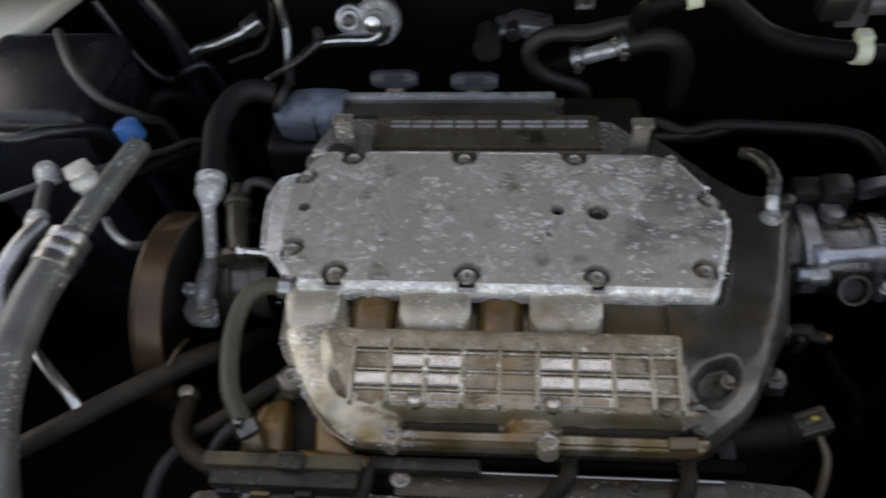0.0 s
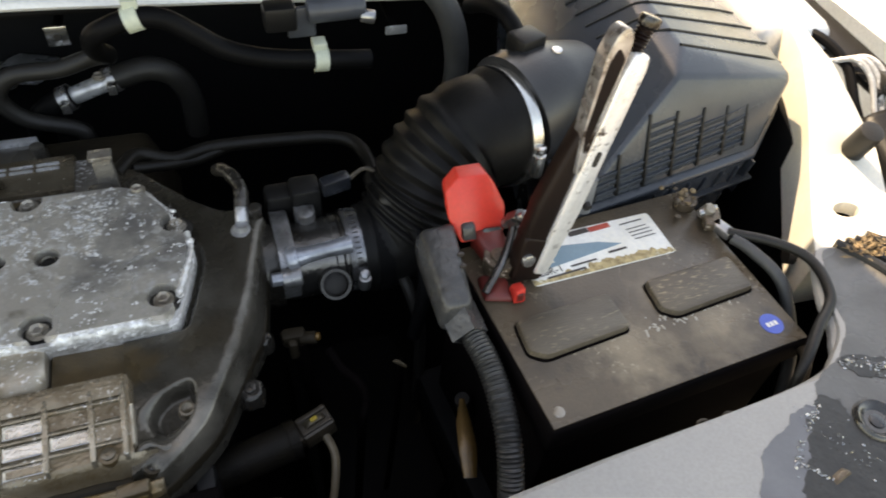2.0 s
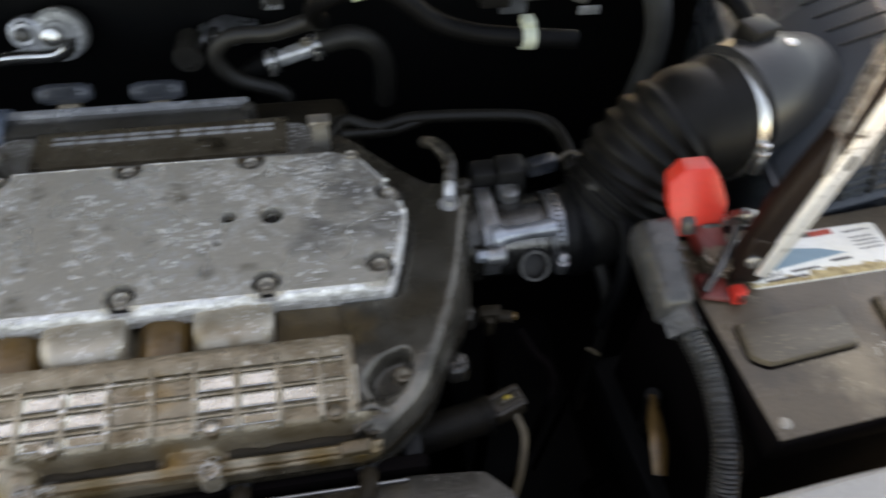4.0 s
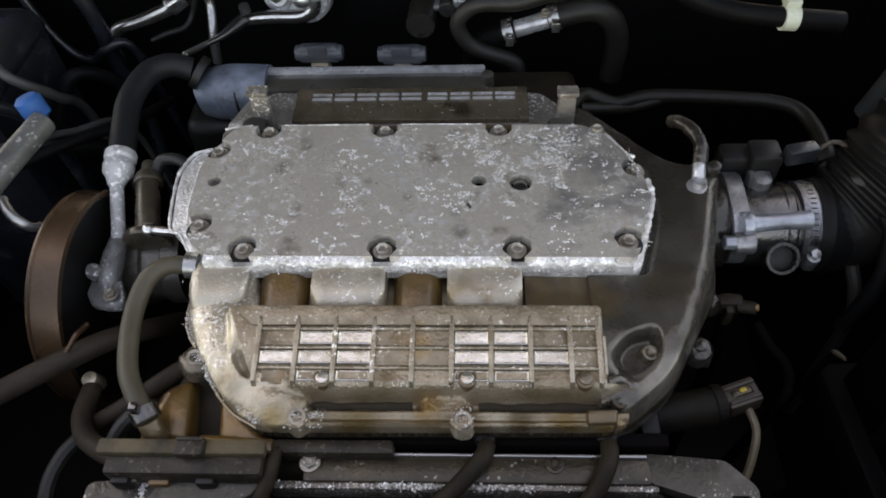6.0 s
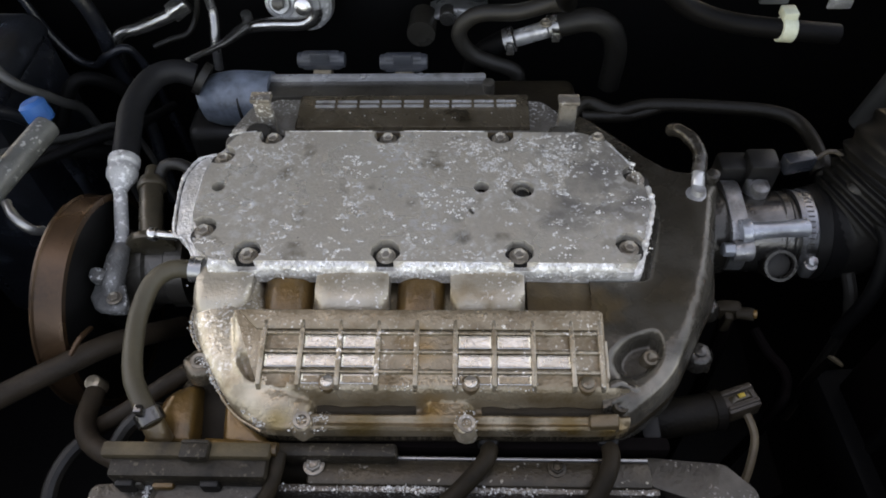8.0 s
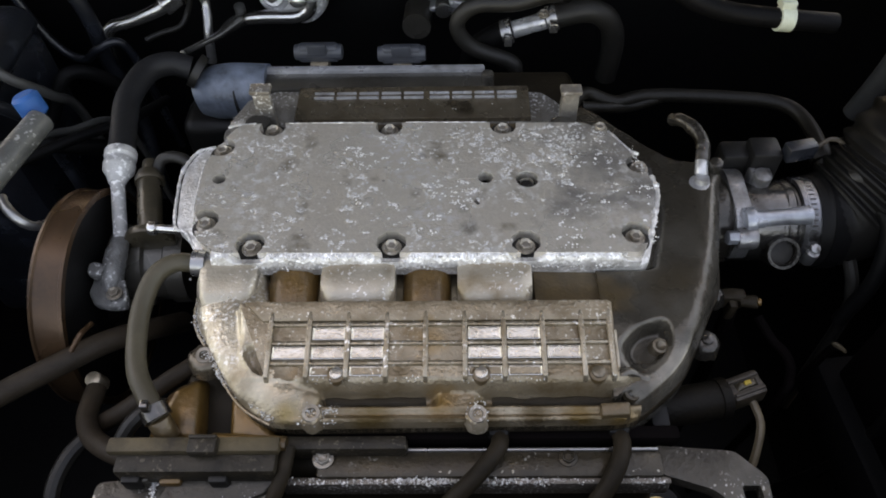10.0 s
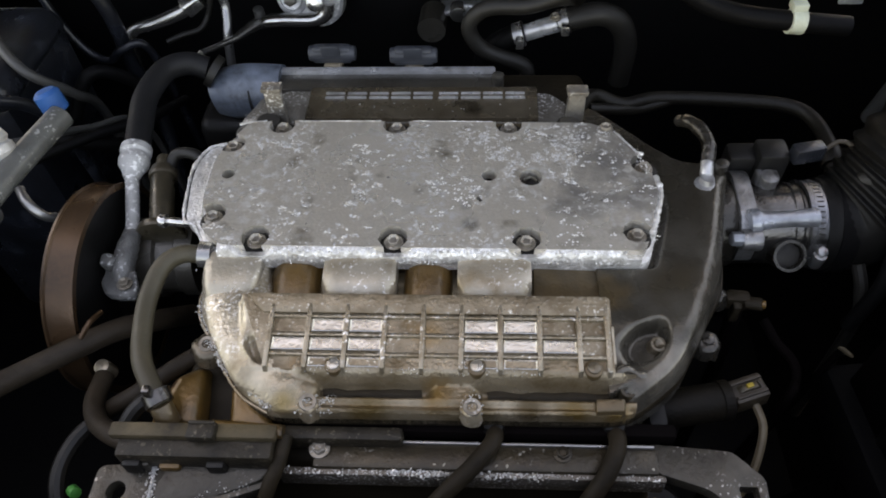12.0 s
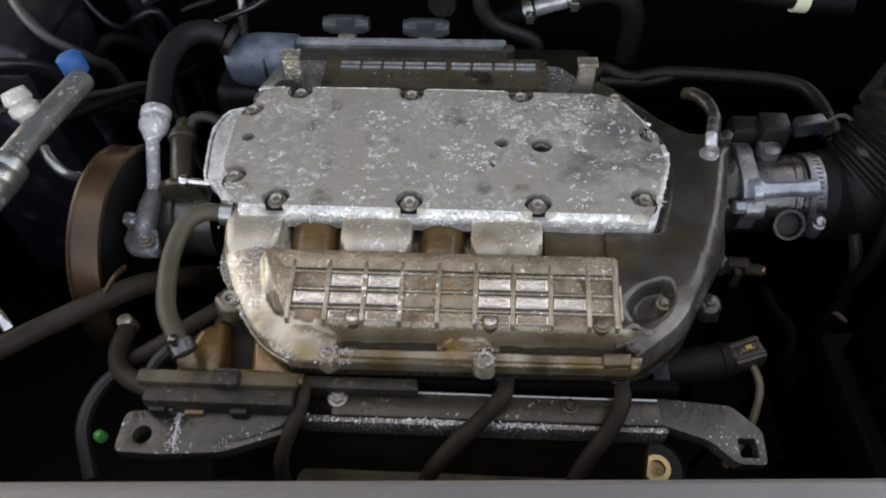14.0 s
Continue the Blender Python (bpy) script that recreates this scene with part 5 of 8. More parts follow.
box = thing("air_cleaner_box", (0.63, 0.50, 0.88), "black plastic air cleaner box with ridged lid", "air filter box")
C0, CB, C1 = Vector((0.586, 0.408, 1.047)), Vector((0.604, 0.436, 1.053)), Vector((0.618, 0.66, 1.062))
R0, R1, R2, R3 = Vector((0.722, 0.425, 1.017)), Vector((0.730, 0.468, 1.018)), Vector((0.727, 0.505, 1.020)), Vector((0.690, 0.64, 1.036))
L0, L1 = Vector((0.549, 0.553, 1.000)), Vector((0.575, 0.66, 1.006))
FOOT = [(0.494, 0.364, 0.963), (0.688, 0.397, 0.963), (0.738, 0.440, 0.975), (0.752, 0.520, 0.985), (0.70, 0.68, 0.99), (0.555, 0.68, 0.985), (0.540, 0.55, 0.985), (0.500, 0.44, 0.975)]
LID = [C0, CB, C1, R0, R1, R2, R3, L0, L1, Vector((0.548, 0.500, 1.010))] + [Vector(p) for p in FOOT]
lid_bm = hull(LID, 0)
LID_PLANES = [(f.normal.copy(), f.verts[0].co.copy()) for f in lid_bm.faces]
lid_bm.free()
middle = sum(LID, Vector()) / len(LID)
LID_PLANES = [(n if n.dot(c - middle) > 0 else -n, c) for n, c in LID_PLANES]


def lid_top(x, y):
    """The place on the lid's upper skin over a point of the plan."""
    return Vector((x, y, min(c.z + (n.x * (c.x - x) + n.y * (c.y - y)) / n.z for n, c in LID_PLANES if n.z > 0.05)))


lid = part("lid", hull(LID, 0.004, 3), M_AIRBOX, box, "ridged grey-black lid")
part("rim", hull([(x + (x - 0.61) * 0.025, y + (y - 0.52) * 0.025, z - 0.002) for x, y, z in FOOT] + [(x + (x - 0.61) * 0.025, y + (y - 0.52) * 0.025, z - 0.008) for x, y, z in FOOT], 0.002), M_AIRBOX, box)
part("lower_box", hull([(x, y, z - 0.008) for x, y, z in FOOT] + [(0.61 + (x - 0.61) * 0.9, 0.52 + (y - 0.52) * 0.9, 0.84) for x, y, z in FOOT], 0.005, 2), M_AIRBOX, box)
# Ridges are black, which paints their shaded side as a thin line.
for k in range(8):
    ya, yb = 0.439 + k * 0.0205, 0.447 + k * 0.0245
    xb = 0.727 if yb < 0.505 else 0.727 - 0.274 * (yb - 0.505)
    xa = 0.604 + 0.0625 * (ya - 0.436)
    part("ridge", tube([lid_top(xa + (xb - xa) * q / 6, ya + (yb - ya) * q / 6) for q in range(7)], 0.0013, 8), M_BLACK, lid)
    if k > 0:
        part("ridge", tube([lid_top(xa - (xa - 0.566) * q / 6, ya + 0.018 * q / 6) for q in range(7)], 0.0013, 8), M_BLACK, lid)


def on_lid(x, z, out=0.0):
    """A place on the lid's sloping front, or out from it."""
    y = max(0.364 + 0.170 * (x - 0.494) + 0.372 * (z - 0.963), 0.397 + 0.2546 * (x - 0.688) + 0.4787 * (z - 0.963))
    return Vector((x, y, z)) + Vector((0.15, -0.90, 0.40)) * out


for x, z0, z1 in ((0.5130, 0.967, 0.996), (0.5355, 0.966, 0.998), (0.5625, 0.966, 1.0225), (0.5905, 0.967, 1.0190), (0.6195, 0.968, 1.0150), (0.6465, 0.970, 1.0100), (0.671, 0.972, 1.0050)):
    part("fin", hull([on_lid(x + dx, z, o) for dx in (-0.0013, 0.0013) for z in (z0, z1) for o in (-0.002, 0.0030)], 0.0005), M_BLACK, lid)
FINS = (0.5130, 0.5355, 0.5625, 0.5905, 0.6195, 0.6465, 0.671)
for k, (xa, xb) in enumerate(zip(FINS, FINS[1:])):
    top = (0.990, 0.991, 1.0165, 1.0125, 1.0085, 1.0045)[k]
    z = 0.9715 + 0.0008 * k
    while z < top:
        part("louver", hull([on_lid(x, z + rise + dz, o) for x, rise in ((xa + 0.0015, 0.0), (xb - 0.0015, 0.0012)) for dz, o in ((0.0, -0.001), (0.0002, 0.0030), (-0.0042, 0.0012), (-0.0042, -0.001))], 0.0003, 1), M_AIRBOX, lid)
        z += 0.0068
for k in range(9):
    x = 0.545 + k * 0.019
    y = 0.366 + 0.170 * (x - 0.494)
    part("fin", hull([(x + dx, y + dy + (0.948 - z) * 0.16, z) for dx in (-0.0012, 0.0012) for dy in (-0.004, 0.004) for z in (0.905, 0.948)], 0.0005), M_AIRBOX, box)
part("lower_web", hull([(x, 0.366 + 0.170 * (x - 0.494) + dy, z) for x in (0.525, 0.705) for dy in (-0.0045, 0.006) for z in (0.925, 0.9275)], 0.0005), M_AIRBOX, box)
part("lug", rod((0.504, 0.366, 0.962), (0.506, 0.372, 0.992), 0.0068, 16, 0.001), M_LUG, box, "pale grey moulded post")
part("lug_hole", rod((0.503, 0.358, 0.972), (0.503, 0.362, 0.973), 0.0034, 12, 0), M_SEAT, box)
maf = thing("airflow_sensor", (0.50, 0.475, 1.03), "black air flow sensor plugged into the intake neck", "sensor")
part("base", turned(block(-0.020, 0.020, -0.014, 0.014, -0.012, 0.006, 0.002), Matrix.Translation((0.492, 0.476, 1.029)) @ Matrix.Rotation(0.35, 4, "Z")), M_BLACK, maf)
part("plug", turned(block(-0.013, 0.013, -0.010, 0.012, 0.004, 0.020, 0.003), Matrix.Translation((0.490, 0.480, 1.031)) @ Matrix.Rotation(0.35, 4, "Z")), M_BLACK, maf)
part("plug_cable", tube([(0.487, 0.490, 1.044), (0.482, 0.515, 1.051), (0.478, 0.545, 1.041), (0.48, 0.58, 1.02)], 0.007, 12), M_RUBBER, maf)
part("screw", rod((0.5095, 0.4645, 1.034), (0.5090, 0.4635, 1.045), 0.0046, 8, 0.0006), M_STEEL, maf, "bright screw head")
part("screw", rod((0.474, 0.487, 1.023), (0.474, 0.486, 1.032), 0.0042, 8, 0.0006), M_BOLT, maf)
part("neck", tube([(0.474, 0.4555, 0.994), (0.50, 0.464, 0.997), (0.545, 0.478, 0.994)], [0.0490, 0.0465, 0.040], 36), M_NECK, maf)

# ---- battery ----
battery = thing("car_battery", (0.5, 0.28, 0.76), "dusty black car battery with a peeling white label", "battery")
BT = Matrix.Translation((0.402, 0.196, 0.0)) @ Matrix.Rotation(radians(4.6), 4, "Z")
BW, BD, TOP = 0.208, 0.158, 0.9605


def bat(x, y, z=0.0):
    return BT @ Vector((x, y, z))


def batbox(*a, **k):
    return turned(block(*a, **k), BT)


part("case", batbox(0.004, BW - 0.004, 0.004, BD - 0.004, 0.765, 0.944, bev=0.004), M_CASE, battery)
part("lid", batbox(0, BW, 0, BD, 0.936, TOP, bev=0.004, segments=3), M_CASE, battery)
part("lid_top", batbox(0.0025, BW - 0.0025, 0.0025, BD - 0.0025, TOP - 0.002, TOP + 0.0004, bev=0.0003), M_BATT, battery, "dust-filmed top")
for x0, x1 in ((0.012, 0.088), (0.117, 0.195)):
    out = rounded([(x0, 0.056), (x0 + 0.010, 0.048), (x1, 0.050), (x1, 0.081), (x0 + 0.003, 0.081)], 0.004, 3)
    part("vent_cap", turned(prism(out, TOP - 0.001, TOP + 0.0062, 0.0026), BT), M_VENT, battery, "vent cover with tan grime")
    # Black slab paints the shadow gap round each cap, wider on two sides.
    part("vent_gap", turned(prism([(x0 + (x - x0) * 1.03 - 0.0018, 0.065 + (y - 0.065) * 1.07 - 0.0008) for x, y in out], TOP - 0.001, TOP + 0.0009, 0), BT), M_CASE, battery)
paper = part("label_sheet", turned(prism(rounded([(0.044, 0.105), (0.163, 0.100), (0.165, 0.143), (0.046, 0.148)], 0.003, 3), TOP - 0.0005, TOP + 0.0008, 0.0002), BT), M_LABEL, battery, "white printed paper label, soiled yellow along one edge")
Z1 = TOP + 0.0009
part("blue_wedge", turned(prism([(0.046, 0.116), (0.066, 0.117), (0.127, 0.121), (0.110, 0.128), (0.085, 0.133), (0.048, 0.136)], Z1, Z1 + 0.0003, 0), BT), M_BLUE, paper)
soil = [(0.044 + 0.119 * k / 60, 0.1052 - 0.005 * k / 60 + 0.0004) for k in range(61)]
soil_top = [(x, y + 0.0022 + 0.0075 * abs(noise.noise((x * 130, 0.3, 1.7))) + 0.003 * abs(noise.noise((x * 700, 2.3, 1.7))) + (0.003 if 0.09 < x < 0.15 else 0)) for x, y in soil]
part("soiled_edge", turned(prism(soil + soil_top[::-1], Z1, Z1 + 0.0003, 0), BT), M_SOIL, paper)
for x0, x1, y, h, m in ((0.092, 0.109, 0.1395, 0.0048, M_INK), (0.1095, 0.128, 0.1388, 0.0048, M_REDINK)):
    part("brand_bar", turned(block(x0, x1, y, y + h, Z1, Z1 + 0.0003, 0), BT), m, paper)
for x0, x1, y, h in ((0.136, 0.156, 0.1375, 0.0009), (0.138, 0.156, 0.1315, 0.0006), (0.1385, 0.157, 0.1280, 0.0006), (0.1385, 0.158, 0.1245, 0.0006), (0.1395, 0.1585, 0.1208, 0.0006), (0.078, 0.100, 0.1125, 0.0014), (0.112, 0.128, 0.1150, 0.0018), (0.056, 0.088, 0.1078, 0.0016)):
    part("print_bar", turned(block(x0, x1, y, y + h, Z1 + 0.0003, Z1 + 0.0006, 0), BT), M_INK, paper)
part("print_bar", turned(block(0.057, 0.068, 0.1205, 0.1262, Z1 + 0.0003, Z1 + 0.0006, 0), BT), M_LABEL, paper)
txt = bpy.data.curves.new("size_text", "FONT")
txt.body, txt.size, txt.extrude = "26R-1", 0.0085, 0.0001
txt_ob = new("size_text", txt)
bpy.context.view_layer.update()
txt_me = bpy.data.meshes.new_from_object(txt_ob.evaluated_get(bpy.context.evaluated_depsgraph_get()))
bpy.data.objects.remove(txt_ob)
bm = bmesh.new()
bm.from_mesh(txt_me)
bpy.data.meshes.remove(txt_me)
part("size_text", turned(bm, BT @ Matrix.Translation((0.051, 0.1115, Z1 + 0.0004)) @ Matrix.Rotation(radians(-1.5), 4, "Z")), M_INK, paper, "printed 26R-1")
dot = part("round_sticker", rod(bat(0.188, 0.020, TOP - 0.001), bat(0.188, 0.020, TOP + 0.0007), 0.0085, 24, 0), M_STICKER, battery, "round blue sticker")
for k in range(3):
    part("print_bar", batbox(0.1835 + k * 0.0033, 0.1858 + k * 0.0033, 0.018, 0.0215, TOP + 0.0007, TOP + 0.001, bev=0), M_LABEL, dot)
part("lid_stud", rod(bat(0.011, 0.012, TOP - 0.002), bat(0.011, 0.012, TOP + 0.001), 0.0042, 14), M_BOLT, battery)
part("positive_post", rod(bat(0.026, 0.128, TOP), bat(0.026, 0.128, TOP + 0.018), 0.009, 18, 0.001, 0.008), M_LEADCRUST, battery)
part("negative_post", rod(bat(0.199, 0.140, TOP), bat(0.199, 0.140, TOP + 0.009), 0.0062, 18, 0.0015, 0.0052), M_LEADCRUST, battery, "corroded lead post")
tray = thing("battery_tray", (0.5, 0.28, 0.70), "black battery tray and hold-down below the battery", "tray")
part("pan", batbox(-0.012, BW + 0.012, -0.012, BD + 0.012, 0.735, 0.785, bev=0.006), M_BAY, tray)
part("post", rod((0.50, 0.24, 0.36), (0.50, 0.24, 0.74), 0.03, 16), M_BAY, tray)

random.seed(31)
for k in range(70):
    x, y = random.choice(((0.545, 0.2575), (0.530, 0.256), (0.565, 0.262), (0.51, 0.2505)))
    x, y = random.gauss(x, 0.012), random.gauss(y, 0.0028)
    r = random.uniform(0.0005, 0.0013)
    part("crust_flake", turned(lathe([(0.0, 0.5 * r), (0.6 * r, 0.4 * r), (r, 0.0)], (0, 0, 0), (0, 0, 1), 6), Matrix.Translation((x, y, TOP + 0.0003)) @ Matrix.Rotation(k * 1.7, 4, "Z") @ Matrix.Diagonal((random.uniform(1, 2.5), 1, 1, 1))), M_FLAKE, battery)

# positive terminal: clamp, boot, open red cover
pos = thing("positive_terminal", (0.405, 0.33, 0.955), "grimy positive battery clamp with its red cover flipped open", "battery terminal")
FL = [(0.394, 0.345, 0.975), (0.427, 0.345, 0.973), (0.431, 0.358, 0.992), (0.4235, 0.367, 1.008), (0.417, 0.3685, 1.0165), (0.396, 0.3685, 1.0165), (0.3865, 0.367, 1.006), (0.387, 0.356, 0.990)]
flap = hull(FL + [(0.408 + (x - 0.408) * 0.9, y + 0.014, z * 0.995 + 0.004) for x, y, z in FL], 0.004, 3)
cover_flap = part("cover_flap", flap, M_RED, pos, "bright red plastic terminal cover")
part("flap_notch", hull([(0.395, 0.3435, 0.977), (0.406, 0.3435, 0.977), (0.395, 0.348, 0.988), (0.405, 0.348, 0.988), (0.395, 0.352, 0.977), (0.406, 0.352, 0.977), (0.395, 0.356, 0.988), (0.405, 0.356, 0.988)], 0.002), M_BOOT, cover_flap)
part("flap_step", hull([(0.409, 0.3425, 0.974), (0.427, 0.3425, 0.973), (0.410, 0.347, 0.985), (0.426, 0.347, 0.984), (0.409, 0.355, 0.974), (0.427, 0.355, 0.973)], 0.003), M_BOOT, cover_flap)
part("cover_base", hull([(0.408, 0.322, 0.966), (0.428, 0.320, 0.966), (0.402, 0.350, 0.966), (0.428, 0.35, 0.966), (0.412, 0.330, 0.978), (0.425, 0.328, 0.978), (0.404, 0.350, 0.982), (0.426, 0.35, 0.982)], 0.003), M_REDDARK, pos)
part("red_tip", hull([(0.4155, 0.293, 0.962), (0.4245, 0.293, 0.962), (0.416, 0.306, 0.962), (0.4245, 0.306, 0.962), (0.4165, 0.294, 0.974), (0.424, 0.2955, 0.975), (0.417, 0.304, 0.971), (0.424, 0.304, 0.972)], 0.0012), M_RED, pos, "red plastic corner tab")
part("tip_window", block(0.4175, 0.4225, 0.2926, 0.2945, 0.965, 0.9715, 0.0005), M_REDDARK, pos)
part("cover_skirt", hull([(0.396, 0.300, 0.962), (0.417, 0.294, 0.962), (0.398, 0.322, 0.962), (0.420, 0.318, 0.962), (0.400, 0.302, 0.967), (0.415, 0.298, 0.967), (0.402, 0.320, 0.967), (0.418, 0.316, 0.967)], 0.002), M_REDDARK, pos)
part("clamp_ring", hollow(bat(0.026, 0.128, TOP + 0.004), bat(0.026, 0.128, TOP + 0.016), 0.0125, 0.0045, 24), M_LEADCRUST, pos)
part("clamp_bar", tube([(0.397, 0.302, 0.970), (0.410, 0.314, 0.976), (0.424, 0.330, 0.983), (0.433, 0.344, 0.990)], 0.0030, 10, flat=0.6), M_TB, pos, "bent dark steel clamp bar")
part("clamp_nut", rod((0.4315, 0.347, 0.987), (0.4355, 0.340, 0.997), 0.0068, 6, 0.001), M_TB, pos)
part("clamp_bolt", rod((0.429, 0.352, 0.980), (0.437, 0.337, 1.001), 0.0042, 12), M_PIPE, pos)
boot = part("cable_boot", hull([(0.362, 0.358, 0.975), (0.392, 0.362, 0.975), (0.360, 0.288, 0.962), (0.386, 0.288, 0.962), (0.366, 0.352, 0.990), (0.390, 0.354, 0.990), (0.365, 0.292, 0.979), (0.383, 0.291, 0.979), (0.364, 0.35, 0.955), (0.39, 0.35, 0.955), (0.364, 0.29, 0.952), (0.384, 0.29, 0.952)], 0.004, 3), M_BOOT, pos, "dusty grey rubber cable boot")
part("boot_mouth", hollow((0.3760, 0.300, 0.9645), (0.3785, 0.277, 0.9600), 0.0132, 0.0018, 4), M_BOOT, boot)
part("boot_mark", block(0.384, 0.3885, 0.326, 0.328, 0.9835, 0.9868, 0.0003), M_INK, boot)
part("boot_mark", block(0.383, 0.3872, 0.317, 0.319, 0.9815, 0.985, 0.0003), M_INK, boot)
conduit = thing("battery_cable", (0.382, 0.26, 0.72), "grey-black corrugated conduit of the positive battery cable", "cable")
part("corrugated_sleeve", tube([(0.376, 0.306, 0.963), (0.380, 0.285, 0.958), (0.384, 0.258, 0.955), (0.384, 0.230, 0.948), (0.380, 0.200, 0.935), (0.372, 0.17, 0.90), (0.36, 0.15, 0.84), (0.352, 0.14, 0.76)], lambda s: 0.0082 + 0.0006 * math.sin(s / 0.0028 * 2 * math.pi), 16, 0.0006), M_CONDUIT, conduit, "corrugated plastic sleeve")

# negative terminal and its two leads
neg = thing("negative_terminal", (0.588, 0.33, 0.955), "corroded negative battery clamp with black leads", "battery terminal")
NP = bat(0.199, 0.140, 0)
part("clamp_ring", hollow((NP.x, NP.y, TOP + 0.001), (NP.x, NP.y, TOP + 0.008), 0.0085, 0.0025, 24), M_LEADCRUST, neg)
part("clamp_ear", turned(block(-0.0065, 0.0065, -0.011, 0.011, -0.004, 0.004, 0.0015), Matrix.Translation((0.5985, 0.329, TOP + 0.006)) @ Matrix.Rotation(radians(-25), 4, "Z")), M_LEADCRUST, neg)
part("clamp_nut", rod((0.595, 0.336, TOP + 0.004), (0.5975, 0.3325, TOP + 0.015), 0.0052, 6, 0.001), M_BOLT, neg)
part("clamp_bolt", rod((0.588, 0.333, TOP + 0.010), (0.606, 0.336, TOP + 0.010), 0.0028, 10), M_PIPE, neg)
part("crimp", turned(block(-0.005, 0.005, -0.009, 0.009, -0.003, 0.004, 0.0015), Matrix.Translation((0.6005, 0.3165, TOP + 0.006)) @ Matrix.Rotation(radians(20), 4, "Z")), M_PIPE, neg)
random.seed(17)
for k in range(34):
    r = random.uniform(0.0010, 0.0030)
    part("crust", lathe([(0.0, r * 0.8), (0.7 * r, 0.6 * r), (r, 0.0), (0.0, -0.2 * r)], (NP.x + random.gauss(0, 0.006), NP.y + random.gauss(0, 0.006), TOP + random.uniform(0.003, 0.011)), (random.uniform(-0.5, 0.5), random.uniform(-0.5, 0.5), 1), 7), (M_LEADCRUST, M_DEBRIS, M_LEADCRUST)[k % 3], neg)
part("lead", tube([(0.601, 0.311, 0.969), (0.6264, 0.2872, 0.975), (0.6395, 0.2636, 0.977), (0.6325, 0.2327, 0.975), (0.608, 0.2135, 0.973), (0.590, 0.198, 0.968), (0.580, 0.188, 0.953), (0.582, 0.18, 0.90)], 0.0038, 12), M_HOSE, neg, "thin black battery lead")
part("lead", tube([(0.602, 0.305, 0.968), (0.6085, 0.292, 0.968), (0.6175, 0.2665, 0.964), (0.6215, 0.25, 0.950), (0.622, 0.225, 0.92), (0.615, 0.20, 0.87)], 0.0046, 12), M_GREYHOSE, neg, "grey battery lead")
part("lead", tube([(0.612, 0.225, 0.94), (0.600, 0.205, 0.955), (0.592, 0.193, 0.95), (0.590, 0.184, 0.90)], 0.0036, 12), M_BROWNHOSE, neg)

# locking pliers standing on the positive clamp
pl = thing("locking_pliers", (0.432, 0.315, 0.965), "worn chrome locking pliers clamped upright on the battery terminal", "pliers")
A0, A1 = Vector((0.434, 0.316, 0.970)), Vector((0.4815, 0.346, 1.128))
AL = (A1 - A0).normalized()
SIDE = AL.cross(Vector((0.2, 1.0, 0.62))).normalized()
OUT = SIDE.cross(AL).normalized()


def pl_at(s, w, o=0.0):
    """A place on the pliers: metres along, sideways and toward the back."""
    return A0 + AL * s + SIDE * w + OUT * o


LN = (A1 - A0).length
side_sign = 1 if SIDE.x > 0 else -1


PM = Matrix.Translation(A0) @ Matrix((SIDE * side_sign, AL, OUT)).transposed().to_4x4()


def pl_slab(outline, o0, o1, bev):
    """A slab of the pliers: outline in (sideways, along), from o0 to o1 across."""
    bm = prism(outline, o0, o1, 0)
    bevelled(bm, bev, 3, 60)
    return turned(bm, PM)


fixed = part("fixed_handle", pl_slab(rounded([(0.001, 0.0), (0.012, 0.0), (0.0165, 0.05), (0.0175, LN - 0.012), (0.0155, LN - 0.004), (0.004, LN - 0.004), (0.0015, LN - 0.02)], 0.003, 3), -0.009, 0.009, 0.004), M_CHROME, pl, "bright worn chrome handle")
part("handle_slot", pl_slab(rounded([(0.0075, 0.088), (0.0115, 0.088), (0.0115, 0.099), (0.0075, 0.099)], 0.002, 3), -0.0094, -0.0086, 0), M_SEAT, fixed)
part("inner_flank", pl_slab([(-0.015, 0.010), (0.002, 0.006), (0.002, LN - 0.03), (-0.004, LN - 0.03), (-0.011, LN - 0.075), (-0.016, 0.055)], -0.0065, 0.008, 0.003), M_REDBROWN, pl, "dark red-brown flank, rust and reflection in one colour")
lever = part("release_lever", pl_slab(rounded([(-0.002, 0.080), (0.0, 0.085), (-0.0015, LN - 0.012), (-0.003, LN + 0.004), (-0.009, LN + 0.011), (-0.0145, LN + 0.006), (-0.0165, LN - 0.008), (-0.011, LN - 0.05)], 0.004, 4), -0.010, 0.002, 0.003), M_OLDCHROME, pl)
part("lever_hollow", pl_slab(rounded([(-0.0035, LN - 0.072), (-0.0032, LN - 0.008), (-0.0105, LN - 0.002), (-0.0132, LN - 0.012), (-0.0090, LN - 0.055)], 0.003, 3), -0.0103, -0.0096, 0), M_REDBROWN, lever)
part("adjusting_screw", tube([pl_at(LN - 0.012, side_sign * 0.007), pl_at(LN - 0.002, side_sign * 0.0085), pl_at(LN + 0.012, side_sign * 0.010)], lambda s: 0.0052 + 0.0006 * math.sin(s / 0.0022 * 2 * math.pi), 14, 0.0005), M_REDBROWN, pl)
part("screw_knob", rod(pl_at(LN + 0.010, side_sign * 0.010), pl_at(LN + 0.017, side_sign * 0.0105), 0.0070, 10, 0.0015), M_TB, pl)
part("jaw", pl_slab(rounded([(-0.014, -0.008), (0.010, -0.006), (0.011, 0.028), (-0.016, 0.030)], 0.004, 3), -0.007, 0.007, 0.002), M_REDBROWN, pl)
part("jaw_pin", rod(pl_at(0.012, side_sign * -0.008, -0.010), pl_at(0.012, side_sign * -0.008, 0.008), 0.005, 14), M_PIPE, pl)


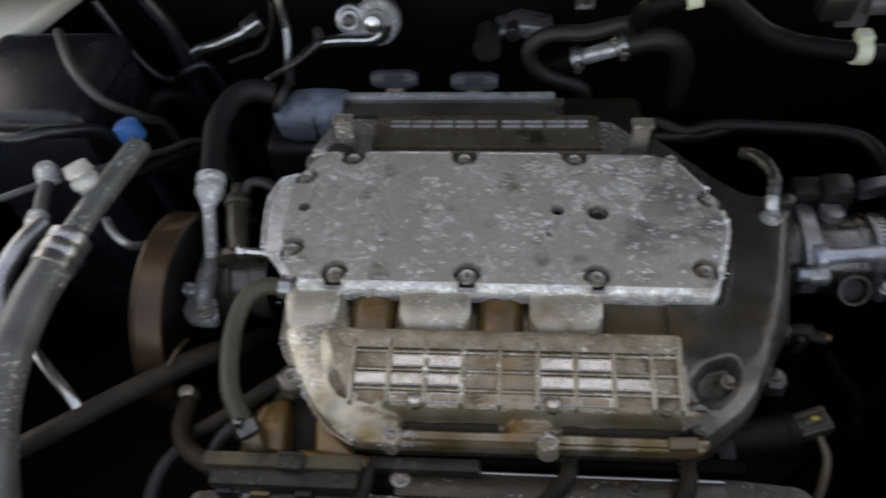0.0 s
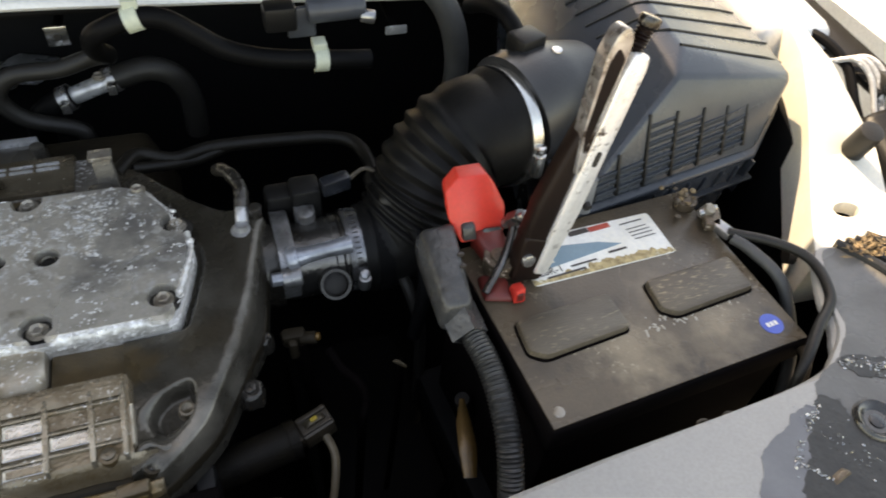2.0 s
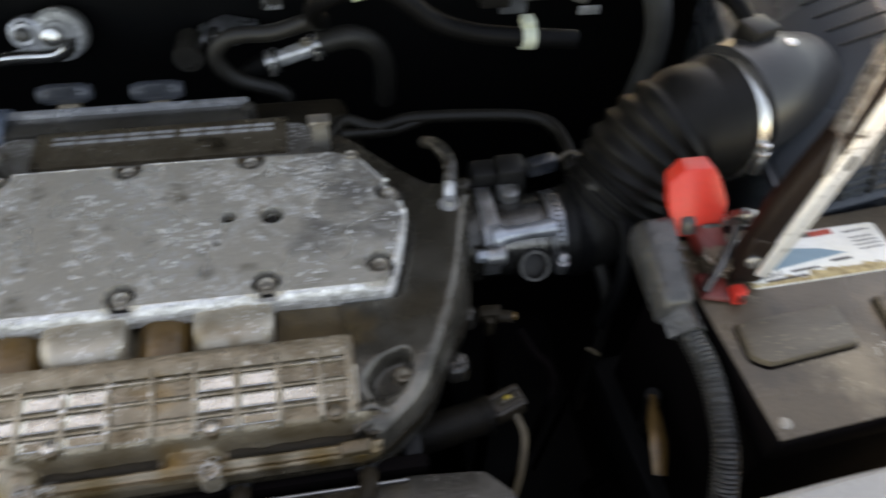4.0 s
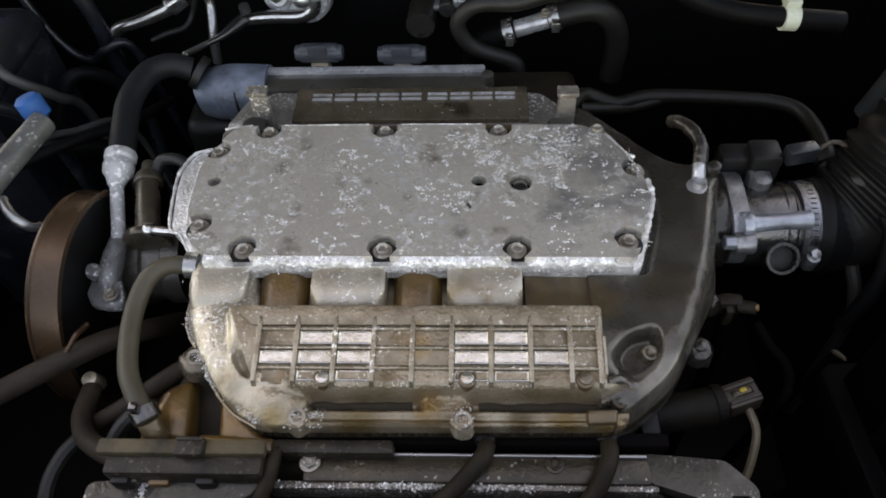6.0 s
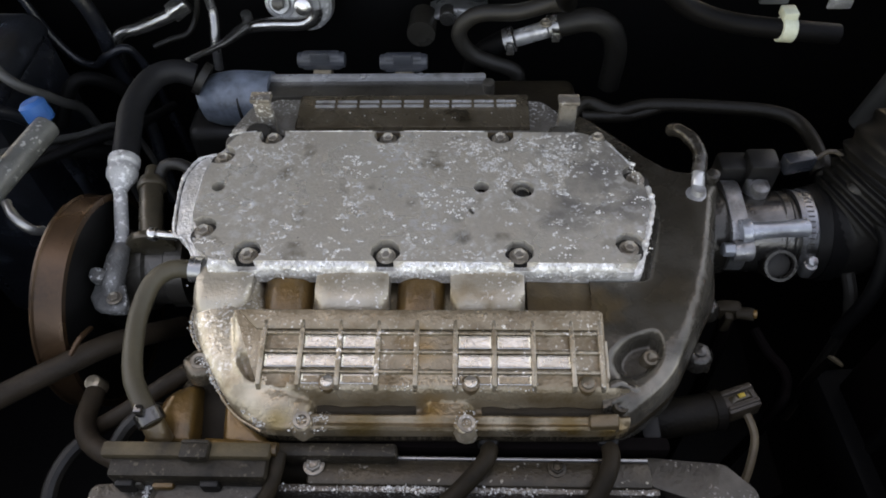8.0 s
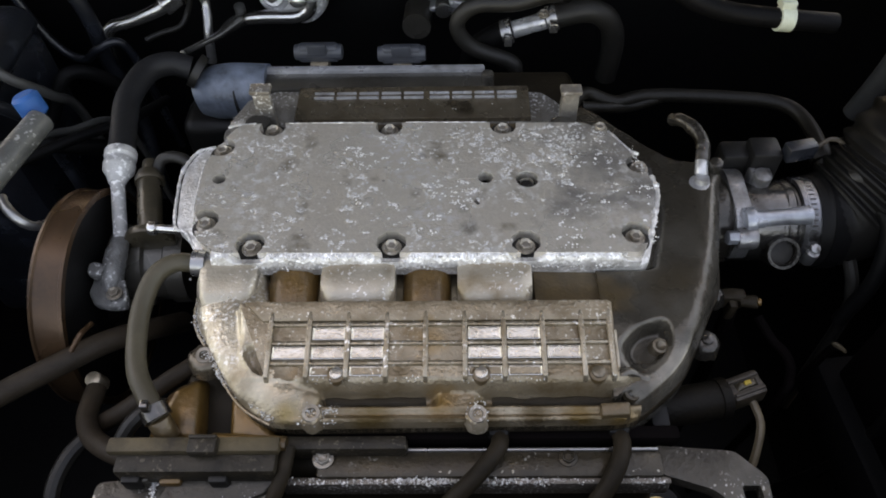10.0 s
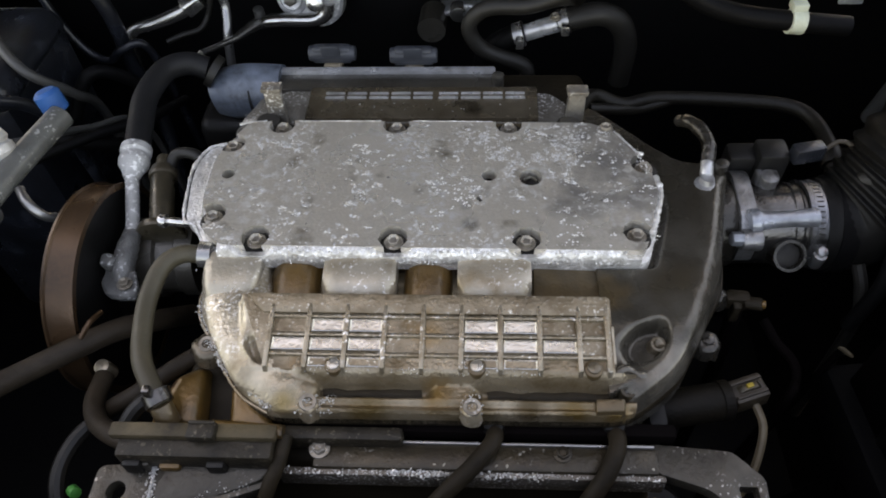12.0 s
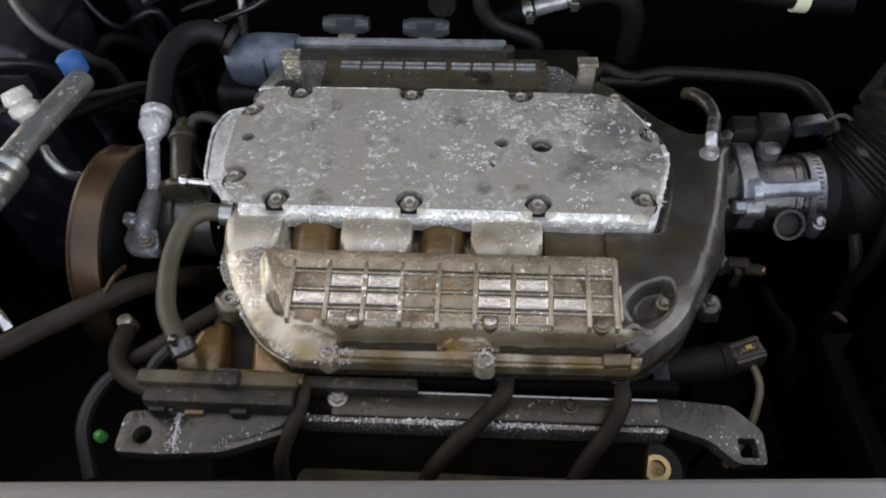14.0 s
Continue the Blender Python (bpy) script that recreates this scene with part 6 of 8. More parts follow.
# ---- right-hand side: apron, fender, front panel ----
apron = thing("fender_apron", (0.74, 0.38, 0.60), "cream-painted inner fender apron catching the sun", "car body panel")
AT = [(0.659, 0.272, 0.962), (0.735, 0.268, 0.962), (0.768, 0.315, 0.962), (0.800, 0.370, 0.967), (0.803, 0.456, 0.999), (0.80, 0.52, 1.012), (0.776, 0.505, 1.018), (0.752, 0.450, 1.018), (0.736, 0.408, 0.999), (0.720, 0.366, 0.973), (0.690, 0.317, 0.962)]
bm = bmesh.new()
vs = [bm.verts.new(p) for p in AT]
hole = [bm.verts.new((0.722 + 0.0125 * math.cos(a), 0.313 + 0.0085 * math.sin(a), 0.9628)) for a in (2 * math.pi * k / 16 for k in range(16))]
es = [bm.edges.new((l[i], l[(i + 1) % len(l)])) for l in (vs, hole) for i in range(len(l))]
bmesh.ops.triangle_fill(bm, use_beauty=True, edges=es)
low = bmesh.ops.extrude_edge_only(bm, edges=es)
for v in [g for g in low["geom"] if isinstance(g, bmesh.types.BMVert)]:
    v.co.z -= 0.055 if all((v.co.xy - Vector((0.722, 0.313))).length > 0.02 for _ in (0,)) else 0.012
part("top_panel", bm, M_CREAM, apron, "cream paint with dirty yellow patches", 25)
part("tower", hull([(0.745, 0.47, 0.6), (0.86, 0.47, 0.6), (0.86, 0.80, 0.6), (0.745, 0.80, 0.6), (0.752, 0.500, 1.016), (0.845, 0.50, 1.005), (0.845, 0.80, 1.03), (0.735, 0.80, 1.045)], 0.015, 3), M_WHITE, apron, "white strut tower in the sun")
# Added black panel that keeps sun off the inner fender wall below.
part("inner_wall", hull([(0.722, 0.352, 0.60), (0.730, 0.352, 0.60), (0.722, 0.352, 0.955), (0.730, 0.352, 0.955), (0.752, 0.52, 0.60), (0.760, 0.52, 0.60), (0.752, 0.49, 0.985), (0.760, 0.49, 0.985)], 0.002), M_BAY, apron)
part("side_hole", rod((0.672, 0.305, 0.93), (0.684, 0.300, 0.93), 0.008, 14, 0), M_SEAT, apron)
bump = thing("rubber_bumper", (0.765, 0.362, 0.962), "black rubber hood stop on the fender apron", "hood stop")
part("stem", rod((0.770, 0.372, 0.958), (0.766, 0.360, 1.0), 0.0105, 20, 0.0015), M_HOSE, bump)
part("foot", rod((0.7705, 0.373, 0.955), (0.7700, 0.3718, 0.968), 0.0165, 20, 0.002), M_CREAM, bump)

fender = thing("fender", (0.93, 0.45, 0.62), "white outer fender edge of the car", "car body panel")
bm = bmesh.new()
prof = [(0.865, 1.010), (0.872, 1.016), (0.905, 1.022), (0.935, 1.010), (0.955, 0.97), (0.965, 0.85), (0.965, 0.6)]
cols = [[bm.verts.new((x + dx, y, z)) for x, z in prof] for y, dx in ((0.20, -0.02), (0.42, 0.0), (0.56, 0.0), (0.80, -0.02), (1.1, -0.04))]
for a, b in zip(cols, cols[1:]):
    for k in range(len(prof) - 1):
        bm.faces.new((a[k], a[k + 1], b[k + 1], b[k]))
bmesh.ops.solidify(bm, geom=bm.faces[:], thickness=0.003)
part("skin", bm, M_WHITE, fender)
part("flange", hull([(0.835, 0.42, 0.985), (0.87, 0.42, 0.99), (0.845, 0.62, 0.99), (0.87, 0.62, 1.0), (0.84, 0.42, 0.975), (0.87, 0.42, 0.975), (0.85, 0.62, 0.975), (0.87, 0.62, 0.98)], 0.002), M_BLACK, fender)
lamp = thing("headlamp_housing", (0.82, 0.33, 0.80), "black plastic back of the headlamp beside the apron", "headlamp")
part("shell", hull([(0.792, 0.27, 0.84), (0.86, 0.27, 0.84), (0.792, 0.42, 0.84), (0.87, 0.42, 0.84), (0.798, 0.275, 0.945), (0.855, 0.275, 0.95), (0.815, 0.41, 0.975), (0.865, 0.41, 0.985)], 0.01, 3), M_BLACK, lamp)
part("latch_arm", hull([(0.838, 0.42, 0.985), (0.862, 0.415, 0.985), (0.850, 0.46, 0.99), (0.868, 0.455, 0.99), (0.842, 0.425, 1.0), (0.86, 0.42, 1.0)], 0.003), M_HOSE, lamp)
wires = thing("fender_wiring", (0.83, 0.45, 0.96), "pale wires and black cable tucked behind the apron", "wiring")
for dx in (0.0, 0.008, 0.017):
    part("wire", tube([(0.815 + dx, 0.47, 0.99), (0.828 + dx, 0.455, 1.0), (0.835 + dx, 0.435, 0.992), (0.832 + dx, 0.41, 0.97)], 0.0028, 8), M_CORR, wires)
part("cable", tube([(0.80, 0.54, 0.99), (0.818, 0.50, 1.0), (0.826, 0.46, 0.992), (0.818, 0.42, 0.97), (0.822, 0.38, 0.94)], 0.005, 10), M_RUBBER, wires)

front = thing("front_panel", (0.3, 0.1, 0.90), "grey plastic radiator cover panel along the front", "car trim panel")
PT = rounded([(0.325, -0.06), (0.78, -0.06), (0.80, 0.10), (0.735, 0.262), (0.652, 0.278), (0.636, 0.245), (0.620, 0.205), (0.585, 0.180), (0.42, 0.168), (0.325, 0.1595)], 0.012, 4)
part("cover", prism(PT, 0.966, 0.9745, 0.003), M_COVER, front, "matt grey cover")
# The cover goes on here in a darker grey.
part("shroud", prism([(-0.75, -0.06), (0.3235, -0.06), (0.3235, 0.1575), (0.05, 0.1455), (-0.20, 0.1325), (-0.75, 0.1105)], 0.966, 0.9735, 0.003), M_COVERDARK, front, "darker grey stretch of the front cover")
part("shroud_lip", tube([(0.323, 0.1560, 0.966), (0.05, 0.1437, 0.966), (-0.6, 0.1155, 0.966)], 0.005, 10), M_COVERDARK, front)
part("rear_lip", tube([(0.655, 0.272, 0.968), (0.634, 0.238, 0.967), (0.618, 0.203, 0.966), (0.58, 0.178, 0.966), (0.42, 0.166, 0.966), (0.327, 0.158, 0.966)], 0.005, 10), M_COVER, front)
def ragged(loop, size, seed):
    """The outline with an uneven, torn edge."""
    out = []
    for k, p in enumerate(rounded(loop, 0.015, 3)):
        loop_r = rounded(loop, 0.015, 3)
        a, b = Vector(p), Vector(loop_r[(k + 1) % len(loop_r)])
        m = max(1, int((b - a).length / 0.002))
        for q in range(m):
            c = a.lerp(b, q / m)
            out.append((c.x + size * (noise.noise((c.x * 220, c.y * 220, seed)) + 1.6 * noise.noise((c.x * 60, c.y * 60, seed))), c.y + size * (noise.noise((c.x * 220, c.y * 220, seed + 7)) + 1.6 * noise.noise((c.x * 60, c.y * 60, seed + 7)))))
    return out


part("dirty_film", prism(ragged([(0.577, 0.1785), (0.566, 0.160), (0.548, 0.146), (0.535, 0.128), (0.505, 0.09), (0.50, 0.0), (0.74, 0.0), (0.735, 0.10), (0.70, 0.20), (0.690, 0.25), (0.672, 0.272), (0.656, 0.273), (0.6395, 0.2445), (0.624, 0.2055), (0.606, 0.1895), (0.588, 0.1825)], 0.0012, 2.0), 0.9744, 0.9747, 0), M_FILM, front, "wet dirty grey film")
part("damp_film", prism(ragged([(0.568, 0.164), (0.548, 0.162), (0.530, 0.152), (0.512, 0.146), (0.50, 0.128), (0.47, 0.09), (0.50, 0.08), (0.54, 0.11), (0.565, 0.15)], 0.002, 3.0), 0.9746, 0.9749, 0), M_DAMP, front, "damp grey film")
part("wet_patch", prism(ragged([(0.572, 0.172), (0.562, 0.160), (0.548, 0.150), (0.538, 0.137), (0.528, 0.124), (0.505, 0.10), (0.49, 0.07), (0.60, 0.05), (0.70, 0.07), (0.70, 0.12), (0.652, 0.138), (0.628, 0.132), (0.606, 0.128), (0.585, 0.132), (0.578, 0.148), (0.580, 0.165)], 0.004, 5.0), 0.9748, 0.9753, 0), M_WET, front, "dark wet oily patch on the panel")
part("wet_patch", prism(ragged([(0.600, 0.186), (0.612, 0.189), (0.634, 0.178), (0.650, 0.163), (0.640, 0.158), (0.620, 0.168), (0.604, 0.174)], 0.003, 9.0), 0.9748, 0.9752, 0), M_WET, front)
random.seed(5)
for k in range(40):
    x, y = random.choice(((random.gauss(0.607, 0.006), random.gauss(0.185, 0.002)), (random.gauss(0.624, 0.007), random.gauss(0.178, 0.003)), (random.gauss(0.552, 0.006), random.gauss(0.152, 0.006)), (random.gauss(0.557, 0.010), random.gauss(0.138, 0.006)), (random.uniform(0.52, 0.64), random.uniform(0.10, 0.135))))
    if (Vector((x, y)) - Vector((0.595, 0.1425))).length < 0.018:
        continue
    r = random.choice((0.0003, 0.0004, 0.0005, 0.0006, 0.0009))
    part("droplet", turned(lathe([(0.0, 0.55 * r), (0.45 * r, 0.45 * r), (0.8 * r, 0.25 * r), (r, 0.0), (0.0, 0.0)], (0, 0, 0), (0, 0, 1), 8), Matrix.Translation((x, y, 0.9751)) @ Matrix.Rotation(k, 4, "Z") @ Matrix.Diagonal((random.uniform(0.8, 2.0), 1, 1, 1))), M_GLINT, front)
# Clusters of metal beads imitate the sparkle of the wet film.
tagged(part("beaded_water", crumbs([(a + (0.9751,), b + (0.9751,), sp, n, r) for a, b, sp, n, r in (
    ((0.600, 0.185), (0.613, 0.1815), 0.0016, 60, 0.0009), ((0.618, 0.1785), (0.632, 0.1725), 0.0022, 90, 0.0010), ((0.619, 0.171), (0.626, 0.167), 0.002, 26, 0.0008),
    ((0.567, 0.1625), (0.548, 0.150), 0.0009, 75, 0.0009), ((0.539, 0.144), (0.525, 0.130), 0.0014, 60, 0.0009), ((0.561, 0.142), (0.560, 0.128), 0.0045, 70, 0.0007),
    ((0.531, 0.131), (0.542, 0.119), 0.0010, 50, 0.0011), ((0.566, 0.127), (0.579, 0.116), 0.0035, 40, 0.0007), ((0.578, 0.111), (0.590, 0.107), 0.001, 20, 0.0009))], 12), M_GLINT, front, "metal beads standing in for glints on the wet film"), kind="stuff")
for x in (0.492, 0.511):
    part("edge_clip", tube([(x - 0.005, 0.1725, 0.966), (x - 0.0025, 0.1760, 0.968), (x + 0.0025, 0.1760, 0.968), (x + 0.005, 0.1725, 0.966)], 0.0009, 8), M_CONN, front)
plug = part("push_clip", lathe([(0.0, -0.0012), (0.0060, -0.0012), (0.0078, -0.0006), (0.0098, 0.0010), (0.0118, 0.0030), (0.0130, 0.0034), (0.0142, 0.0020), (0.0152, 0.0), (0.0152, -0.002)], (0.595, 0.1425, 0.9752), (0, 0, 1), 36), M_GLOSSBLACK, front, "round push clip in a wet ring")
part("clip_pin", lathe([(0.0, 0.0014), (0.003, 0.0012), (0.0048, 0.0006), (0.0054, -0.002)], (0.595, 0.1425, 0.9752), (0, 0, 1), 20), M_GLOSSBLACK, plug)
part("brass_bit", hull([(0.541, 0.115, 0.975), (0.556, 0.119, 0.975), (0.552, 0.124, 0.975), (0.541, 0.121, 0.975), (0.544, 0.117, 0.9775), (0.553, 0.120, 0.978), (0.550, 0.122, 0.977)], 0.0006), M_LEADCRUST, front)
for dx, r in ((0.0, 0.0042), (0.010, 0.0034), (0.019, 0.0034), (0.029, 0.005)):
    part("seal_strip", tube([(0.672 + dx, 0.276, 0.975), (0.690 + dx * 1.3, 0.245, 0.976), (0.704 + dx * 1.3, 0.20, 0.976), (0.716 + dx * 1.3, 0.14, 0.976), (0.722 + dx * 1.3, 0.05, 0.976)], r, 10), M_SEAL, front)
leaf = thing("leaf_debris", (0.69, 0.262, 0.975), "dry brown leaf litter caught in the panel seal", "debris", kind="stuff")
random.seed(9)
bm = bmesh.new()
for k in range(110):
    c = Vector((random.gauss(0.692, 0.013), random.gauss(0.262, 0.006), 0.979 + random.uniform(0, 0.004)))
    m = Matrix.Translation(c) @ Euler([random.uniform(-0.6, 0.6), random.uniform(-0.6, 0.6), random.uniform(0, 6.3)]).to_matrix().to_4x4()
    s = random.uniform(0.0008, 0.0024)
    v = [bm.verts.new(m @ Vector(p)) for p in ((-2 * s, 0, 0), (0, 0.6 * s, 0.3 * s), (2 * s, 0, 0), (0, -0.6 * s, 0.3 * s))]
    bm.faces.new(v)
part("litter", bm, M_DEBRIS, leaf)

# ---- cowl, hoses and valves along the firewall ----
cowl = thing("cowl", (0.0, 0.70, 0.95), "off-white cowl lip and grey air mesh below the windscreen", "car body panel")
part("lip", tube([(-0.78, 0.70, 0.957), (-0.45, 0.690, 0.992), (0.0, 0.672, 1.010), (0.25, 0.664, 1.004), (0.45, 0.664, 0.990), (0.60, 0.675, 0.978), (0.74, 0.70, 0.978)], 0.0095, 12, flat=0.6), M_WHITE, cowl, "off-white painted lip")
bm = bmesh.new()
for k in range(90):
    x = -0.35 + k * 0.0085
    z = 1.014 - 0.09 * max(0, abs(x - 0.05) - 0.1) ** 1.3
    bmesh.ops.create_cube(bm, size=1, matrix=Matrix.Translation((x, 0.715, z)) @ Matrix.Diagonal((0.0028, 0.075, 0.003, 1)))
for j in range(9):
    bmesh.ops.create_cube(bm, size=1, matrix=Matrix.Translation((0.03, 0.682 + j * 0.0085, 1.010)) @ Matrix.Diagonal((0.76, 0.0026, 0.003, 1)))
tagged(part("air_mesh", bm, M_MESH, cowl), kind="stuff")
part("tray", block(-0.77, 0.74, 0.695, 0.80, 0.980, 0.988, 0.003), M_BAY, cowl)

vac = thing("vacuum_hose", (0.27, 0.59, 0.95), "black vacuum hose held by pale green clips on the firewall", "hose")
part("hose", tube([(0.168, 0.632, 0.975), (0.150, 0.645, 0.966), (0.121, 0.645, 0.958), (0.083, 0.645, 0.956), (0.066, 0.645, 0.936), (0.080, 0.645, 0.910), (0.119, 0.645, 0.892), (0.126, 0.645, 0.877), (0.128, 0.655, 0.82)], 0.0078, 14), M_HOSE, vac)
part("hose", tube([(0.166, 0.634, 0.974), (0.160, 0.615, 0.992), (0.163, 0.600, 1.012), (0.176, 0.592, 1.024), (0.197, 0.592, 1.030), (0.219, 0.590, 1.029), (0.241, 0.588, 1.014), (0.263, 0.586, 0.998), (0.297, 0.583, 0.987), (0.343, 0.578, 0.983), (0.388, 0.578, 0.978)], 0.0085, 14), M_RUBBER, vac)
for p, d, s in (((0.197, 0.592, 1.030), (1, 0, 0.25), 1), ((0.343, 0.578, 0.983), (1, 0, -0.08), 1)):
    d = Vector(d).normalized()
    c = part("clip", hollow(Vector(p) - d * 0.006, Vector(p) + d * 0.006, 0.0105, 0.0015, 20), M_CLIP, vac, "pale green nylon clip")
    part("clip_tab", block(p[0] - 0.006, p[0] + 0.006, p[1] - 0.002, p[1] + 0.012, p[2] + 0.008, p[2] + 0.016, 0.001), M_CLIP, c)

heat = thing("heater_hose", (0.16, 0.66, 0.86), "black heater hose with a bright metal joiner", "hose")
JA, JB = Vector((0.122, 0.662, 0.917)), Vector((0.154, 0.662, 0.928))
JD = (JB - JA).normalized()
part("joiner", rod(JA, JB, 0.0085, 18, 0.001), M_BAND, heat, "bright aluminium joiner")
for p in (JA - JD * 0.006, JB + JD * 0.006):
    band = part("spring_clamp", hollow(p - JD * 0.005, p + JD * 0.005, 0.0125, 0.0018, 20), M_PIPE, heat, "steel spring clamp")
    part("clamp_ear", block(p.x - 0.004, p.x + 0.004, p.y - 0.020, p.y - 0.010, p.z - 0.004, p.z + 0.006, 0.001), M_STEEL, band)
part("hose_end", tube([JB + JD * 0.002, JB + JD * 0.015, (0.195, 0.662, 0.938), (0.216, 0.664, 0.925), (0.226, 0.668, 0.895), (0.226, 0.672, 0.85)], 0.0115, 14), M_HOSE, heat)
part("hose_end", tube([JA - JD * 0.002, JA - JD * 0.014, (0.085, 0.668, 0.89), (0.078, 0.68, 0.85)], 0.0115, 14), M_RUBBER, heat)
piece("bolt", SMALL_BOLT, heat, (0.150, 0.655, 0.938))

valve = thing("purge_valve", (0.345, 0.585, 1.0), "black solenoid valve above the vacuum hose", "valve")
part("body", rod((0.335, 0.590, 1.024), (0.385, 0.588, 1.026), 0.011, 18, 0.003), M_COIL, valve)
part("socket", block(0.298, 0.325, 0.578, 0.598, 1.012, 1.034, 0.003), M_BLACK, valve)
part("bracket", block(0.318, 0.342, 0.588, 0.593, 1.0, 1.028, 0.0015), M_COIL, valve)
part("tip", rod((0.380, 0.582, 1.020), (0.392, 0.580, 1.018), 0.006, 12), M_PIPE, valve)
up = thing("brake_booster_hose", (0.47, 0.62, 0.90), "grey-black thick hose dropping from the cowl", "hose")
part("hose", tube([(0.44, 0.64, 1.03), (0.462, 0.622, 1.012), (0.478, 0.615, 0.985), (0.487, 0.613, 0.945), (0.487, 0.615, 0.90), (0.48, 0.62, 0.84)], 0.0125, 16), M_GREYHOSE, up)
tag = thing("firewall_tag", (0.45, 0.70, 0.92), "small grey tag on the firewall", "tag")
part("plate", block(0.437, 0.461, 0.698, 0.702, 0.923, 0.933, 0.0015), M_CORR, tag)
part("stalk", block(0.446, 0.452, 0.702, 0.80, 0.925, 0.931, 0.001), M_BAY, tag)
sq = thing("square_bracket", (0.12, 0.70, 0.93), "small bright square bracket below the cowl", "bracket")
part("plate", block(0.112, 0.131, 0.688, 0.691, 0.954, 0.974, 0.001), M_STEEL, sq)
part("stalk", block(0.118, 0.124, 0.690, 0.80, 0.957, 0.967, 0.001), M_BAY, sq)
part("hole", rod((0.1215, 0.6865, 0.964), (0.1215, 0.6885, 0.964), 0.0035, 12, 0), M_SEAT, sq)

# bright brackets on the firewall
bkt = thing("metal_bracket", (0.06, 0.77, 0.86), "bright cast bracket bolted to the firewall", "bracket")
part("arm", hull([(0.028, 0.755, 0.878), (0.06, 0.750, 0.895), (0.100, 0.755, 0.885), (0.075, 0.752, 0.872), (0.028, 0.80, 0.872), (0.06, 0.80, 0.885), (0.100, 0.80, 0.875)], 0.004, 3), M_BAND, bkt)
part("lug", rod((0.052, 0.742, 0.886), (0.052, 0.76, 0.886), 0.0095, 18, 0.002), M_STEEL, bkt)
part("sleeve", hollow((0.022, 0.735, 0.872), (0.024, 0.77, 0.872), 0.016, 0.004, 22), M_DARKALU, bkt)

# ---- air-conditioning pipes on the left ----
ac = thing("ac_hose", (-0.215, 0.46, 0.85), "thick black air-conditioning hose with a corroded crimp fitting", "hose")
part("hose", tube([(-0.188, 0.596, 0.925), (-0.205, 0.594, 0.932), (-0.222, 0.580, 0.934), (-0.230, 0.545, 0.932), (-0.225, 0.510, 0.930), (-0.219, 0.478, 0.928)], 0.0110, 18), M_ACHOSE, ac)
part("crimp", lathe([(0.009, 0.0), (0.0128, 0.002), (0.0128, 0.008), (0.0108, 0.010), (0.0108, 0.012), (0.0126, 0.015), (0.0122, 0.021), (0.009, 0.026), (0.0062, 0.034)], (-0.2188, 0.480, 0.930), (0.12, -0.98, -0.12), 24), M_CORR, ac, "white-corroded crimp collar")
part("pipe", tube([(-0.2145, 0.448, 0.926), (-0.209, 0.425, 0.920), (-0.203, 0.400, 0.914), (-0.202, 0.385, 0.912)], 0.0054, 14), M_CORR, ac)
elbow = tube([(-0.2025, 0.398, 0.9135), (-0.203, 0.384, 0.911), (-0.2035, 0.370, 0.906), (-0.205, 0.360, 0.897)], [0.0066, 0.0082, 0.0085, 0.0080], 16, 0.002)
foot = hull([(-0.219, 0.366, 0.905), (-0.209, 0.374, 0.906), (-0.193, 0.366, 0.906), (-0.186, 0.350, 0.904), (-0.194, 0.341, 0.902), (-0.211, 0.345, 0.902), (-0.220, 0.356, 0.904), (-0.217, 0.364, 0.893), (-0.195, 0.364, 0.893), (-0.188, 0.346, 0.891), (-0.212, 0.347, 0.891)], 0.003, 3)
boss = rod((-0.2135, 0.372, 0.900), (-0.2135, 0.370, 0.9155), 0.0062, 14, 0.002)
for bm in (elbow, foot, boss):
    for v in bm.verts:
        v.co += Vector((noise.noise(v.co * 240), noise.noise(v.co * 240 + Vector((5, 0, 0))), noise.noise(v.co * 240 + Vector((0, 5, 0))))) * 0.0014
part("elbow", join(elbow, foot, boss), M_CORRDARK, ac, "grey corroded pipe elbow", 60)
piece("bolt", SMALL_BOLT, ac, (-0.197, 0.3525, 0.9055))
ac.location.x += 0.004
part("end_collar", hollow((-0.186, 0.598, 0.922), (-0.180, 0.597, 0.918), 0.0165, 0.004, 20), M_HOSE, ac)

hard = thing("ac_hard_pipes", (-0.2, 0.74, 0.80), "bright bent metal refrigerant pipes at the firewall", "pipe")
part("pipe", tube([(-0.195, 0.615, 0.928), (-0.188, 0.645, 0.916), (-0.182, 0.680, 0.901), (-0.177, 0.715, 0.890), (-0.170, 0.735, 0.884), (-0.147, 0.745, 0.880), (-0.114, 0.750, 0.877), (-0.098, 0.752, 0.884), (-0.096, 0.755, 0.894)], [0.0030, 0.0030, 0.0032, 0.0042, 0.0068, 0.0075, 0.0078, 0.0078, 0.0085], 14), M_STEEL, hard)
part("pipe", tube([(-0.330, 0.715, 0.80), (-0.327, 0.720, 0.843), (-0.324, 0.725, 0.867), (-0.314, 0.730, 0.880), (-0.289, 0.735, 0.885), (-0.257, 0.740, 0.896), (-0.246, 0.742, 0.903)], [0.0078, 0.0078, 0.0075, 0.0070, 0.0072, 0.0080, 0.0080], 14), M_STEEL, hard)
part("nut", rod((-0.254, 0.741, 0.898), (-0.236, 0.748, 0.908), 0.0135, 6, 0.002), M_STEEL, hard)
part("thin_pipe", tube([(-0.204, 0.735, 0.955), (-0.204, 0.730, 0.936), (-0.203, 0.730, 0.911), (-0.202, 0.720, 0.896), (-0.203, 0.710, 0.880), (-0.206, 0.705, 0.85)], 0.0050, 12), M_PIPE, hard)
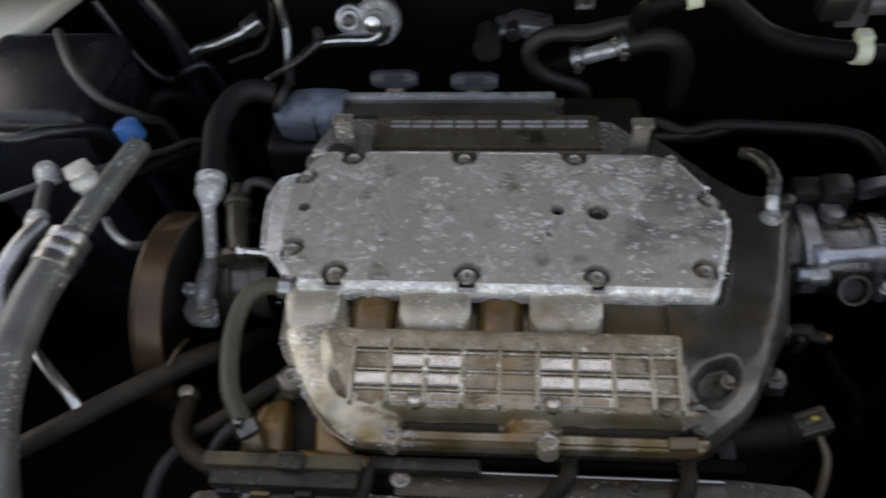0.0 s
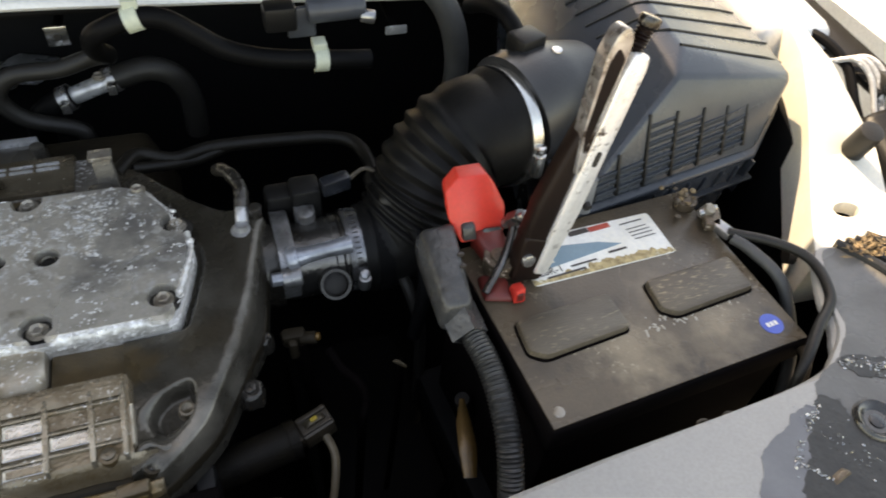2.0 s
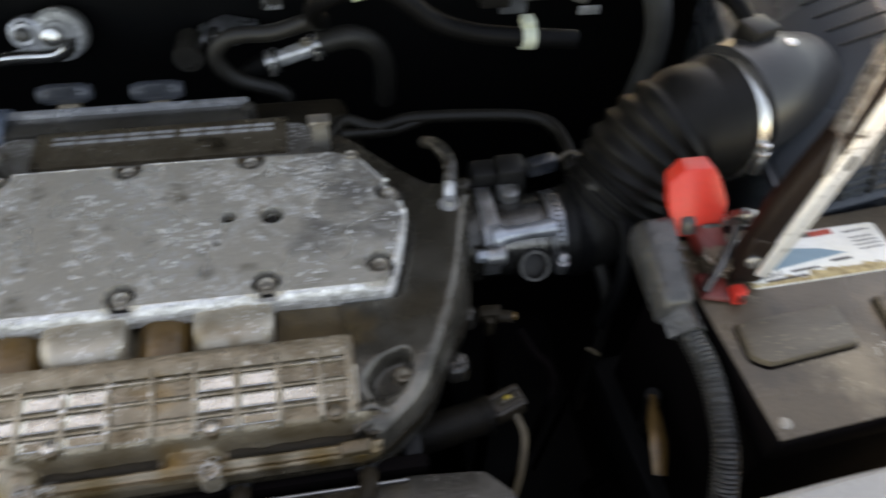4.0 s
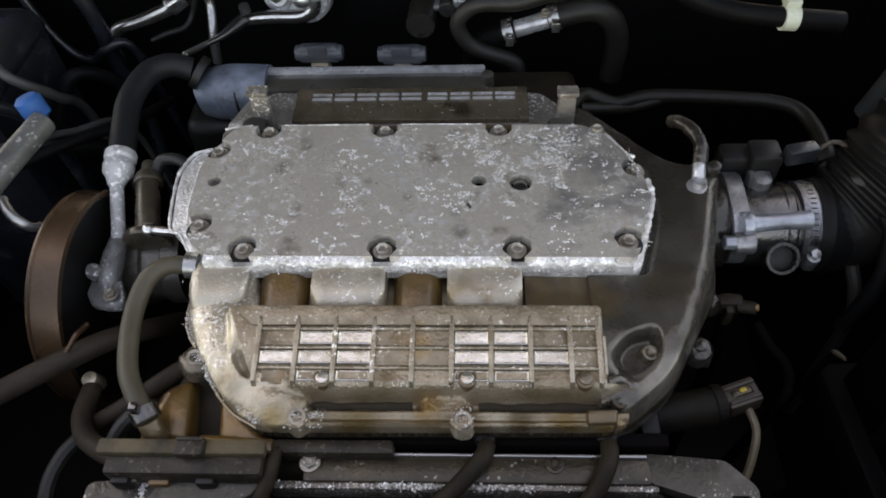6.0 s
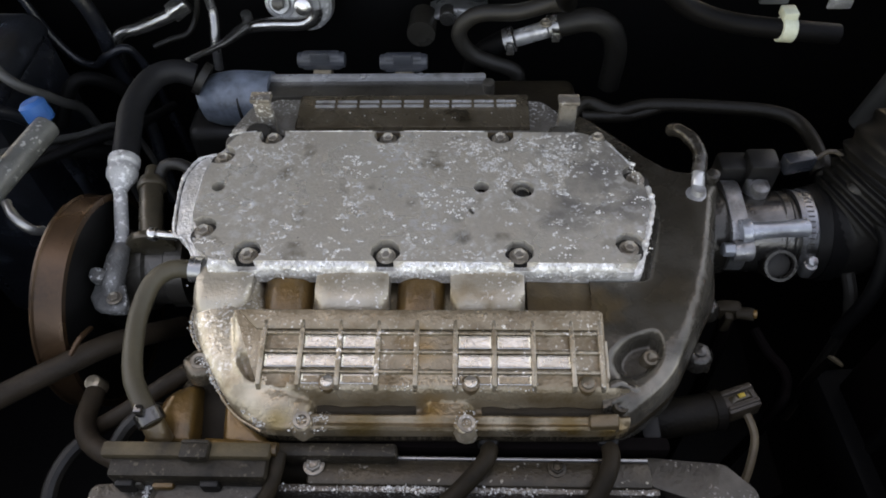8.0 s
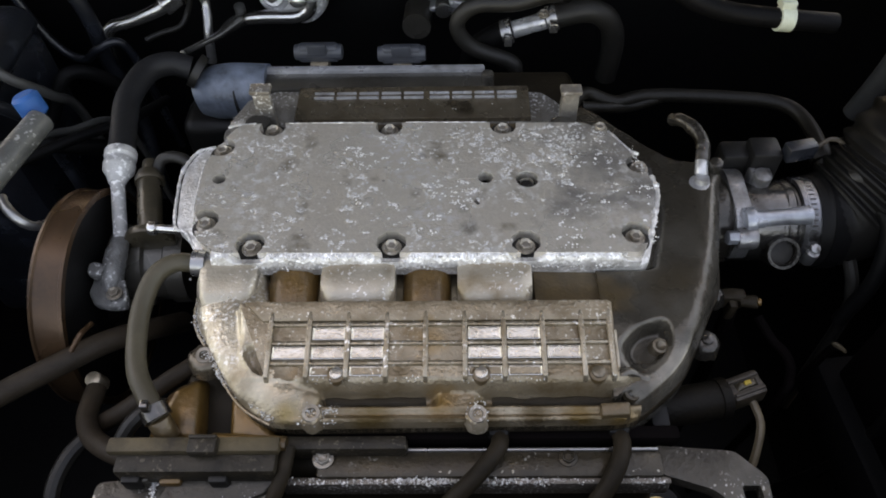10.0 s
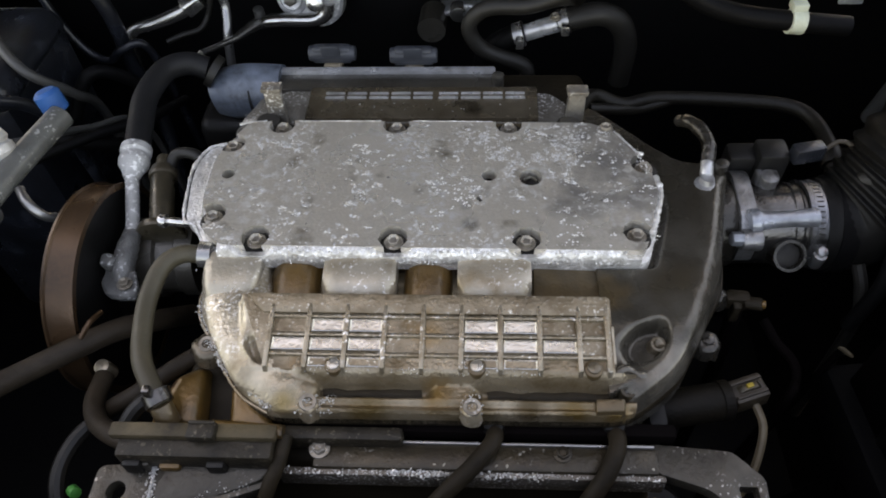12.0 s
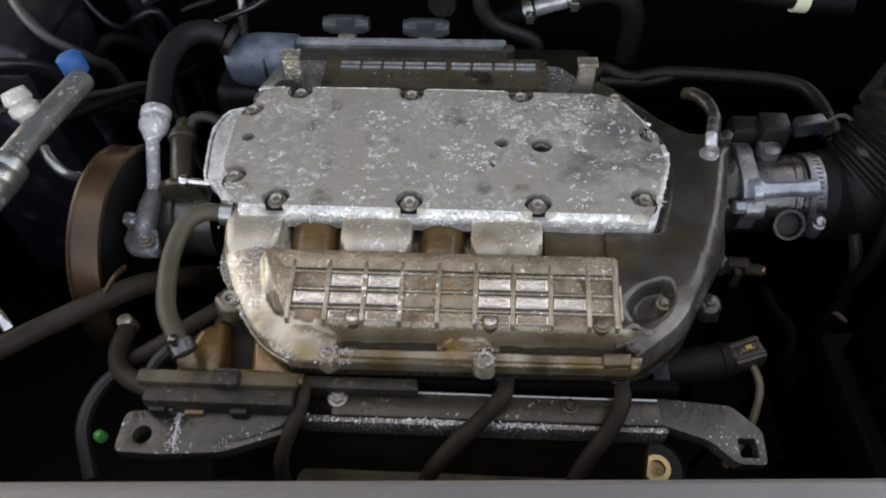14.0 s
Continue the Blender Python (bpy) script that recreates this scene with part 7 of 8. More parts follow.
part("thin_pipe", tube([(-0.214, 0.735, 0.94), (-0.217, 0.730, 0.918), (-0.225, 0.730, 0.898), (-0.235, 0.720, 0.886), (-0.253, 0.710, 0.885), (-0.27, 0.705, 0.88)], 0.0030, 12), M_HOSE, hard)
disc = part("disc", lathe([(0.0, 0.006), (0.014, 0.006), (0.016, 0.003), (0.024, 0.003), (0.0275, 0.0), (0.0275, -0.02)], (-0.106, 0.762, 0.893), (0, -0.9, 0.4), 28), M_CORR, hard, "pale round fitting on the firewall")
part("side_lobe", lathe([(0.0, 0.006), (0.011, 0.006), (0.013, 0.003), (0.0165, 0.002), (0.0180, -0.001), (0.0180, -0.02)], (-0.136, 0.761, 0.897), (0, -0.9, 0.4), 24), M_BAND, disc)
part("disc_nut", rod((-0.136, 0.757, 0.899), (-0.136, 0.747, 0.904), 0.0075, 6, 0.001), M_DARKALU, disc)
part("disc_nut", rod((-0.108, 0.757, 0.896), (-0.108, 0.745, 0.901), 0.0095, 12, 0.001), M_STEEL, disc)
part("nub", rod((-0.172, 0.745, 0.880), (-0.172, 0.742, 0.897), 0.006, 12), M_GREYHOSE, hard)

grey = thing("refrigerant_line", (-0.3, 0.38, 0.80), "light grey refrigerant line with a bright crimp collar", "hose")
part("upper_pipe", tube([(-0.279, 0.497, 0.950), (-0.284, 0.475, 0.950), (-0.291, 0.445, 0.950), (-0.297, 0.415, 0.950), (-0.302, 0.385, 0.950)], 0.0105, 16), M_REFLINE, grey)
part("collar", lathe([(0.012, 0), (0.0168, 0.001), (0.0168, 0.008), (0.0155, 0.010), (0.0168, 0.012), (0.0168, 0.020), (0.0155, 0.022), (0.0168, 0.024), (0.0165, 0.032), (0.013, 0.034)], (-0.3005, 0.392, 0.950), (-0.12, -0.99, 0), 24), M_PIPE, grey, "bright crimp collar")
part("hose", tube([(-0.304, 0.362, 0.950), (-0.306, 0.33, 0.951), (-0.305, 0.29, 0.950), (-0.300, 0.25, 0.945), (-0.292, 0.215, 0.935), (-0.285, 0.18, 0.91), (-0.28, 0.16, 0.86)], 0.0152, 18), M_REFLINE, grey, "thick grey rubber hose")
part("service_port", lathe([(0.0085, 0), (0.0095, 0.004), (0.0115, 0.006), (0.0115, 0.012), (0.0095, 0.014), (0.0115, 0.017), (0.0095, 0.026), (0.0, 0.027)], (-0.300, 0.440, 0.953), (-0.35, 0.35, 0.85), 18), M_CORR, grey, "pale corroded service port")
part("blue_cap", lathe([(0.0, 0.020), (0.008, 0.020), (0.0112, 0.017), (0.0112, 0.002), (0.009, 0.0)], (-0.288, 0.508, 0.946), (-0.25, 0.2, 0.95), 20), M_BLUECAP, grey, "bright blue service cap")
part("pale_joint", lathe([(0.0, 0.010), (0.006, 0.010), (0.009, 0.006), (0.010, 0.0), (0.010, -0.008), (0.006, -0.010)], (-0.358, 0.470, 0.942), (0.1, 0.3, 1), 16), M_CORR, grey, "white-corroded pipe joint")
part("joint_pipe", tube([(-0.358, 0.468, 0.936), (-0.353, 0.448, 0.940), (-0.347, 0.430, 0.942), (-0.342, 0.408, 0.942), (-0.345, 0.385, 0.938)], 0.0058, 12), M_REFLINE, grey)
part("pale_joint", lathe([(0.005, -0.009), (0.0085, -0.007), (0.0085, 0.007), (0.005, 0.009)], (-0.343, 0.414, 0.943), (0.2, -1, 0), 14), M_CORR, grey)
part("side_pipe", tube([(-0.335, 0.412, 0.944), (-0.345, 0.385, 0.944), (-0.352, 0.355, 0.935), (-0.345, 0.33, 0.92)], 0.0085, 12), M_PIPE, grey)
part("bail", tube([(-0.308, 0.306, 0.924), (-0.3042, 0.301, 0.926), (-0.285, 0.2845, 0.926), (-0.2656, 0.2681, 0.924), (-0.260, 0.262, 0.918)], 0.0036, 12, flat=0.6), M_STEEL, grey, "bright metal strap")
part("bail", tube([(-0.283, 0.415, 0.945), (-0.272, 0.402, 0.942), (-0.262, 0.400, 0.93), (-0.25, 0.415, 0.915)], 0.004, 12), M_PIPE, grey)

# power-steering pump and pulley
pump = thing("steering_pump", (-0.20, 0.39, 0.75), "dark cast pump with a rust-brown belt pulley", "pump")
PC = Vector((-0.241, 0.385, 0.858))
part("pulley", lathe([(0.0825, 0.003), (0.088, 0.0), (0.0885, 0.002), (0.0868, 0.003), (0.0868, 0.021), (0.0885, 0.022), (0.0885, 0.0245), (0.0835, 0.0245), (0.0825, 0.003)], PC, (1, 0, 0), 64, False), M_RUST, pump, "rust-brown pulley rim")
part("hub", lathe([(0.0, 0.036), (0.022, 0.036), (0.024, 0.032), (0.026, 0.010), (0.074, 0.006), (0.080, 0.012), (0.083, 0.024)], PC, (1, 0, 0), 40), M_BLACK, pump)
part("pump_body", lathe([(0.0, 0.0), (0.030, 0.0), (0.034, 0.004), (0.034, 0.028), (0.030, 0.030), (0.030, 0.044), (0.033, 0.046), (0.033, 0.060), (0.0, 0.060)], (-0.215, 0.405, 0.872), (1, 0.05, 0), 32), M_DARKALU, pump)
part("inlet_tube", join(rod((-0.1755, 0.398, 0.912), (-0.1895, 0.462, 0.922), 0.0098, 22, 0.001), rod((-0.177, 0.398, 0.908), (-0.1775, 0.405, 0.909), 0.0195, 24, 0.0015), rod((-0.187, 0.452, 0.920), (-0.1885, 0.458, 0.921), 0.0118, 20, 0.001), rod((-0.1895, 0.461, 0.922), (-0.191, 0.474, 0.924), 0.0062, 16, 0.002)), M_PUMPTUBE, pump, "brown oily inlet tube")
part("pin", rod((-0.165, 0.396, 0.930), (-0.140, 0.394, 0.930), 0.0035, 12, 0.0005), M_STEEL, pump)
part("pin_head", rod((-0.170, 0.3965, 0.930), (-0.164, 0.396, 0.930), 0.0055, 12, 0.0008), M_STEEL, pump)
part("handle_loop", tube([(-0.146, 0.458, 0.922), (-0.160, 0.468, 0.932), (-0.178, 0.470, 0.930), (-0.186, 0.458, 0.915)], 0.005, 12), M_HOSE, pump)

# hoses round the left front
by = thing("bypass_hose", (-0.14, 0.30, 0.88), "olive-grey rubber bypass hose with a spring clamp", "hose")
part("hose", tube([(-0.121, 0.354, 0.941), (-0.136, 0.352, 0.944), (-0.148, 0.342, 0.942), (-0.153, 0.320, 0.937), (-0.151, 0.295, 0.934), (-0.145, 0.272, 0.932), (-0.134, 0.254, 0.929), (-0.126, 0.243, 0.924)], 0.0067, 16), M_OLIVE, by)
part("end_clamp", hollow((-0.124, 0.3545, 0.941), (-0.115, 0.3545, 0.940), 0.0096, 0.002, 18), M_PIPE, by)
cl = part("spring_clamp", hollow((-0.131, 0.250, 0.928), (-0.1265, 0.2435, 0.9245), 0.0092, 0.0016, 18), M_TB, by, "steel spring clamp")
part("clamp_ear", block(-0.133, -0.128, 0.2425, 0.248, 0.934, 0.943, 0.001), M_TB, cl)
part("stub", rod((-0.127, 0.244, 0.924), (-0.122, 0.236, 0.912), 0.0075, 16), M_STAIN, by)

low = thing("lower_radiator_hose", (-0.2, 0.31, 0.80), "rust-dusted thick hose running under the pulley", "hose")
part("hose", tube([(-0.40, 0.19, 0.885), (-0.34, 0.222, 0.890), (-0.290, 0.250, 0.895), (-0.255, 0.274, 0.897), (-0.219, 0.296, 0.900), (-0.192, 0.318, 0.895), (-0.175, 0.34, 0.875), (-0.165, 0.37, 0.84)], 0.0084, 16), M_BROWNHOSE, low)
part("hose_clip", tube([(-0.206, 0.300, 0.912), (-0.200, 0.310, 0.918), (-0.198, 0.322, 0.913)], 0.002, 8), M_RUST, low)
part("second_hose", tube([(-0.195, 0.262, 0.87), (-0.165, 0.272, 0.885), (-0.135, 0.290, 0.895), (-0.115, 0.305, 0.895)], 0.0066, 14), M_BROWNHOSE, low)
har = thing("engine_wiring_harness", (-0.19, 0.25, 0.80), "dark taped wiring harness down the front of the engine", "wiring")
part("loom", tube([(-0.200, 0.290, 0.875), (-0.196, 0.265, 0.882), (-0.183, 0.246, 0.890), (-0.165, 0.234, 0.898), (-0.15, 0.228, 0.90)], 0.0072, 12), M_BROWNHOSE, har)
part("wire", tube([(-0.185, 0.255, 0.885), (-0.200, 0.235, 0.882), (-0.205, 0.210, 0.875), (-0.195, 0.18, 0.86)], 0.0055, 10), M_HOSE, har)
part("nut", rod((-0.203, 0.300, 0.862), (-0.203, 0.296, 0.880), 0.006, 12, 0.002), M_CAST, har)
part("green_tip", rod((-0.190, 0.203, 0.880), (-0.184, 0.199, 0.884), 0.004, 10, 0.001), material("green_plastic", (0.03, 0.3, 0.06), None, 0.4), har)
part("loop", tube([(-0.165, 0.232, 0.89), (-0.152, 0.250, 0.905), (-0.138, 0.262, 0.905), (-0.128, 0.262, 0.895)], 0.0055, 10), M_HOSE, har)

# ---- front of the engine ----
chan = thing("wiring_channel", (-0.1, 0.22, 0.88), "dark plastic wiring channel along the front of the engine", "wiring duct")
part("tray", block(-0.150, -0.050, 0.211, 0.233, 0.900, 0.919, 0.003), M_CHAN, chan)
part("lid", block(-0.155, -0.048, 0.222, 0.232, 0.917, 0.9245, 0.002), M_TANDUST, chan)
for x in (-0.146, -0.092):
    part("catch", block(x, x + 0.012, 0.207, 0.213, 0.900, 0.913, 0.002), M_HOSE, chan)
part("stained_clamp", block(-0.124, -0.110, 0.208, 0.218, 0.898, 0.908, 0.002), M_AMBER, chan, "amber-stained metal clamp")
part("pale_clamp", block(-0.137, -0.130, 0.209, 0.220, 0.898, 0.909, 0.002), M_ENDPLATE, chan)
part("riser", block(-0.103, -0.085, 0.219, 0.231, 0.922, 0.930, 0.002), M_CHAN, chan)
part("riser_edge", block(-0.1025, -0.0855, 0.228, 0.2305, 0.929, 0.9312, 0.0008), M_CHAN, chan)
part("tail", block(-0.048, 0.030, 0.228, 0.238, 0.895, 0.912, 0.003), M_CHAN, chan)
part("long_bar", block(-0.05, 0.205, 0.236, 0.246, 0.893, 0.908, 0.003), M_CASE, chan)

beam = thing("front_beam", (0.05, 0.21, 0.86), "corroded aluminium cross beam with holed end brackets", "bracket")
part("bar", block(-0.028, 0.192, 0.214, 0.232, 0.880, 0.9015, 0.003), M_GRIME, beam)
part("bar_edge", block(-0.050, 0.196, 0.2105, 0.2155, 0.880, 0.8985, 0.0015), M_BEAMEDGE, beam, "front edge crusted with white corrosion")
lb = prism(rounded([(-0.166, 0.184), (-0.135, 0.183), (-0.095, 0.186), (-0.052, 0.202), (-0.050, 0.215), (-0.125, 0.216), (-0.166, 0.212)], 0.005, 3), 0.890, 0.9, 0.002, (ring2d(-0.150, 0.196, 0.0062, 18),))
part("end_bracket", lb, M_ENDPLATE, beam, "dull grey end bracket with a round hole")
part("bracket_web", hull([(-0.132, 0.214, 0.899), (-0.118, 0.213, 0.9045), (-0.052, 0.213, 0.9035), (-0.060, 0.203, 0.9035), (-0.095, 0.191, 0.9), (-0.100, 0.188, 0.899), (-0.128, 0.188, 0.899), (-0.052, 0.206, 0.899)], 0.001), M_ENDPLATE, beam)
part("web_crust", tube([(-0.129, 0.213, 0.9005), (-0.128, 0.203, 0.9008), (-0.127, 0.187, 0.9)], lambda d: 0.0016 * (0.5 + 1.2 * abs(noise.noise((d * 260, 9.0, 0.5)))), 7, 0.0012), M_CORR, beam)
rb = prism(rounded([(0.190, 0.216), (0.221, 0.206), (0.236, 0.191), (0.2545, 0.191), (0.256, 0.214), (0.239, 0.231), (0.188, 0.235)], 0.004, 3), 0.890, 0.9, 0.002, (rounded([(0.2385, 0.1955), (0.2500, 0.1955), (0.2500, 0.2085), (0.2385, 0.2085)], 0.0015, 3),))
part("end_bracket", rb, M_ENDPLATE, beam, "dull grey end bracket with a square hole")
piece("bolt", BOLT, beam, (-0.024, 0.226, 0.9012))
piece("bolt", OILY_BOLT, beam, (0.132, 0.226, 0.9012))
part("bar_back_edge", block(-0.024, 0.190, 0.2305, 0.2325, 0.899, 0.9035, 0.0006), M_PIPE, beam)
random.seed(21)
for k in range(30):
    x, y = random.choice((random.gauss(0.045, 0.012), random.gauss(0.10, 0.01), random.uniform(-0.04, 0.19))), random.choice((0.2115, 0.2125, 0.2135, 0.2175))
    r = random.uniform(0.0004, 0.0011)
    part("crust", turned(lathe([(0.0, 0.7 * r), (0.7 * r, 0.5 * r), (r, 0.0)], (0, 0, 0), (0, 0, 1), 7), Matrix.Translation((x, y, 0.9012 if y > 0.216 else 0.8982)) @ Matrix.Rotation(k * 1.3, 4, "Z") @ Matrix.Diagonal((random.uniform(1, 2), 1, 1, 1))), M_FLAKE, beam)
tagged(part("crust_grains", crumbs([((-0.05, 0.2125, 0.8988), (0.19, 0.2125, 0.8988), 0.0014, 200, 0.0010), ((0.02, 0.2125, 0.8988), (0.06, 0.2125, 0.8988), 0.0018, 120, 0.0013), ((0.08, 0.2125, 0.8988), (0.12, 0.2125, 0.8988), 0.0016, 70, 0.0012), ((-0.129, 0.213, 0.9005), (-0.127, 0.187, 0.9005), 0.0022, 110, 0.0011), ((-0.1, 0.19, 0.9005), (-0.06, 0.205, 0.9035), 0.0022, 50, 0.0009)], 8), M_OXIDE, beam), kind="stuff")
lead = thing("ignition_lead", (0.07, 0.21, 0.85), "dust-browned ignition lead draped over the cross beam", "cable", "leads over the beam")
part("cable", tube([(0.088, 0.244, 0.905), (0.088, 0.230, 0.911), (0.075, 0.214, 0.908), (0.058, 0.200, 0.899), (0.042, 0.188, 0.88), (0.03, 0.18, 0.84)], 0.0058, 12), M_LEAD, lead)
part("clip", block(0.081, 0.095, 0.236, 0.244, 0.898, 0.914, 0.003), M_BLACK, lead)
lead2 = thing("ignition_lead", (0.16, 0.21, 0.85), "dust-browned ignition lead draped over the cross beam", "cable", "leads over the beam")
part("cable", tube([(0.165, 0.246, 0.903), (0.166, 0.230, 0.909), (0.158, 0.212, 0.905), (0.146, 0.198, 0.893), (0.135, 0.186, 0.87), (0.13, 0.18, 0.83)], 0.0058, 12), M_LEAD, lead2)
part("clip", block(0.158, 0.172, 0.238, 0.247, 0.896, 0.912, 0.003), M_BLACK, lead2)
lead3 = thing("ignition_lead", (-0.055, 0.21, 0.85), "dust-browned ignition lead hanging beside the end bracket", "cable", "leads over the beam")
part("cable", tube([(-0.045, 0.230, 0.912), (-0.047, 0.215, 0.908), (-0.053, 0.200, 0.90), (-0.06, 0.188, 0.88), (-0.06, 0.18, 0.85)], 0.005, 12), M_LEAD, lead3)

sol = thing("solenoid", (0.235, 0.26, 0.83), "black solenoid with a brown-grey plug and yellow lock", "solenoid")
part("case", rod((0.190, 0.276, 0.858), (0.258, 0.288, 0.860), 0.0140, 24, 0.003), M_SOLENOID, sol)
part("collar", hollow((0.252, 0.287, 0.860), (0.259, 0.2882, 0.860), 0.0148, 0.003, 24), M_SOLENOID, sol)
part("mount", block(0.190, 0.203, 0.248, 0.268, 0.85, 0.900, 0.003), M_BLACK, sol)
part("mount_lip", block(0.192, 0.201, 0.2465, 0.249, 0.885, 0.898, 0.001), M_OILBLACK, sol)
PLUG = Matrix.Translation((0.2735, 0.2935, 0.862)) @ Matrix.Rotation(radians(17), 4, "Z") @ Matrix.Rotation(radians(-8), 4, "Y")
conn = part("plug", turned(join(block(-0.0125, 0.0125, -0.0095, 0.0095, -0.010, 0.008, 0.002), block(-0.016, -0.010, -0.007, 0.007, -0.008, 0.005, 0.0015)), PLUG), M_CONN, sol, "brown-grey wire plug")
for y in (-0.0055, 0.0055):
    part("plug_rib", turned(block(-0.0115, 0.0115, y - 0.0014, y + 0.0014, 0.007, 0.0098, 0.0005), PLUG), M_CONN, conn)
part("plug_latch", turned(hull([(-0.009, -0.003, 0.0075), (0.009, -0.003, 0.0075), (-0.009, 0.003, 0.0075), (0.009, 0.003, 0.0075), (-0.004, -0.0025, 0.0105), (0.006, -0.0025, 0.0105), (-0.004, 0.0025, 0.0105), (0.006, 0.0025, 0.0105)], 0.0006), PLUG), M_PUMPTUBE, conn)
part("yellow_lock", turned(block(-0.002, 0.003, -0.0016, 0.0016, 0.010, 0.0122, 0.0005), PLUG), M_YELLOW, conn)
part("wire", tube([(0.279, 0.287, 0.858), (0.283, 0.272, 0.852), (0.279, 0.255, 0.842), (0.272, 0.240, 0.828), (0.262, 0.228, 0.805)], 0.0030, 8), M_WIRE, sol, "pale tan wire")

oil = thing("oil_filler_cap", (0.212, 0.222, 0.78), "dark oil filler cap with a brass-yellow ring", "cap")
part("cap", lathe([(0.0, 0.012), (0.020, 0.012), (0.024, 0.008), (0.024, -0.03)], (0.210, 0.226, 0.79), (0, -0.15, 1), 24), M_BLACK, oil)
part("ring", lathe([(0.0065, 0.012), (0.0065, 0.0155), (0.0105, 0.0155), (0.0105, 0.012)], (0.210, 0.226, 0.79), (0, -0.15, 1), 24), M_BRASS, oil)
part("print_bar", block(0.188, 0.198, 0.226, 0.229, 0.802, 0.8035, 0.0003), M_CORR, oil)
pan = thing("exhaust_shield", (0.03, 0.17, 0.70), "dull brown heat shield below the cross beam", "heat shield")
part("shield", hull([(-0.06, 0.14, 0.78), (0.14, 0.14, 0.78), (-0.06, 0.200, 0.845), (0.15, 0.200, 0.845), (-0.06, 0.206, 0.80), (0.15, 0.206, 0.80), (-0.06, 0.14, 0.74), (0.14, 0.14, 0.74)], 0.008, 3), M_SHIELD, pan)

# odds and ends in the gap between engine and battery
gap = thing("transmission_linkage", (0.34, 0.36, 0.55), "oily dark linkage pieces deep beside the transmission", "linkage")
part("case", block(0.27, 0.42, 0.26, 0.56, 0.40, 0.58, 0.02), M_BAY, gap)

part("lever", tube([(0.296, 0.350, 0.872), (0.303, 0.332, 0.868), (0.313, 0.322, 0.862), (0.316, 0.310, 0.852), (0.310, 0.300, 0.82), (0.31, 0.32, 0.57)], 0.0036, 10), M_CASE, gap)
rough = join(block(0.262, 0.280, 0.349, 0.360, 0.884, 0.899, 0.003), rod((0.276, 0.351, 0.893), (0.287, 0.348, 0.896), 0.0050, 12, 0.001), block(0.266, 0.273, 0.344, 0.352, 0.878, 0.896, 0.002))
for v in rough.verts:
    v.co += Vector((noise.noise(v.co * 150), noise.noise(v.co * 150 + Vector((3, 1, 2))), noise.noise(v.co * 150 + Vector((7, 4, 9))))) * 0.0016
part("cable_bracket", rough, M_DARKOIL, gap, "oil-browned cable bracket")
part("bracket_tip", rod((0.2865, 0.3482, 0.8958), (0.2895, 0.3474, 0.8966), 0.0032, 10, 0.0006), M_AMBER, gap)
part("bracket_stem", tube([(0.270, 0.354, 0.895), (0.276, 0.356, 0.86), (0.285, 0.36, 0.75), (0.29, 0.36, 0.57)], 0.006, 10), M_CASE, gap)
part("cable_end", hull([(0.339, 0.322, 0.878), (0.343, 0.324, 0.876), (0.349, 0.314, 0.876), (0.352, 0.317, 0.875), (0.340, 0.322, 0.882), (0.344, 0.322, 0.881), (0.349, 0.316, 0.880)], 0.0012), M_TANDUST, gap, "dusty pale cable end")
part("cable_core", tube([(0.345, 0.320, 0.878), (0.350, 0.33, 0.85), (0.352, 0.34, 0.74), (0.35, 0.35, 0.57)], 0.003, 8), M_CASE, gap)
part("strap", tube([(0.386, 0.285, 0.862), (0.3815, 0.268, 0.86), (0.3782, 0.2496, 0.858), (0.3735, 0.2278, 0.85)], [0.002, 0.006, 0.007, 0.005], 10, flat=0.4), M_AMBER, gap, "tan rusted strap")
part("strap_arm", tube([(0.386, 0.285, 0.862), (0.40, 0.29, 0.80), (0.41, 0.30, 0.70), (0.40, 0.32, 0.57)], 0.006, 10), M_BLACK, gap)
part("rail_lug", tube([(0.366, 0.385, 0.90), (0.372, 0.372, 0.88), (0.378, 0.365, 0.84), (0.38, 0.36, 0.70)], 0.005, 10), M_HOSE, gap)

# dark boxes at the far left
res = thing("fuse_box", (-0.40, 0.60, 0.70), "black plastic fuse box at the side of the engine bay", "fuse box")
part("case", block(-0.50, -0.36, 0.54, 0.68, 0.60, 0.92, 0.01), M_FUSEBOX, res)
part("cover", block(-0.505, -0.355, 0.535, 0.685, 0.915, 0.945, 0.012, 0.006, 3), M_FUSEBOX, res)
cab = thing("engine_bay_cables", (-0.3, 0.60, 0.75), "loose black cables and hoses beside the fuse box", "cable")
part("cable", tube([(-0.345, 0.60, 0.86), (-0.32, 0.62, 0.90), (-0.295, 0.64, 0.88), (-0.28, 0.66, 0.83)], 0.007, 12), M_RUBBER, cab)
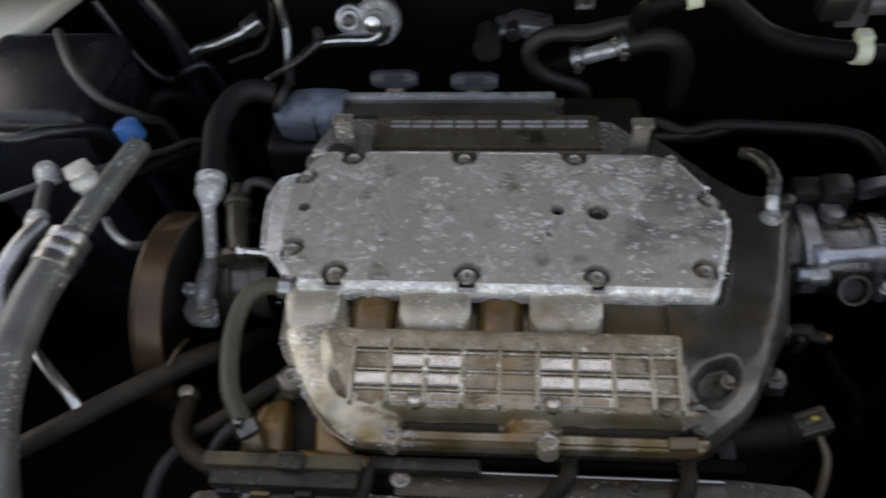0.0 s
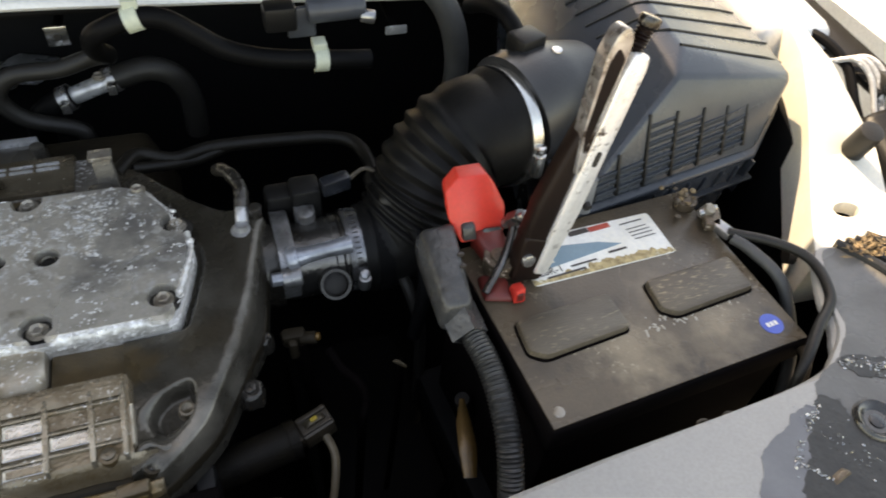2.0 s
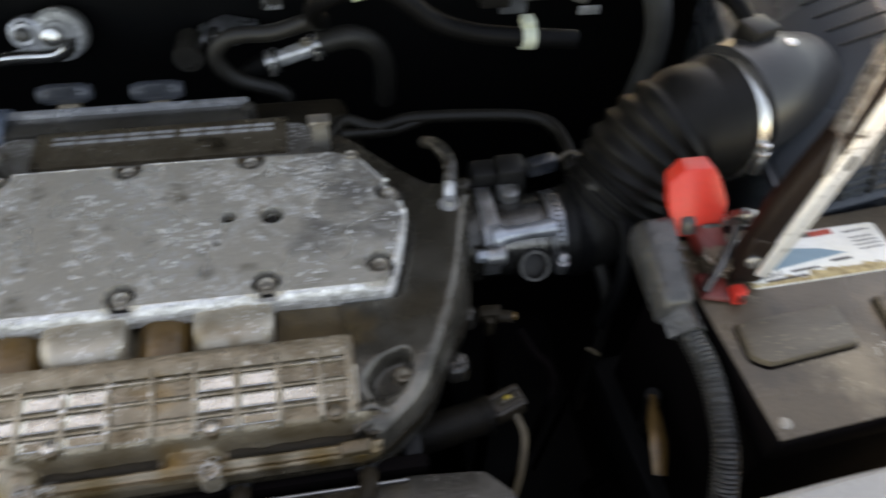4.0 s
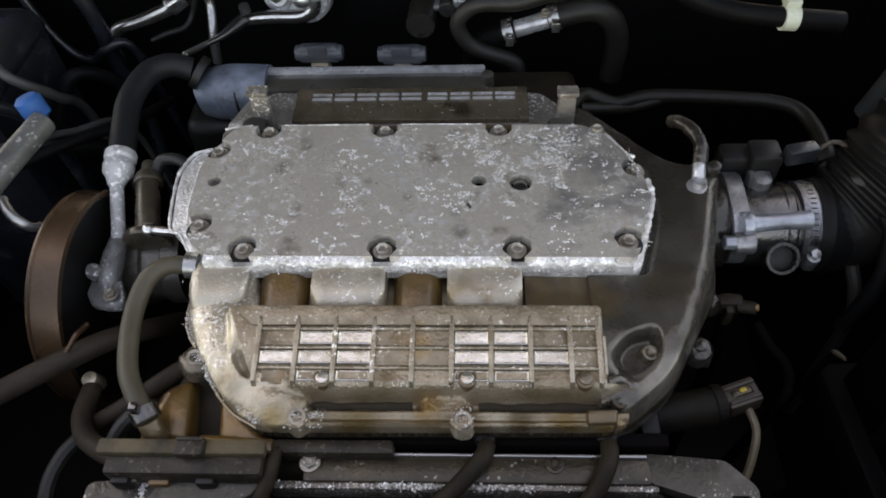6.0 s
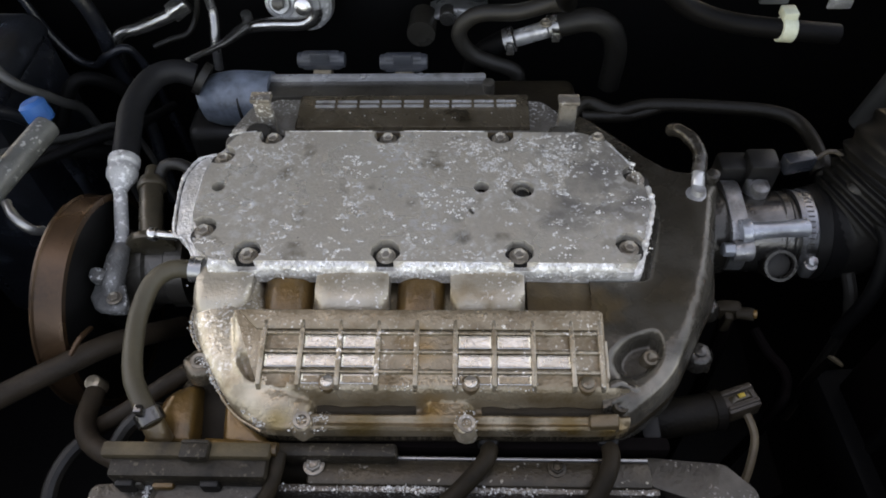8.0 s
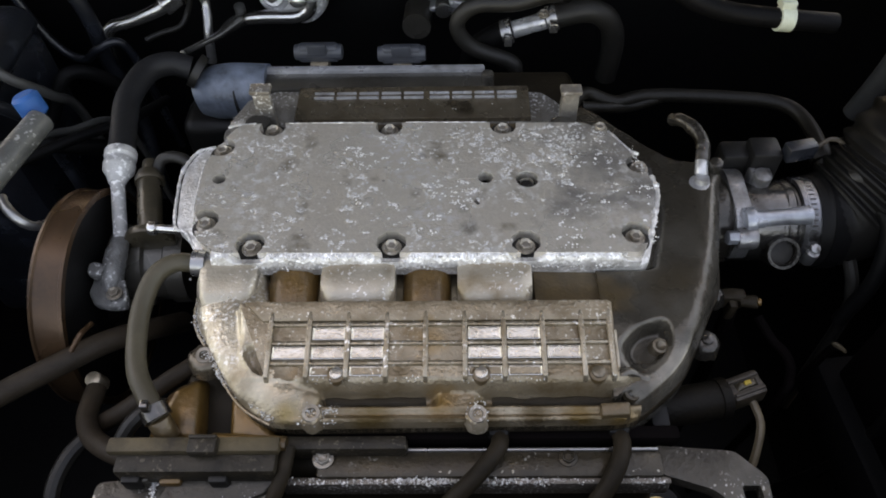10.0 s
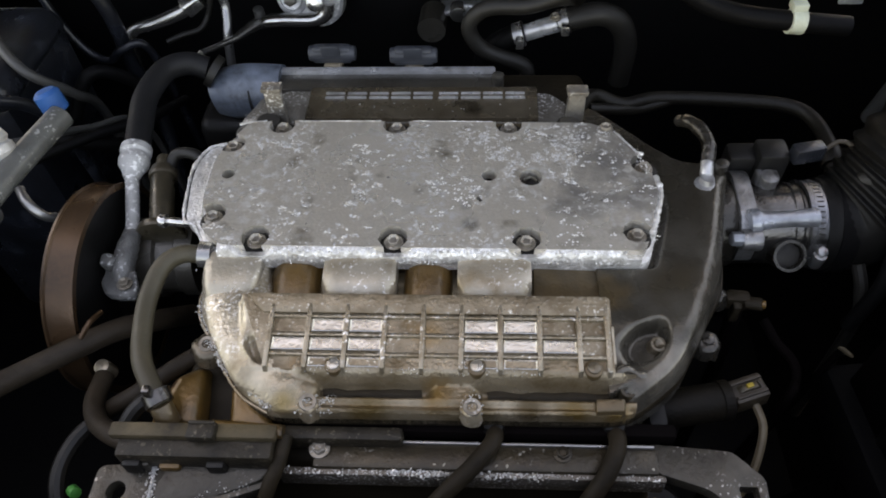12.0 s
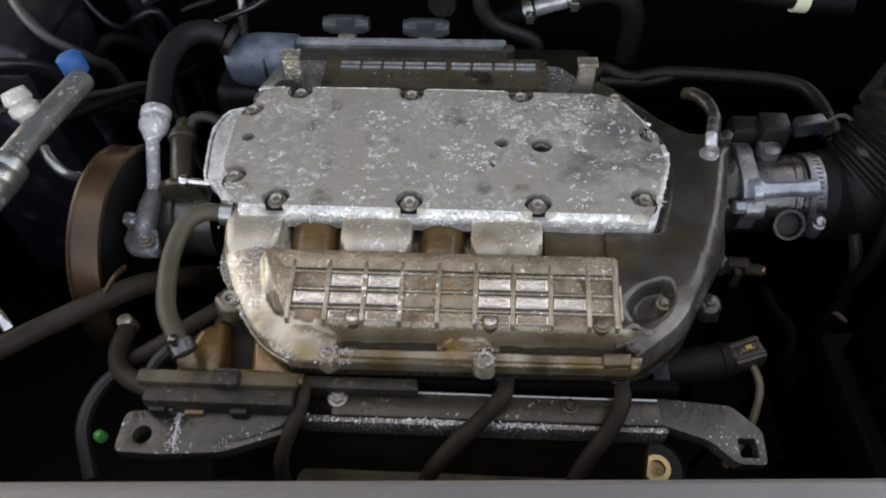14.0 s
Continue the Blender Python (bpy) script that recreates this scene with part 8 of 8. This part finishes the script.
part("cable", tube([(-0.36, 0.50, 0.88), (-0.32, 0.50, 0.90), (-0.28, 0.53, 0.90), (-0.25, 0.57, 0.885), (-0.235, 0.63, 0.86)], 0.005, 12), M_RUBBER, cab)
part("cable", tube([(-0.36, 0.56, 0.86), (-0.33, 0.545, 0.88), (-0.30, 0.55, 0.87), (-0.275, 0.58, 0.84)], 0.008, 12), M_RUBBER, cab)
part("tall_hose", tube([(-0.335, 0.70, 0.968), (-0.322, 0.70, 0.934), (-0.318, 0.70, 0.899), (-0.322, 0.705, 0.858), (-0.31, 0.70, 0.78), (-0.30, 0.66, 0.68)], 0.008, 14), M_FUSEBOX, cab)
for pts, r, m in (([(-0.40, 0.715, 0.955), (-0.379, 0.705, 0.896), (-0.359, 0.70, 0.867), (-0.337, 0.695, 0.864), (-0.317, 0.69, 0.88), (-0.29, 0.70, 0.87), (-0.28, 0.71, 0.72)], 0.0045, M_FUSEBOX), ([(-0.42, 0.66, 0.955), (-0.38, 0.60, 0.955), (-0.345, 0.57, 0.94), (-0.325, 0.59, 0.90), (-0.33, 0.63, 0.84), (-0.33, 0.64, 0.68)], 0.005, M_GREYHOSE),
                  ([(-0.45, 0.52, 0.95), (-0.40, 0.50, 0.955), (-0.365, 0.515, 0.95), (-0.34, 0.545, 0.92), (-0.33, 0.56, 0.86), (-0.33, 0.57, 0.68)], 0.006, M_FUSEBOX), ([(-0.40, 0.45, 0.93), (-0.36, 0.465, 0.935), (-0.325, 0.50, 0.92), (-0.30, 0.55, 0.89), (-0.275, 0.60, 0.85), (-0.27, 0.62, 0.70)], 0.0035, M_GREYHOSE)):
    part("cable", tube(pts, r, 12), m, cab)
west = thing("fender_apron", (-0.6, 0.6, 0.9), "cream-painted apron at the far side of the bay", "car body panel")
part("top_panel", hull([(-0.78, 0.45, 0.93), (-0.56, 0.52, 0.93), (-0.42, 0.80, 0.955), (-0.78, 0.80, 0.97), (-0.78, 0.45, 0.91), (-0.56, 0.52, 0.91), (-0.42, 0.80, 0.93), (-0.78, 0.80, 0.93)], 0.006, 3), M_CREAM, west)
